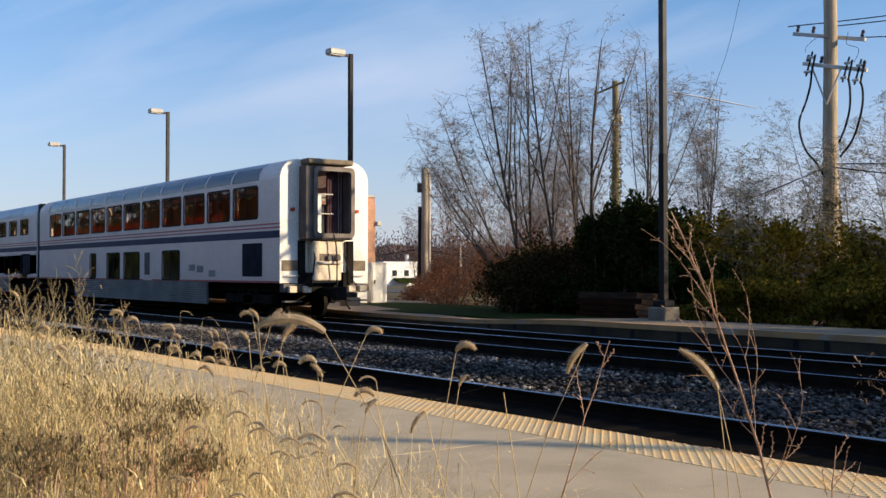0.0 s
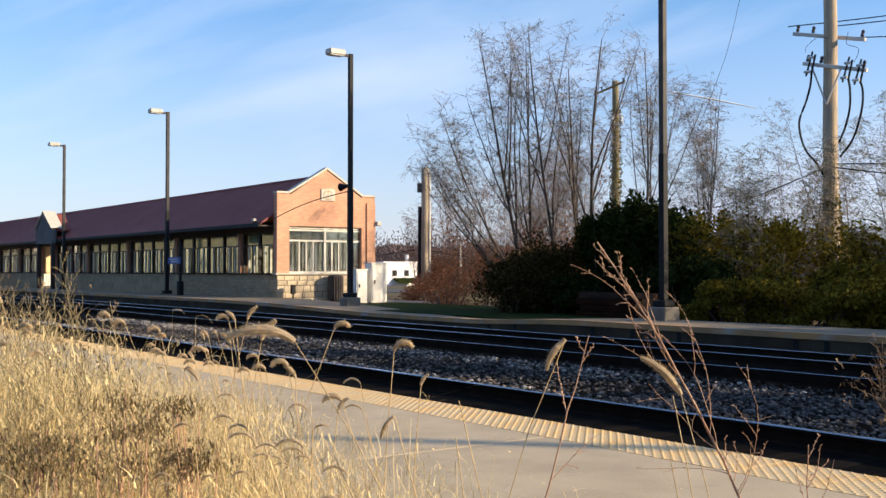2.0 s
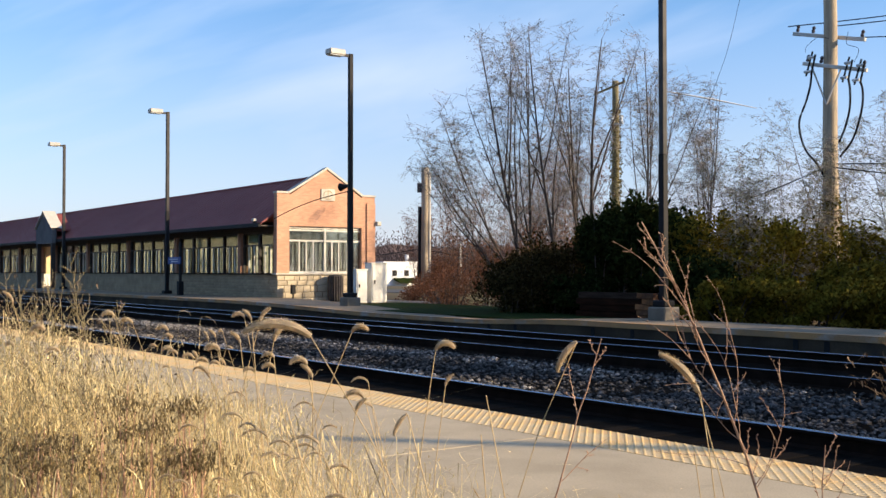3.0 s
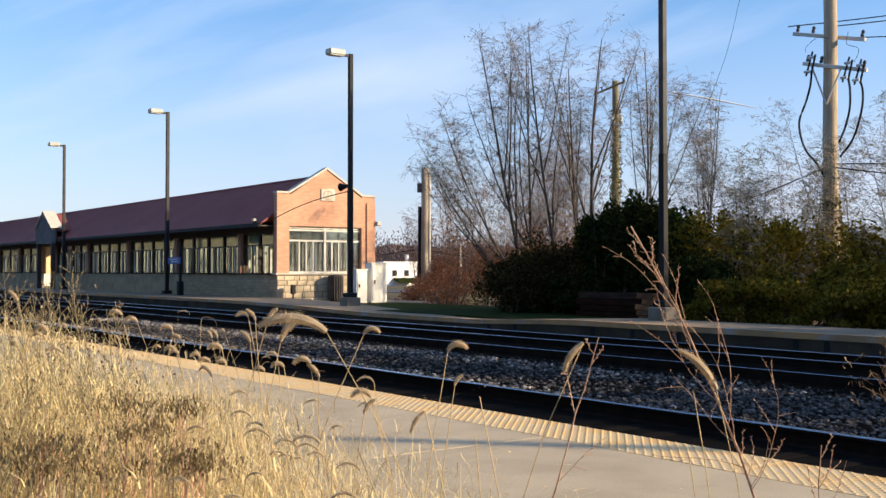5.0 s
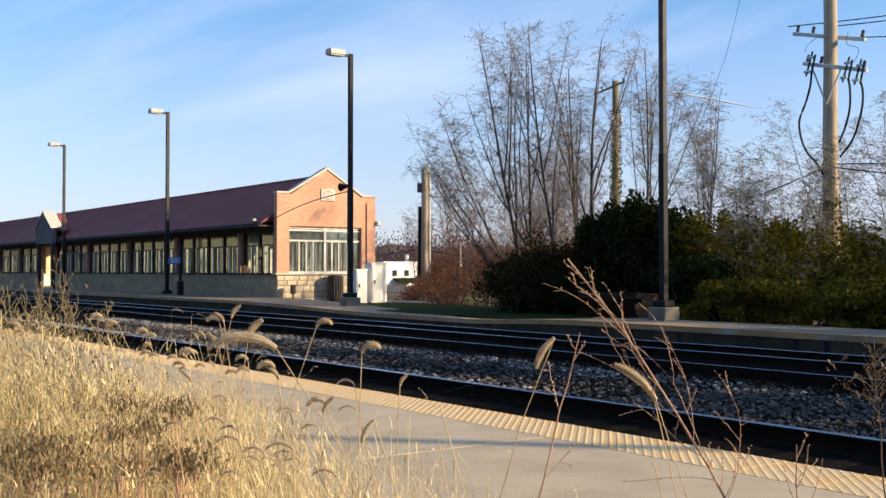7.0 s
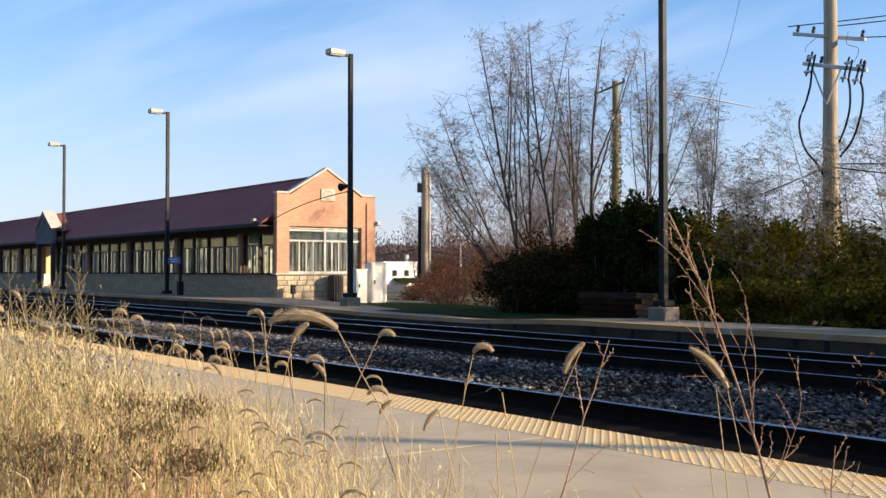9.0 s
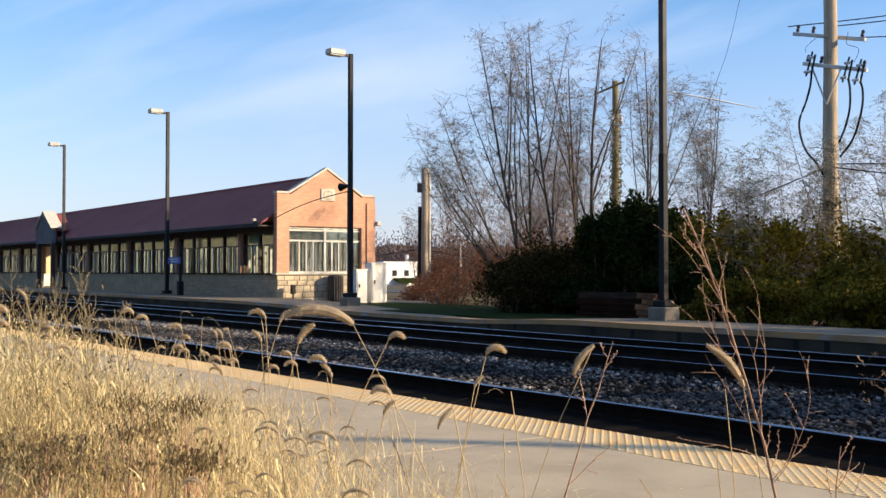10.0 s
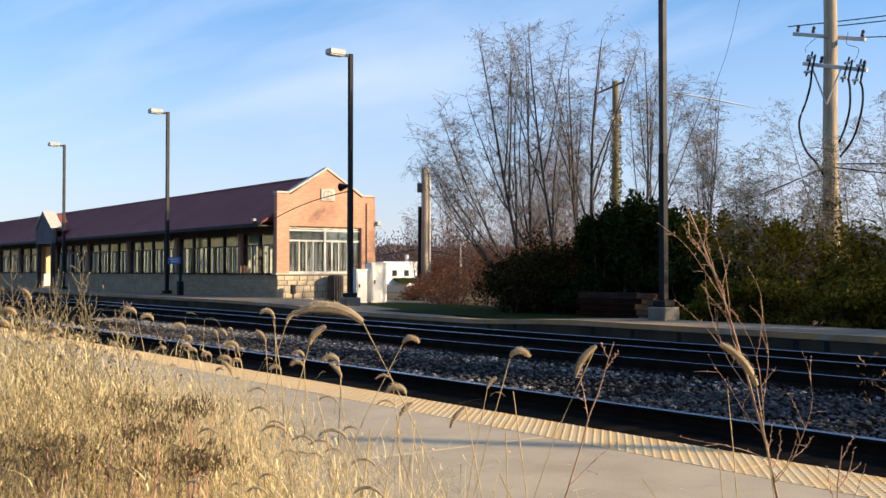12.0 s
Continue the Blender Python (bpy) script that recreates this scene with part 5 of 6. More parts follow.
# ---- trees, shrubs and far woods ----
def limb(r, p, d, length, rad, n, wob, rise):
    """A bent tapering limb: its points and radii."""
    pts, radii, q, dd = [p.copy()], [rad], p.copy(), d.copy()
    for i in range(n):
        dd = (dd + Vector((r.uniform(-1, 1), r.uniform(-1, 1), r.uniform(-0.6, 0.6))) * wob + Vector((0, 0, rise))).normalized()
        q = q + dd * (length / n)
        pts.append(q.copy())
        radii.append(max(0.0035, rad * (1 - 0.85 * (i + 1) / n)))
    return pts, radii


def make_tree(x, y, h, seed, label, stems=3, leafy=3, spread=0.5, lean=(0, 0), rad=0.1, near=0.91, leaf=None, full=True, jit=0.16):
    """Tall leaders with side limbs all the way up, and hanging sprays of fine twigs on them."""
    r = random.Random(seed)
    t = thing("tree", label, "tree", m=pose(x * near, y * near, -0.05))
    g, tw, lv = Geo(), Geo(), Geo()
    h *= near
    for k in range(stems):
        d = Vector((lean[0] + r.uniform(-jit, jit), lean[1] + r.uniform(-jit, jit), 1)).normalized()
        hh = h * r.uniform(1 - 1.4 * jit, 1.0)
        pts, radii = limb(r, Vector((r.uniform(-3, 3) * jit, r.uniform(-3, 3) * jit, 0)), d, hh, rad * r.uniform(0.7, 1.0), 12, 0.025 + 0.4 * jit, 0.02 + 0.2 * jit)
        leaders = [(pts, radii, hh, 3)]
        if jit < 0.1:
            # narrow forks that rise beside the leader
            for i in (3, 5, 6, 8):
                an, u = r.random() * 6.283, i / 12
                away = ((pts[i + 1] - pts[i]).normalized() + Vector((math.cos(an), math.sin(an), 0)) * r.uniform(0.22, 0.42)).normalized()
                fl = hh * (1.04 - u) * r.uniform(0.75, 1.0)
                leaders.append((*limb(r, pts[i], away, fl, radii[i] * 0.7, 12, 0.06, 0.03), fl, 2))
        limbs = [(p0, q0, l0, i) for p0, q0, l0, first in leaders for i in range(first, 13)]
        for p0, q0, _, _ in leaders:
            g.tube(p0, q0, 6, caps=False)
        for p0, q0, l0, i in limbs:
            for _ in range(2 if full and jit > 0.1 else 1):
                u = i / 12
                an = r.random() * 6.283
                out = Vector((math.cos(an), math.sin(an), r.uniform(0.5, 1.6))).normalized()
                ll = l0 * spread * r.uniform(0.35, 1.0) * (1.08 - 0.7 * u)
                p2, r2 = limb(r, p0[i], out, ll, max(0.007, q0[i] * 0.55), 6, 0.2, 0.04)
                g.tube(p2, r2, 4, caps=False)
                for j in range(1, 7):
                    if jit < 0.1 and r.random() < 0.52:
                        continue
                    an = r.random() * 6.283
                    o3 = Vector((math.cos(an), math.sin(an), r.uniform(-0.1, 1.1))).normalized()
                    p3, r3 = limb(r, p2[j], o3, ll * r.uniform(0.2, 0.5), 0.006, 4, 0.25, 0.0)
                    tw.tube(p3, r3, 3, caps=False)
                    for m in range(1, 5):
                        for _ in range(2 if full and r.random() < 0.2 else 1):
                            an = r.random() * 6.283
                            o4 = Vector((math.cos(an), math.sin(an), r.uniform(-0.5, 0.9))).normalized()
                            p4, r4 = limb(r, p3[m], o4, r.uniform(0.2, 0.65), 0.0036, 3, 0.3, -0.08)
                            tw.tube(p4, r4, 3, caps=False)
                            for _ in range(leafy):
                                c = p4[r.randrange(1, 4)] + Vector((r.uniform(-1, 1), r.uniform(-1, 1), r.uniform(-1.2, 0.6))) * 0.08
                                a = ((p4[3] - p4[0]).normalized() + Vector((r.uniform(-1, 1), r.uniform(-1, 1), r.uniform(-1.3, 0.7))) * 0.6).normalized() * (r.uniform(0.03, 0.08) if full else r.uniform(0.04, 0.1))
                                b = a.orthogonal().normalized() * (r.uniform(0.004, 0.009) if full else r.uniform(0.006, 0.015))
                                lv.quad(c - a, c + b, c + a, c - b)
    part("trunk", g, M_BARK, t, smooth=True)
    part("crown", tw, M_TWIG, t, "fine bare twigs")
    if lv.f:
        part("leaves", lv, leaf or M_LEAFDRY, t, "sparse last leaves")
    return t


def make_shrub(x, y, rx, ry, h, seed, count, material, label, size=0.09):
    r = random.Random(seed)
    t = thing("shrub", label, "shrub", "shrubs behind the far platform", m=pose(x * 0.91, y * 0.91, 0))
    g, st = Geo(), Geo()
    lobes = [(r.uniform(-0.65, 0.65) * rx, r.uniform(-0.6, 0.6) * ry, r.uniform(0.1, 0.88) * h, r.uniform(0.14, 0.5)) for _ in range(18)]
    for k in range(9):
        a, b, c, _ = lobes[k]
        st.tube([(a * 0.25, b * 0.25, -0.1), (a * 0.6, b * 0.6, c * 0.55), (a, b, c), (a * 1.1, b * 1.1, c + 0.2 * h)], [0.03, 0.022, 0.01, 0.004], 4, caps=False)
    for _ in range(count):
        a, b, c, s = lobes[r.randrange(18)]
        v = Vector((r.gauss(0, 1), r.gauss(0, 1), r.gauss(0, 1))).normalized() * (r.random() ** 0.45)
        p = Vector((a + v.x * s * rx, b + v.y * s * ry, c + v.z * s * h * 0.62))
        if p.z < 0.02:
            p.z = r.uniform(0.02, 0.5)
        u = Vector((r.uniform(-1, 1), r.uniform(-1, 1), r.uniform(-1, 1))).normalized() * size * r.uniform(0.5, 1.2)
        w = u.orthogonal().normalized() * size * r.uniform(0.25, 0.6)
        g.quad(p - u, p + w, p + u, p - w)
    part("branching_stem", st, M_BARK, t)
    part("foliage", g, material, t)
    return t


def make_vegetation():
    bare = "slender bare multi-stemmed tree with a haze of fine twigs"
    for x, y, h, seed, lf, sp, ln, rad in (
            (-28.2, 24.2, 9.6, 101, 3, 0.26, (-0.07, -0.10), 0.09), (-28.5, 24.6, 10.1, 102, 3, 0.24, (-0.02, -0.02), 0.075), (-27.5, 25.1, 10.0, 103, 3, 0.26, (-0.07, -0.09), 0.1),
            (-26.7, 25.5, 8.6, 104, 3, 0.24, (-0.06, -0.08), 0.085), (-26.9, 26.0, 9.6, 105, 3, 0.24, (0.02, 0.03), 0.095), (-25.9, 27.3, 9.6, 106, 3, 0.26, (-0.01, -0.02), 0.085),
            (-25.8, 27.5, 8.0, 107, 3, 0.26, (0.05, 0.06), 0.065), (-27.2, 23.9, 7.8, 108, 3, 0.34, (-0.37, -0.50), 0.07), (-28.1, 24.3, 6.7, 109, 3, 0.32, (-0.51, -0.69), 0.06),
            (-28.2, 25.9, 8.3, 110, 3, 0.34, (-0.32, -0.44), 0.07), (-25.2, 29.9, 7.9, 111, 2, 0.25, (0.07, 0.09), 0.06), (-25.2, 30.0, 6.8, 112, 2, 0.25, (0.02, 0.02), 0.045)):
        make_tree(x, y, h, seed, bare, 1, lf, sp, ln, rad, 1.0, jit=0.03)
    for x, y, h, seed, ln in ((-31.0, 27.6, 8.6, 2, (-0.08, -0.08)), (-28.6, 28.0, 9.0, 4, (0.03, 0)), (-26.6, 28.6, 8.4, 5, (0.02, 0)), (-32.4, 28.6, 6.4, 15, (-0.1, -0.08)), (-24.0, 28.4, 6.2, 14, (0.02, 0.02))):
        make_tree(x, y, h, seed, bare, 1, 2, 0.42, ln, 0.05, 1.0)
    for x, y, h, seed, st, nr in (
            (-21.0, 29.0, 5.6, 8, 3, 1.22), (-18.9, 29.2, 6.2, 9, 3, 1.22), (-17.4, 29.0, 5.6, 20, 3, 1.22), (-16.0, 28.0, 6.2, 10, 3, 1.22), (-13.6, 27.6, 6.2, 11, 3, 1.22), (-22.0, 28.0, 5.0, 21, 3, 1.1),
            (-20.2, 26.6, 4.6, 16, 3, 0.93), (-18.6, 26.9, 5.0, 17, 3, 0.93), (-15.4, 26.6, 5.2, 18, 3, 0.93), (-13.2, 26.4, 5.0, 19, 3, 0.93)):
        make_tree(x, y, h, seed, "thin sapling with a haze of small olive leaves", st, 4, 0.5, (0, 0), 0.04, nr, None, False)
    for x, y, h, seed in ((-40.0, 33.6, 6.2, 81), (-37.6, 32.6, 6.6, 82), (-36.2, 34.0, 7.4, 83), (-42.5, 36.0, 5.6, 84), (-34.4, 33.0, 7.6, 85), (-38.6, 36.0, 6.8, 86), (-33.6, 31.0, 7.2, 87), (-51.4, 36.2, 5.2, 88), (-49.6, 36.4, 6.6, 89), (-47.6, 36.0, 7.0, 90), (-46.0, 35.6, 7.4, 91)):
        make_tree(x, y, h, seed, "small russet leafless tree in low sun", 3, 3, 0.55, (0, 0), 0.04, 1.0, M_LEAFRUST, False)
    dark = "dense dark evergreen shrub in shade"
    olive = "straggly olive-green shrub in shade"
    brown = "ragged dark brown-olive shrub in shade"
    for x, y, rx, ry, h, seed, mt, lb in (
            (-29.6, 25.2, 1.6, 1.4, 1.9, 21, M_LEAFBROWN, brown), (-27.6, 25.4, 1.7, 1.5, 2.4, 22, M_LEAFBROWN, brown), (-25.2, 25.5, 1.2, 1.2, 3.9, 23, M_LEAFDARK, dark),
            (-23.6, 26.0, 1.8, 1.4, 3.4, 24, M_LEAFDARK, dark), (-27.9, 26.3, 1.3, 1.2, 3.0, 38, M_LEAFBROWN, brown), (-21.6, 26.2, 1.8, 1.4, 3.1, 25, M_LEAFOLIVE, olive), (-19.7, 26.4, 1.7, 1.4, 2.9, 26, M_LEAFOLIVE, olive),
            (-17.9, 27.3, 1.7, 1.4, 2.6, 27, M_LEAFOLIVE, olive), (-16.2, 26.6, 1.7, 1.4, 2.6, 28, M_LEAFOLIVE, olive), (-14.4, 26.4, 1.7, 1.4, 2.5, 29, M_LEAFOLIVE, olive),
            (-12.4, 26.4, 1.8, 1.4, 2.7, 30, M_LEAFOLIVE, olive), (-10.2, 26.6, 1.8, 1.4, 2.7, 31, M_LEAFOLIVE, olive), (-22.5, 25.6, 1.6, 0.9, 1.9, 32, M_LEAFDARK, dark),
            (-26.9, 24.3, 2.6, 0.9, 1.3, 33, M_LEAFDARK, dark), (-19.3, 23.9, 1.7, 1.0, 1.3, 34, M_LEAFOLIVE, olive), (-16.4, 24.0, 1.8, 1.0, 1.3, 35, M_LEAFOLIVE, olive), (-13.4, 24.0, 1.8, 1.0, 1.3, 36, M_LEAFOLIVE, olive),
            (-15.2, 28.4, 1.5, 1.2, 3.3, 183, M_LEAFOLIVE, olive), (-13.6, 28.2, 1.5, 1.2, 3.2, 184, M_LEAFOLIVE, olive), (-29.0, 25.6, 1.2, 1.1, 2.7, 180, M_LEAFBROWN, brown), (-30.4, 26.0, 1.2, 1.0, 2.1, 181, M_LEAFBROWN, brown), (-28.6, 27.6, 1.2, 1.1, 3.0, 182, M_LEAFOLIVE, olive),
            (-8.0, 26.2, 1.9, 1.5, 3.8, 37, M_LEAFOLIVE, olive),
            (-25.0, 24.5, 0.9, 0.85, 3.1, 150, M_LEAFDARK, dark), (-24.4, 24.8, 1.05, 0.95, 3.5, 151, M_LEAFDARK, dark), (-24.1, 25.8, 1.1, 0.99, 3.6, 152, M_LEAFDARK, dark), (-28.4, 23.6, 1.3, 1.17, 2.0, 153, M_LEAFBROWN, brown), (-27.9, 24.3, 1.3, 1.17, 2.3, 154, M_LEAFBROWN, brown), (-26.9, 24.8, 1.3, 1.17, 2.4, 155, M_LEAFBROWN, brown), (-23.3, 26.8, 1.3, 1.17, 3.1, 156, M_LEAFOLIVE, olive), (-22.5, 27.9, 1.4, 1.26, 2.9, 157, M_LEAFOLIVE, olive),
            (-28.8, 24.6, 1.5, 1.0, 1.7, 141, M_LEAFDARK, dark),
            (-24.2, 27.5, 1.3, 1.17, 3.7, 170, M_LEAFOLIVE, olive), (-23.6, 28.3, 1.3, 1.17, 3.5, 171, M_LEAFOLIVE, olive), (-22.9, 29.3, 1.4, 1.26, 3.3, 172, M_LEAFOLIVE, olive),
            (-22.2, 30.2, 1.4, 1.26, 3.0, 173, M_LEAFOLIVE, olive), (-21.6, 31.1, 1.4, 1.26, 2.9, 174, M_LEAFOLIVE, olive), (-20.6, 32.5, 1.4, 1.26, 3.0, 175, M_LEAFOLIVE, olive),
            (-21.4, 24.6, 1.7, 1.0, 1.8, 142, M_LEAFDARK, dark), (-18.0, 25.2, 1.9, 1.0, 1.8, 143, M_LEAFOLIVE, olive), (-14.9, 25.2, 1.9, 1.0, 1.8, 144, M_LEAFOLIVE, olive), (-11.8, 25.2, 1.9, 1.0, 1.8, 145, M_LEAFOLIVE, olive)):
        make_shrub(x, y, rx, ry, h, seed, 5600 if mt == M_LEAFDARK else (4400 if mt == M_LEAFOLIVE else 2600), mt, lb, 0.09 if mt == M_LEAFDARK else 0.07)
    # Evergreens out of view, added to cast shade over the right-hand ballast.
    for i in range(8):
        make_shrub(-7.5 + 3.0 * i, 26.8 + 0.3 * (i % 2), 2.3, 1.7, 7.6, 60 + i, 5600, M_LEAFDARK, "tall dense dark evergreen out of view, added to shade the tracks", 0.17)
    rust = "russet leafless brush in low sun"
    for x, y, rx, ry, h, seed in ((-36.0, 27.0, 1.3, 1.2, 1.0, 41), (-34.2, 27.8, 1.6, 1.3, 1.25, 42), (-33.2, 29.0, 1.5, 1.4, 2.6, 43), (-38.5, 31.0, 1.6, 1.4, 3.2, 44), (-36.2, 32.0, 1.6, 1.4, 3.4, 45), (-32.0, 27.3, 1.3, 1.2, 1.6, 46), (-37.6, 27.4, 1.4, 1.2, 1.0, 48), (-39.4, 29.0, 1.4, 1.2, 2.0, 49), (-40.5, 34.0, 1.8, 1.4, 3.6, 50), (-34.6, 30.5, 1.7, 1.4, 3.6, 51), (-43.5, 34.5, 1.8, 1.4, 2.6, 52), (-46.5, 36.5, 1.8, 1.4, 2.2, 53), (-44.4, 30.6, 1.2, 1.0, 1.3, 54), (-42.4, 30.2, 1.3, 1.0, 1.5, 55), (-40.6, 29.6, 1.3, 1.0, 1.4, 56),
                                  (-45.6, 34.0, 1.5, 1.4, 3.3, 57), (-46.4, 33.4, 1.2, 1.1, 2.8, 58), (-44.6, 34.6, 1.3, 1.2, 2.9, 59), (-42.6, 34.8, 1.4, 1.2, 3.0, 190), (-40.4, 35.4, 1.4, 1.2, 3.0, 191), (-38.4, 34.2, 1.4, 1.2, 3.0, 192), (-36.4, 34.6, 1.5, 1.2, 3.2, 193)):
        make_shrub(x, y, rx, ry, h, seed, 400 if y < 28 else 2100, M_LEAFRUST, rust, 0.05)
    # Straw-pale clumps added to stand for sunlit highlights low in the brush.
    for x, y, rx, h, seed in ((-44.0, 31.4, 0.7, 0.55, 201), (-42.2, 31.0, 0.8, 0.6, 202), (-40.6, 30.4, 0.8, 0.5, 203), (-38.4, 29.4, 0.9, 0.7, 204), (-36.8, 28.6, 0.8, 0.5, 205), (-35.2, 27.8, 0.8, 0.55, 206), (-46.6, 32.0, 0.7, 0.5, 207)):
        make_shrub(x, y, rx, 0.5, h, seed, 420, M_STRAW, "low straw-pale clumps added as sunlit highlights at the edge of the car park", 0.045)
    # far leafless woods along the horizon
    r = random.Random(5)
    g = Geo()
    for _ in range(1500):
        a = radians(r.uniform(92, 186))
        d = r.uniform(120, 210)
        c = Vector((d * math.cos(a), d * math.sin(a), 0))
        h = r.uniform(5.6, 8.7) * d / 150
        w = h * r.uniform(0.4, 0.75)
        for k in range(100):
            v = Vector((r.gauss(0, 1), r.gauss(0, 1), r.gauss(0, 1))).normalized() * (r.random() ** 0.75)
            p = c + Vector((v.x * w, v.y * w, h * 0.42 + v.z * h * 0.58 - 0.5))
            u = Vector((r.uniform(-0.5, 0.5), r.uniform(-0.5, 0.5), r.uniform(0.4, 1))).normalized() * r.uniform(0.12, 0.34)
            q = u.orthogonal().normalized() * r.uniform(0.03, 0.08)
            g.quad(p - u, p + q, p + u, p - q)
    tagged(part("far_woods", g, M_FARWOOD), "hazy brown leafless woods on the horizon", "woods", kind="stuff")
    g = Geo()
    prev = None
    for i in range(121):
        a = radians(88 + i * 0.85)
        c = Vector((235 * math.cos(a), 235 * math.sin(a), 0))
        top = 7.0 + 0.3 * math.sin(i * 0.31) + 0.3 * math.sin(i * 0.83 + 1) + r.uniform(-0.25, 0.25)
        cur = (c + Vector((0, 0, -2)), c * 1.05 + Vector((0, 0, top)), c * 1.4 + Vector((0, 0, -2)))
        if prev:
            g.quad(prev[0], cur[0], cur[1], prev[1])
            g.quad(prev[1], cur[1], cur[2], prev[2])
        prev = cur
    tagged(part("far_hill", g, M_FARWOOD), "low brown wooded ridge on the horizon", "hill", kind="structure")
    # unseen wooded bank that closes the near side, added to darken reflections
    g = Geo()
    for _ in range(9500):
        x, z = r.uniform(-270, 80), 12.5 * r.random() ** 0.8
        y = -15 + r.uniform(-3, 1.5) - 0.25 * z
        p = Vector((x, y, z * (0.8 + 0.2 * math.sin(x * 0.5))))
        u = Vector((r.uniform(-1, 1), r.uniform(-0.4, 0.4), r.uniform(-1, 1))).normalized() * r.uniform(0.5, 1.1)
        q = u.cross(Vector((r.uniform(-0.4, 0.4), 1, r.uniform(-0.4, 0.4)))).normalized() * r.uniform(0.3, 0.7)
        g.quad(p - u, p + q, p + u, p - q)
    for i in range(90):
        x = -272 + 4 * i
        t0, t1 = (9.5 + 2.2 * math.sin(q * 0.37) + 1.1 * math.sin(q * 0.9) for q in (i, i + 1))
        g.quad((x, -19, -0.2), (x + 4, -19, -0.2), (x + 4, -20, t1), (x, -20, t0))
    tagged(part("near_woods", g, M_LEAFDARK), "unseen dense dark woods added behind the near platform to darken reflections", "woods", kind="stuff")


make_vegetation()


# ---- dry grass and weeds before the platform ----
def blade(g, r, root, h, lean, az, w, segs=4):
    d = Vector((math.cos(az), math.sin(az), 0))
    side = Vector((-d.y, d.x, 0))
    n = len(g.v)
    for i in range(segs + 1):
        u = i / segs
        p = root + d * (lean * u * u) + Vector((0, 0, h * (u - 0.25 * u * u * min(1.0, lean / h))))
        ww = w * (1 - u) ** 0.7 + 0.0006
        g.v += [tuple(p - side * ww), tuple(p + side * ww)]
    for i in range(segs):
        q = n + 2 * i
        g.f.append((q, q + 1, q + 3, q + 2))


GRASS = []


def panicle(g, r, p, az, length):
    """A feathery nodding seed plume of short fine bristles."""
    a, q = r.uniform(0.2, 1.1), p.copy()
    for i in range(6):
        d = Vector((math.cos(az) * math.cos(a), math.sin(az) * math.cos(a), math.sin(a)))
        q2 = q + d * (length / 6)
        for _ in range(5):
            o = Vector((r.uniform(-1, 1), r.uniform(-1, 1), r.uniform(-1, 1)))
            o = (o - d * o.dot(d)).normalized()
            c = q.lerp(q2, r.random())
            w = o.cross(d) * 0.0005
            g.quad(c - w, c + w, c + o * r.uniform(0.002, 0.006) + d * r.uniform(0.004, 0.012))
        q, a = q2, a - r.uniform(0.15, 0.45)


def make_grass_clump(x, y, rad, count, hmin, hmax, seed, dark=0, litter=5.0):
    r = random.Random(seed)
    t = thing("grass_clump", "tangled straw-coloured dry grass beside the platform", "grass", "dry grass", "stuff", m=pose(x, y, 0.1))
    g, gd, gp = Geo(), Geo(), Geo()
    for k in range(int(count * 0.8)):
        a, q = r.random() * 6.283, math.sqrt(r.random()) * rad
        root = Vector((q * math.cos(a), q * math.sin(a), 0))
        h = hmin + (hmax - hmin) * r.random() ** 1.4
        az = r.random() * 6.283
        lean = min(1.3, abs(r.gauss(0.34, 0.5))) * h
        blade(g, r, root, h, lean, az, r.uniform(0.0006, 0.0013))
        tip = root + Vector((math.cos(az), math.sin(az), 0)) * lean + Vector((0, 0, h * (1 - 0.25 * min(1.0, lean / h))))
        if r.random() < 0.4:
            panicle(gp, r, tip, az + r.uniform(-0.6, 0.6), r.uniform(0.03, 0.07))
        for _ in range(5):
            # curled or broken leaf part-way up
            u = r.uniform(0.3, 0.98)
            p = root + Vector((math.cos(az), math.sin(az), 0)) * lean * u * u + Vector((0, 0, h * u * (1 - 0.25 * u * min(1, lean / h))))
            blade(g, r, p, r.uniform(-0.09, 0.08), r.uniform(0.015, 0.1), r.random() * 6.283, r.uniform(0.0004, 0.0013), 4)
    for k in range(int(count * litter * 1.5)):
        # matted leaf litter and chaff caught among the stems
        a, q = r.random() * 6.283, math.sqrt(r.random()) * rad
        p = Vector((q * math.cos(a), q * math.sin(a), hmax * r.uniform(0.08, 0.9)))
        s = (1.0, 0.35, 0.6, 0.2)[k % 4]
        # a share of the low litter turns dark, as shade inside the clump
        low = k % 3 == 0 and p.z < 0.62 * hmax
        blade(gd if low else g, r, p, s * r.uniform(-0.1, 0.1), s * r.uniform(0.02, 0.13), r.random() * 6.283, r.uniform(0.0004, 0.0012) if k % 9 else 0.0024, 3)
    part("blades", g, M_STRAW, t)
    if gp.f:
        part("seed_plumes", gp, M_PLUME, t, "greyish feathery seed plumes")
    for k in range(dark):
        lob = r.randrange(5)
        rr = random.Random(seed * 7 + lob)
        c = Vector((rr.uniform(-0.6, 0.6) * rad, rr.uniform(-0.6, 0.6) * rad, hmax * rr.uniform(0.3, 0.72)))
        p = c + Vector((r.gauss(0, 0.085), r.gauss(0, 0.085), r.gauss(0, 0.05)))
        u = Vector((r.uniform(-1, 1), r.uniform(-1, 1), r.uniform(-1, 1))).normalized() * r.uniform(0.003, 0.012)
        w = u.orthogonal().normalized() * r.uniform(0.001, 0.004)
        gd.quad(p - u, p + w, p + u, p - w)
    if gd.f:
        part("seed_tufts", gd, M_STRAWDK, t, "dark brown withered seed tufts, and low litter darkened as shade")
    GRASS.append(t)
    return t


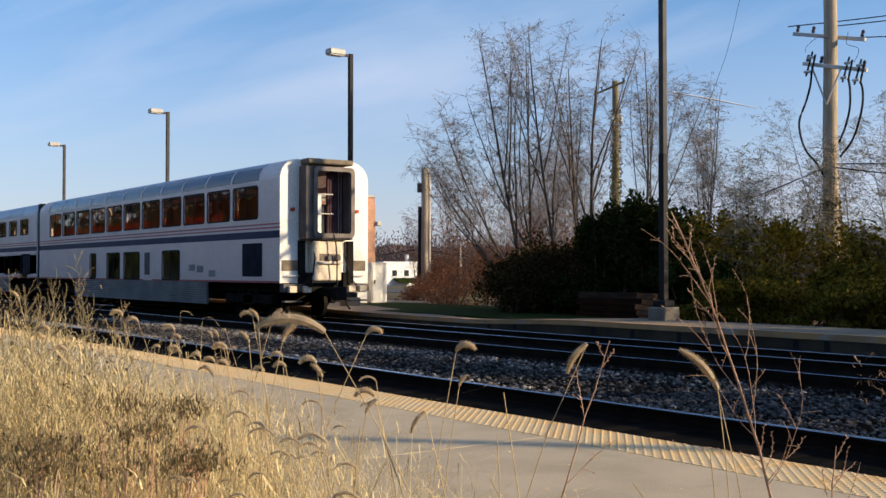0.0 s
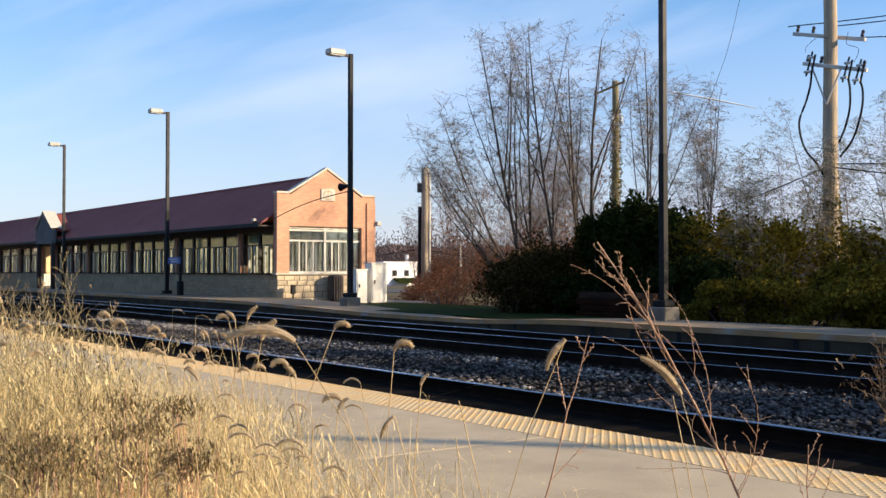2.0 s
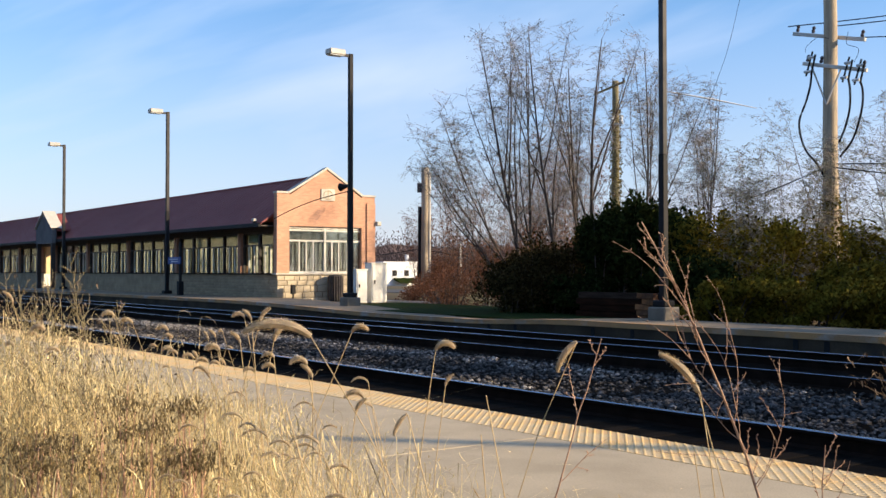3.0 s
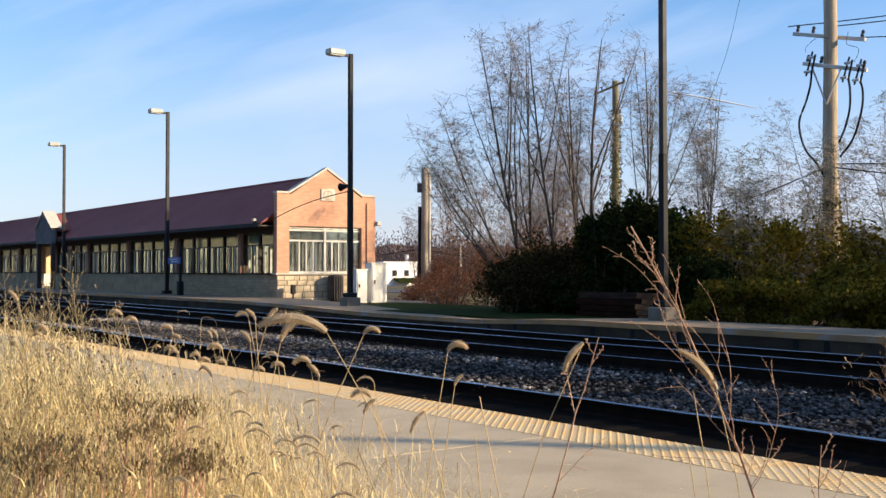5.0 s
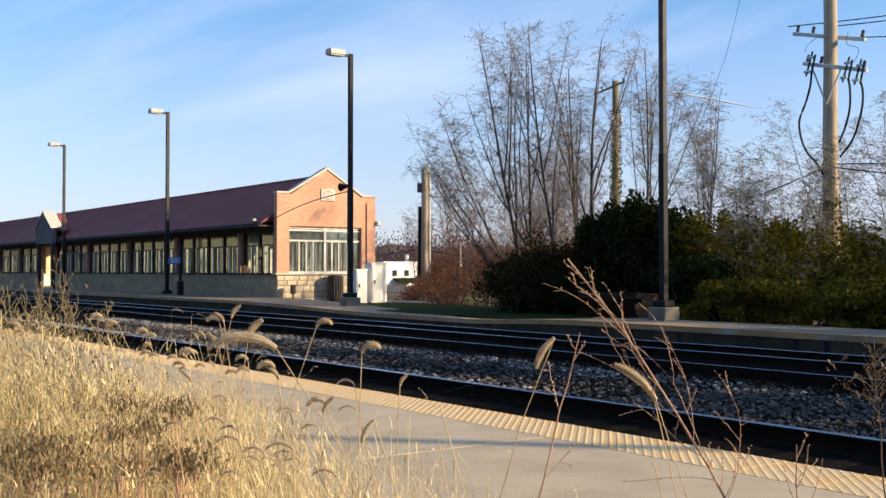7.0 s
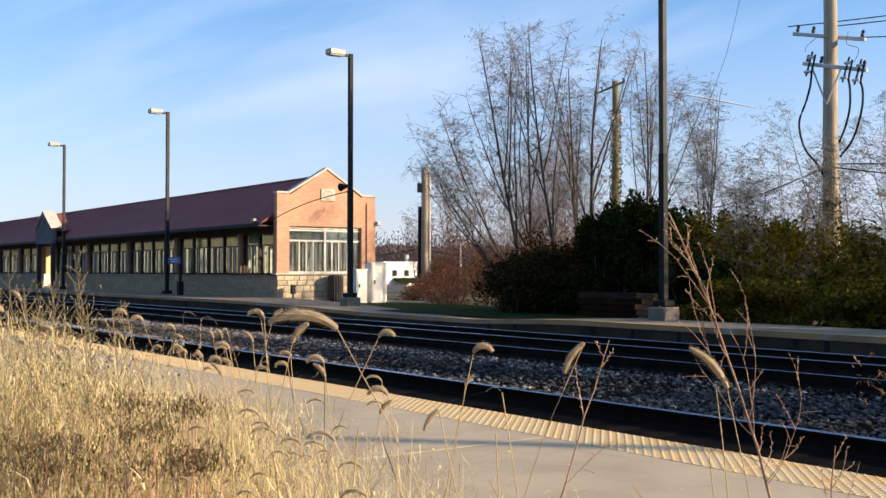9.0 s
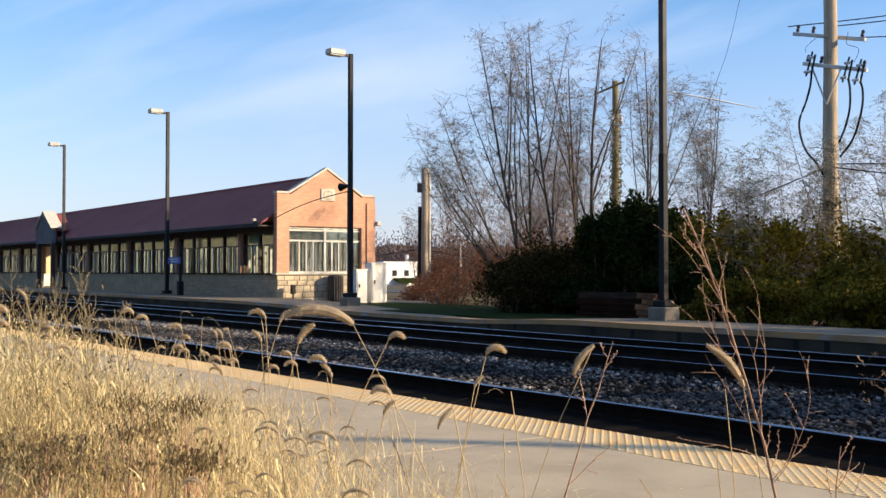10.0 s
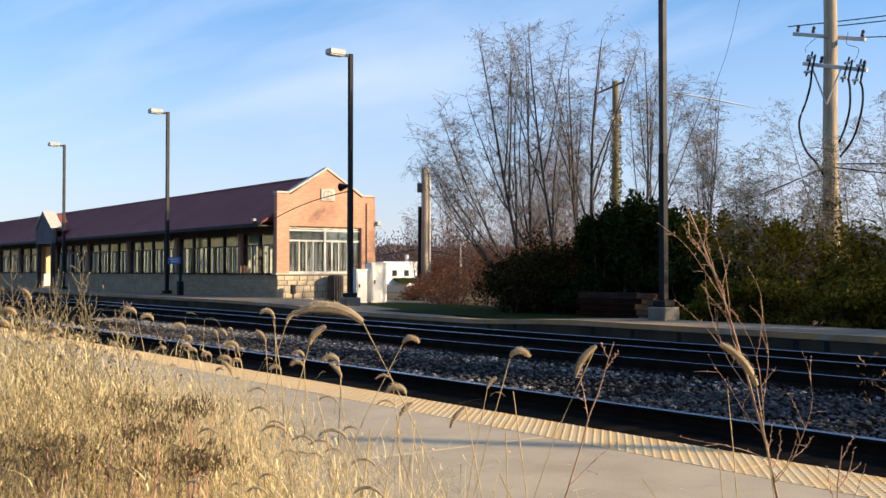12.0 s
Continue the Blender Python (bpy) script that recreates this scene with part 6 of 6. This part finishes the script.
def fox_mesh(variant):
    """Head of bristles round an arched spine that starts at the origin and nods to +x; 0.06 to 0.1 m long."""
    r = random.Random(100 + variant)
    droop = (0.75, 1.25, 2.1, 2.9, 1.0, 2.3, 0.5, 2.0, 0.8)[variant]
    size = (0.1, 0.1, 0.1, 0.1, 0.058, 0.058, 0.042, 0.075, 0.08)[variant]
    pts, n = [], 9
    p, a = Vector((0, 0, 0)), radians((68, 38, 62, 62, 75, 60, 82, 55, -35)[variant])
    for i in range(n + 1):
        pts.append(p.copy())
        p = p + Vector((math.cos(a), 0, math.sin(a))) * (size / n)
        a -= droop / n
    g = Geo()
    slim = 0.55 if variant == 7 else 1.0
    rr = [slim * (0.0028 + 0.0045 * math.sin(math.pi * min(1, (i + 0.8) / n * 0.92))) for i in range(n + 1)]
    g.tube(pts, rr, 6)
    for _ in range(1500):
        i = r.randrange(0, n)
        u = r.random()
        c = pts[i].lerp(pts[i + 1], u)
        d = (pts[i + 1] - pts[i]).normalized()
        o = Vector((r.uniform(-1, 1), r.uniform(-1, 1), r.uniform(-1, 1)))
        o = (o - d * o.dot(d)).normalized()
        full = 0.4 + 0.6 * math.sin(math.pi * min(1, (i + 1.5) / (n + 1.5)))
        tip = c + o * (rr[i] + slim * full * r.uniform(0.001, 0.0085)) + d * full * r.uniform(0.001, 0.006)
        s = o.cross(d) * 0.00028
        b = c + o * rr[i] * 0.8
        g.quad(b - s, b + s, tip)
    return mesh_of("seed_head", g, M_FOX)


FOX_HEADS = [fox_mesh(i) for i in range(9)]
FOXES = []


def make_foxtail(x, y, z, size, az, variant, lean, seed):
    """Stem from the ground to the head's foot at (x, y, z); az: way in which it nods, lean: how far the foot of the head stands off the root."""
    r = random.Random(seed)
    zr = 0.1
    d = Vector((math.cos(radians(az)), math.sin(radians(az)), 0))
    root = Vector((x, y, zr)) - d * lean
    t = thing("foxtail", "dry foxtail grass stem with a nodding bristly seed head", "foxtail grass", "foxtails", m=Matrix.Translation(root))
    h = z - zr
    pts = []
    for i in range(9):
        u = i / 8
        pts.append(d * (lean * (0.35 * u + 0.65 * u ** 3)) + Vector((r.uniform(-1, 1) * 0.003, r.uniform(-1, 1) * 0.003, h * u)))
    pts[-1] = d * lean + Vector((0, 0, h))
    part("stem", Geo().tube(pts, [0.0015 - 0.00008 * i for i in range(9)], 5), M_STEM, t)
    if size < 0.8 and variant < 6:
        size, variant = size * 1.4, 4 if variant < 2 else 5
    hd = new("seed_head", FOX_HEADS[variant])
    hd.parent = t
    hd.matrix_basis = Matrix.Translation(pts[-1]) @ Matrix.Rotation(radians(az), 4, "Z") @ Matrix.Diagonal((size, size, size, 1))
    if r.random() < 0.7:
        g = Geo()
        k = r.randrange(3, 6)
        blade(g, r, pts[k], 0.16, 0.12, r.random() * 6.28, 0.003, 4)
        part("leaf", g, M_STRAW, t)
    FOXES.append(t)
    return t


SIDE = Vector((0.589, 0.808, 0))


def twig(r, p, ang, length, bend, rad, n=9):
    """A thin wavy twig with buds: it starts at ang degrees from the upright and turns by bend over its length."""
    q, a, deep = [Vector(p)], ang, r.uniform(-0.25, 0.25)
    for i in range(n):
        a += bend / n + r.uniform(-7, 7)
        q.append(q[-1] + (SIDE * math.sin(radians(a)) + Vector((0, 0, math.cos(radians(a)))) + SIDE.cross(Vector((0, 0, 1))) * deep).normalized() * (length / n))
    g = Geo()
    g.tube(q, [rad * (1 - 0.07 * i) for i in range(n + 1)], 5)
    s = 1
    for i in range(1, n):
        # alternate buds
        if r.random() < 0.75:
            s = -s
            d = (q[i + 1] - q[i]).normalized()
            o = (d * 0.8 + (SIDE * s + Vector((r.uniform(-0.5, 0.5), r.uniform(-0.5, 0.5), 0.1))) * 0.6).normalized()
            b = q[i].lerp(q[i + 1], r.random())
            w = r.uniform(0.004, 0.009)
            g.tube([b, b + o * w * 0.5, b + o * w], [rad * 0.7, rad * 1.1, rad * 0.3], 4)
    return g, q, a


def twig_plant(label, root, top, seed, rad, material, twigs, bow=0.0, joint=0, thin=0.3, leaves=0, first=0.68):
    """A dead weed: main stem, and side twigs given as (height, angle, length, bend) with their own forks as (share, angle, length, bend); joint: the stem's point from which its upper part bends on its own."""
    r = random.Random(seed)
    t = thing("dead_weed", label, "weed", m=Matrix.Translation(root))
    v = Vector(top) - Vector(root)
    n = 22
    pts, radii = [], []
    for i in range(n + 1):
        u = i / n
        pts.append(v * u + SIDE * (bow * max(0, math.sin(math.pi * (u - 0.45) / 0.55)) + r.uniform(-1, 1) * 0.003))
        radii.append(rad * (1 - 0.72 * i / n))
    host, base = t, Vector((0, 0, 0))
    if joint:
        base = pts[joint]
        part("lower_stem", Geo().tube(pts[:joint + 1], radii[:joint + 1], 6), material, t)
        host = part("upper_stem", Geo().tube([p - base for p in pts[joint:]], radii[joint:], 6), material, t)
        host.matrix_basis = Matrix.Translation(base)
    else:
        part("main_stem", Geo().tube(pts, radii, 6), material, t)
    for u, ang, ln, bend, *forks in twigs:
        k = min(n - 1, int(u * n))
        p = pts[k].lerp(pts[k + 1], u * n - k) - base
        g, q, a = twig(r, p, ang, ln, bend, max(0.001, rad * thin))
        tw = part("side_twig", g, material, host)
        for fu, fa, fl, fb in forks:
            g2, q2, _ = twig(r, q[int(fu * 9)], fa, fl, fb, max(0.0009, rad * thin * 0.85))
            part("twiglet", g2, material, host if joint else tw)
        for m in (3, 5, 7):
            if ln > 0.11 and r.random() < 0.6:
                g2, q2, _ = twig(r, q[m], ang + r.choice((-1, 1)) * r.uniform(30, 55), min(0.06, ln * r.uniform(0.1, 0.25)), r.uniform(-30, 30), max(0.0008, rad * thin * 0.6), 4)
                part("twiglet", g2, material, host if joint else tw)
    if leaves:
        g = Geo()
        for _ in range(leaves):
            u = r.uniform(first, 1.0)
            k = min(n - 1, int(u * n))
            p = pts[k] + SIDE * r.gauss(0, 0.06) + Vector((r.gauss(0, 0.03), r.gauss(0, 0.03), r.gauss(0, 0.03)))
            for _ in range(5):
                blade(g, r, p + Vector((r.gauss(0, 0.006), r.gauss(0, 0.006), r.gauss(0, 0.006))), r.uniform(-0.015, 0.012), r.uniform(0.004, 0.014), r.random() * 6.283, r.uniform(0.001, 0.003), 2)
        tagged(part("withered_leaves", g, M_HUSK, host), kind="stuff")
    return host if joint else t


def bushy(seed, count, first, length, spread=45):
    """Alternating side twigs for a seedy weed."""
    r = random.Random(seed)
    return [(first + (0.98 - first) * (k + r.random() * 0.6) / count, (1 if k % 2 else -1) * r.uniform(0.4, 1.0) * spread, length * r.uniform(0.5, 1.1) * (1.1 - 0.5 * k / count), (-1 if k % 2 else 1) * r.uniform(0, 30)) for k in range(count)]


def make_stalk(root, top, seed):
    """A broken-off straight pale straw."""
    r = random.Random(seed)
    t = thing("grass_stalk", "straight pale broken straw stalk", "grass", "straw stalks", m=Matrix.Translation(root))
    v = Vector(top) - Vector(root)
    pts = [v * (i / 8) + Vector((r.uniform(-1, 1), r.uniform(-1, 1), 0)) * 0.004 for i in range(9)]
    part("stem", Geo().tube(pts, [0.0018 - 0.00008 * i for i in range(9)], 5), M_STEM, t)
    g = Geo()
    blade(g, r, pts[5], 0.05, 0.06, r.random() * 6.28, 0.002, 4)
    part("leaf", g, M_STRAW, t)
    return t


def make_withered_plant(x, y, z, rad, seed):
    """A dark brown dried herb: a few stems with a ragged head of curled leaves and seed husks."""
    r = random.Random(seed)
    t = thing("withered_plant", "dark brown withered herb with ragged curled leaves", "weed", "withered herbs", "stuff", m=pose(x, y, 0.1))
    g, st = Geo(), Geo()
    for k in range(7):
        d = Vector((r.uniform(-1, 1), r.uniform(-1, 1), 0)) * rad * 0.8
        st.tube([(0, 0, 0), tuple(d * 0.3 + Vector((0, 0, z * 0.5))), tuple(d + Vector((0, 0, z - 0.1 + r.uniform(-0.05, 0.05))))], [0.003, 0.0025, 0.0015], 4)
        for _ in range(60):
            v = Vector((r.gauss(0, 1), r.gauss(0, 1), r.gauss(0, 0.5)))
            p = d * r.uniform(0.7, 1.3) + Vector((0, 0, z - 0.1)) + v * rad * 0.33
            blade(g, r, p, r.uniform(-0.02, 0.02), r.uniform(0.004, 0.018), r.random() * 6.283, r.uniform(0.0006, 0.0022), 2)
    part("stalk", st, M_WEED, t)
    part("withered_head", g, M_STRAWDK, t)
    GRASS.append(t)


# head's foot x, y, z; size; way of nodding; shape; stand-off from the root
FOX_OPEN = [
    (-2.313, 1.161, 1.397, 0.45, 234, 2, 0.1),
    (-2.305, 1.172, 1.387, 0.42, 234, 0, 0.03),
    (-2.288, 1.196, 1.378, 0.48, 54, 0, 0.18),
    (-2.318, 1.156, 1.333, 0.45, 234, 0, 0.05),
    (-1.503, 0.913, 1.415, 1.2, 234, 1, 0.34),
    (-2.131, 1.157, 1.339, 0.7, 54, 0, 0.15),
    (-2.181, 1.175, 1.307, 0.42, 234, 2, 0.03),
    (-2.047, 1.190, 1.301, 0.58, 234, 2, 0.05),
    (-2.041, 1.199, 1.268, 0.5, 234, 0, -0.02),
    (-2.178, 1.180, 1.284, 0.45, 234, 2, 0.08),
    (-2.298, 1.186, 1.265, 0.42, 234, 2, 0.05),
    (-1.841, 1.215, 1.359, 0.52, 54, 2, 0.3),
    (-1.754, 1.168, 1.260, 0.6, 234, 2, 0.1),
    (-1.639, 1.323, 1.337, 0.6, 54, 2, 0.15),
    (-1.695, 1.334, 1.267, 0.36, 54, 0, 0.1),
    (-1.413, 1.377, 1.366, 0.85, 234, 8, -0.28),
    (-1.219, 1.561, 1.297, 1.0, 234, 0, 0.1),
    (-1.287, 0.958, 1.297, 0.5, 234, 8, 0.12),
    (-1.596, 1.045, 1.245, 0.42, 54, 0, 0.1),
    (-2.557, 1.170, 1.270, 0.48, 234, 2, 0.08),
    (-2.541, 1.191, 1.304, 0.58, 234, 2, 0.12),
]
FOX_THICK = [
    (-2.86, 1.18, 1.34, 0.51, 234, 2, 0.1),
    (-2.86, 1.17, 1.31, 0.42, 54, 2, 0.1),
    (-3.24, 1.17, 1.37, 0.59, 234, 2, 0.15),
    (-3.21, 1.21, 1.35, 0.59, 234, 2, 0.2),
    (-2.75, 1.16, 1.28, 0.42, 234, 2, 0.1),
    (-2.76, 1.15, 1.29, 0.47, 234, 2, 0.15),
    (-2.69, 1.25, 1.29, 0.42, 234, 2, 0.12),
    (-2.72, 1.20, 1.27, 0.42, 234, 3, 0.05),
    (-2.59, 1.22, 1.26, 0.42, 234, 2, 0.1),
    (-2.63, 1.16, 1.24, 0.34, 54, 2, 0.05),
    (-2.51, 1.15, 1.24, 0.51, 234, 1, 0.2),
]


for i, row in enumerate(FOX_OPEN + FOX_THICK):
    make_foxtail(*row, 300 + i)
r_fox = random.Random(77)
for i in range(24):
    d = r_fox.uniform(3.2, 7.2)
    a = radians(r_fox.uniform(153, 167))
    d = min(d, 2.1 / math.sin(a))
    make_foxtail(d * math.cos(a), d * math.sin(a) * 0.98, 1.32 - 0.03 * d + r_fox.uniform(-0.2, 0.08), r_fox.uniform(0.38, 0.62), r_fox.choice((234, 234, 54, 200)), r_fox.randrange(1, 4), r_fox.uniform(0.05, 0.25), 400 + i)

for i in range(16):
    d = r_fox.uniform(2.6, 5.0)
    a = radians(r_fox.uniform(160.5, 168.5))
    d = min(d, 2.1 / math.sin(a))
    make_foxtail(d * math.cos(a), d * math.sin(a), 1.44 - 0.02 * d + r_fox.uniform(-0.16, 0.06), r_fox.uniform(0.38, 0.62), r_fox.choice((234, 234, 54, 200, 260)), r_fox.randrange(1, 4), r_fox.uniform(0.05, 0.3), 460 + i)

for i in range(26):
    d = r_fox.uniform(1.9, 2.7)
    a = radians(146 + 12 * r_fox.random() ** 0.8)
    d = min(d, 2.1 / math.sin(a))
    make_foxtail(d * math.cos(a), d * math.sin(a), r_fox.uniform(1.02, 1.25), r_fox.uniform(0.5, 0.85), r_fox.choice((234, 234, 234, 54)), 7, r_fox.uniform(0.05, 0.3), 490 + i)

HERBS = [(-2.77, 0.97, 1.15, 0.1), (-2.61, 1.11, 1.15, 0.09), (-2.41, 0.96, 1.07, 0.1), (-2.35, 1.04, 1.05, 0.08), (-2.56, 0.76, 1.09, 0.12), (-2.72, 0.70, 1.08, 0.12), (-2.49, 0.68, 1.06, 0.12), (-2.40, 0.80, 1.06, 0.12), (-2.54, 0.95, 1.11, 0.08)]
r_gr = random.Random(31)
for i in range(10):
    d = r_gr.uniform(3.2, 5.5)
    a = radians(r_gr.uniform(163.5, 169.5))
    d = min(d, 2.1 / math.sin(a))
    make_grass_clump(d * math.cos(a), d * math.sin(a), 0.4, 130, 0.5, 1.36 - 0.02 * d, 590 + i, 0, 7.0)
for i in range(7):
    d = 3.4 + 0.25 * i
    a = radians((164.6, 166.2, 165.3, 166.8, 164.9, 165.9, 166.5)[i])
    make_grass_clump(d * math.cos(a), d * math.sin(a), 0.24, 70, 0.6, 1.34 + 0.02 * (i % 3), 750 + i, 0, 9.0)
for i in range(36):
    d = r_gr.uniform(2.6, 8.0)
    a = radians(155 + 15 * r_gr.random() ** 0.8)
    d = min(d, 2.1 / math.sin(a))
    tall = (1.24 - 0.042 * d) * r_gr.uniform(0.88, 1.04) * min(1.0, 1 - 0.022 * (160.5 - math.degrees(a)))
    make_grass_clump(d * math.cos(a), d * math.sin(a), 0.5, 130, tall * 0.3, tall, 500 + i, 500 if i % 4 == 0 else 0, 15.0)
for i in range(34):
    d = r_gr.uniform(2.9, 4.6)
    a = radians(r_gr.uniform(144.5, 157))
    d = min(d, 2.1 / math.sin(a))
    make_grass_clump(d * math.cos(a), d * math.sin(a), 0.45, 46, 0.3, 0.93 - 0.012 * (156 - math.degrees(a)), 560 + i, 0, 2.2)
for i in range(6):
    a = radians(r_gr.uniform(122, 143))
    make_grass_clump(2.3 * math.cos(a), 2.3 * math.sin(a), 0.35, 14, 0.5, 1.0, 600 + i, 0, 0.5)
for i, (x, y, z, rad) in enumerate(HERBS):
    make_withered_plant(x, y, z, rad, 640 + i)

MAIN_TWIGS = [
    (0.655, 10, 0.345, -34, (0.62, 12, 0.225, -48)), (0.68, 19, 0.285, -22), (0.655, -47, 0.23, 26), (0.72, -46, 0.22, 46, (0.6, -36, 0.165, -8), (0.75, -30, 0.18, 24)),
    (0.80, -22, 0.15, -24), (0.855, -30, 0.25, -8), (0.85, -4, 0.17, -4), (0.88, -20, 0.165, 6), (0.58, 40, 0.35, -78, (0.45, -20, 0.09, 10), (0.3, 64, 0.07, -20)),
    (0.60, 32, 0.1, -24), (0.615, -68, 0.22, -16), (0.585, 42, 0.13, -10), (0.595, -28, 0.08, 20), (0.63, 20, 0.07, 0), (0.92, -45, 0.08, 25), (0.94, 8, 0.06, -10), (0.9, -34, 0.14, 4), (0.825, -14, 0.2, -8), (0.775, -40, 0.17, 24), (0.87, 6, 0.1, -14), (0.96, -28, 0.07, 10)]
WEEDS = [
    (twig_plant("tall reddish dead weed with thin knobbly upswept twigs", (-1.45, 2.31, 0.1), (-1.686, 1.944, 1.654), 9, 0.0056, M_WEED, MAIN_TWIGS, 0.03, 7, 0.2), 15.4),
    (twig_plant("thin grey forked dead weed stem", (-1.95, 1.45, 0.1), (-1.714, 1.729, 1.343), 15, 0.0042, M_WEED, [(0.74, 52, 0.15, 0), (0.86, -12, 0.12, 15), (0.95, 40, 0.05, -10), (0.97, -30, 0.04, 0)], -0.01), 3.5),
    (twig_plant("short branching dead weed with curved twigs", (-1.511, 2.134, 0.1), (-1.446, 2.191, 1.099), 16, 0.0042, M_WEED, [(0.82, 52, 0.16, -30), (0.97, 50, 0.06, 0), (0.9, 40, 0.11, -10), (0.86, -35, 0.1, 20), (0.92, 70, 0.07, -15)], 0.0), 6.0),
    (twig_plant("brown seedy dead weed with many small twigs", (-1.379, 2.366, 0.1), (-1.385, 2.351, 1.343), 18, 0.004, M_HUSK, bushy(4, 24, 0.86, 0.085, 60), 0.0, leaves=30, first=0.88), 3.4),
    (twig_plant("slender olive-brown weed stalk above the grass", (-3.41, 1.13, 0.1), (-3.43, 1.06, 1.56), 21, 0.0024, M_WEEDOLIVE, bushy(5, 26, 0.6, 0.12), 0.02), 3.0),
    (twig_plant("bushy olive-brown weed above the grass", (-3.1, 0.87, 0.1), (-3.11, 0.82, 1.46), 22, 0.0024, M_WEEDOLIVE, bushy(6, 28, 0.6, 0.15), 0.02), 3.0),
    (twig_plant("bushy olive-brown weed above the grass", (-4.1, 1.2, 0.1), (-4.09, 1.18, 1.44), 23, 0.0024, M_WEEDOLIVE, bushy(7, 28, 0.55, 0.16), 0.02), 3.0),
    *[(twig_plant("bushy olive-brown dead weed above the grass", (x, y, 0.1), (x + 0.02, y - 0.03, z), 30 + k, 0.003, M_WEEDOLIVE, bushy(30 + k, 22, 0.6, 0.12), 0.02, leaves=26), 2.5) for k, (x, y, z) in enumerate(
        ((-3.78, 0.93, 1.47), (-4.07, 1.04, 1.51), (-3.52, 0.95, 1.46), (-3.80, 1.07, 1.42), (-4.08, 1.19, 1.48), (-3.65, 1.11, 1.44), (-3.82, 1.21, 1.50), (-3.30, 1.08, 1.40), (-3.16, 1.11, 1.39), (-3.34, 1.20, 1.41)))],
]
STALKS = [make_stalk(a, b, 700 + i) for i, (a, b) in enumerate((
    ((-1.47, 1.94, 0.1), (-1.5, 1.857, 1.248)), ((-1.45, 1.97, 0.1), (-1.518, 1.837, 1.12)), ((-1.71, 1.61, 0.1), (-1.776, 1.478, 1.243)), ((-1.79, 1.495, 0.1), (-1.783, 1.471, 1.151)),
    ((-1.35, 1.77, 0.1), (-1.639, 1.331, 1.103)), ((-1.17, 2.18, 0.1), (-1.543, 1.633, 1.076)), ((-1.61, 1.23, 0.1), (-1.759, 0.991, 1.269)), ((-2.07, 1.11, 0.1), (-2.090, 1.049, 1.191)), ((-2.21, 1.09, 0.1), (-2.215, 1.049, 1.165)), ((-1.49, 1.40, 0.1), (-1.674, 1.110, 1.194)), ((-1.89, 1.03, 0.1), (-1.787, 1.125, 1.190))))]

# dry scraps blown over the platform
r_sc = random.Random(91)
g = Geo()
for _ in range(90):
    p = Vector((r_sc.uniform(-14, -1.5), r_sc.uniform(2.2, 5.4), NEAR_TOP + 0.004))
    blade(g, r_sc, p, r_sc.uniform(0.002, 0.02), r_sc.uniform(0.02, 0.14), r_sc.random() * 6.283, r_sc.uniform(0.001, 0.006), 3)
tagged(part("leaf_litter", g, M_STRAW), "scattered dry straw and leaf scraps on the platform", "litter", kind="stuff")


# ---- movement ----
GUST = [(0, -0.13), (0.4, -0.43), (0.8, -0.6), (1.2, -0.75), (1.6, -0.75), (2.0, -0.74), (2.4, -0.53), (2.8, -0.39), (3.2, -0.36), (4.0, -0.35), (4.8, -0.39), (5.1, -0.57), (5.3, -0.96), (5.5, -1.15), (5.7, -1.04), (5.9, -0.98), (6.2, -0.98), (6.6, -1.11),
        (7.0, -1.0), (7.2, -0.98), (7.6, -0.8), (8.2, -0.42), (8.8, -0.18), (9.0, -0.15), (9.5, -0.11), (10.0, -0.03), (10.5, 0), (11.2, 0), (12, 0)]
BREEZE = [(0, -0.3), (0.4, -0.26), (0.8, -0.35), (1.2, -0.57), (1.6, -0.8), (2.0, -0.74), (2.4, -0.76), (2.8, -0.6), (3.2, -0.4), (4.0, -0.33), (4.8, -0.31), (5.1, -0.42), (5.3, -0.8), (5.5, -1.0), (5.7, -0.95), (6.0, -0.91), (6.4, -0.93), (6.8, -1.0), (7.2, -0.98),
          (7.6, -0.8), (8.2, -0.42), (8.8, -0.25), (9.0, -0.19), (9.5, -0.14), (10.0, -0.06), (10.5, 0), (11.2, 0.05), (12, 0.1)]
SWING = Vector((-0.808, 0.589, 0))


def sway(ob, degrees, rows, jitter=0.0, seed=0):
    """Lean the thing about its root, across the wind's axis."""
    r = random.Random(seed)
    at = ob.matrix_basis.copy()
    root = at.translation.copy()
    out = []
    for t, w in rows:
        a = degrees * w + jitter * math.sin(t * 2.3 + seed) + jitter * 0.6 * r.uniform(-1, 1)
        out.append((t, Matrix.Translation(root) @ Matrix.Rotation(radians(a), 4, SWING) @ Matrix.Translation(-root) @ at))
    walk(ob, out)


def motions():
    for car, offset in ((lounge_car, 0.0), (coach_car, -25.95)):
        walk(car, [(t, pose(X_REAR + offset - SPEED * t - 1.4 * min(t, 2.0) ** 2 - 5.6 * max(0.0, t - 2.0), TY, 0)) for t in (0, 0.25, 0.5, 0.75, 1.0, 1.25, 1.5, 2, 3, 4, 6, 8, 10, 12)])
    for w, swing in WEEDS:
        sway(w, swing, GUST)
        if w.parent:
            sway(w.parent, 0.5, GUST)
    for w in STALKS:
        sway(w, 8.0, GUST)
    swings = (5, 5, 5.4, 5, 5.9, 5.6, 5.5, 6, 6, 5.5, 5, 7.5, 7, 12.0, 8, 3.4, 8.1, 6, 6, 5, 5)
    for i, f in enumerate(FOXES):
        sway(f, swings[i] if i < len(swings) else 4.5, BREEZE, 0.25, i)
    for i, f in enumerate(GRASS):
        sway(f, 1.6, BREEZE, 0.25, i)


motions()
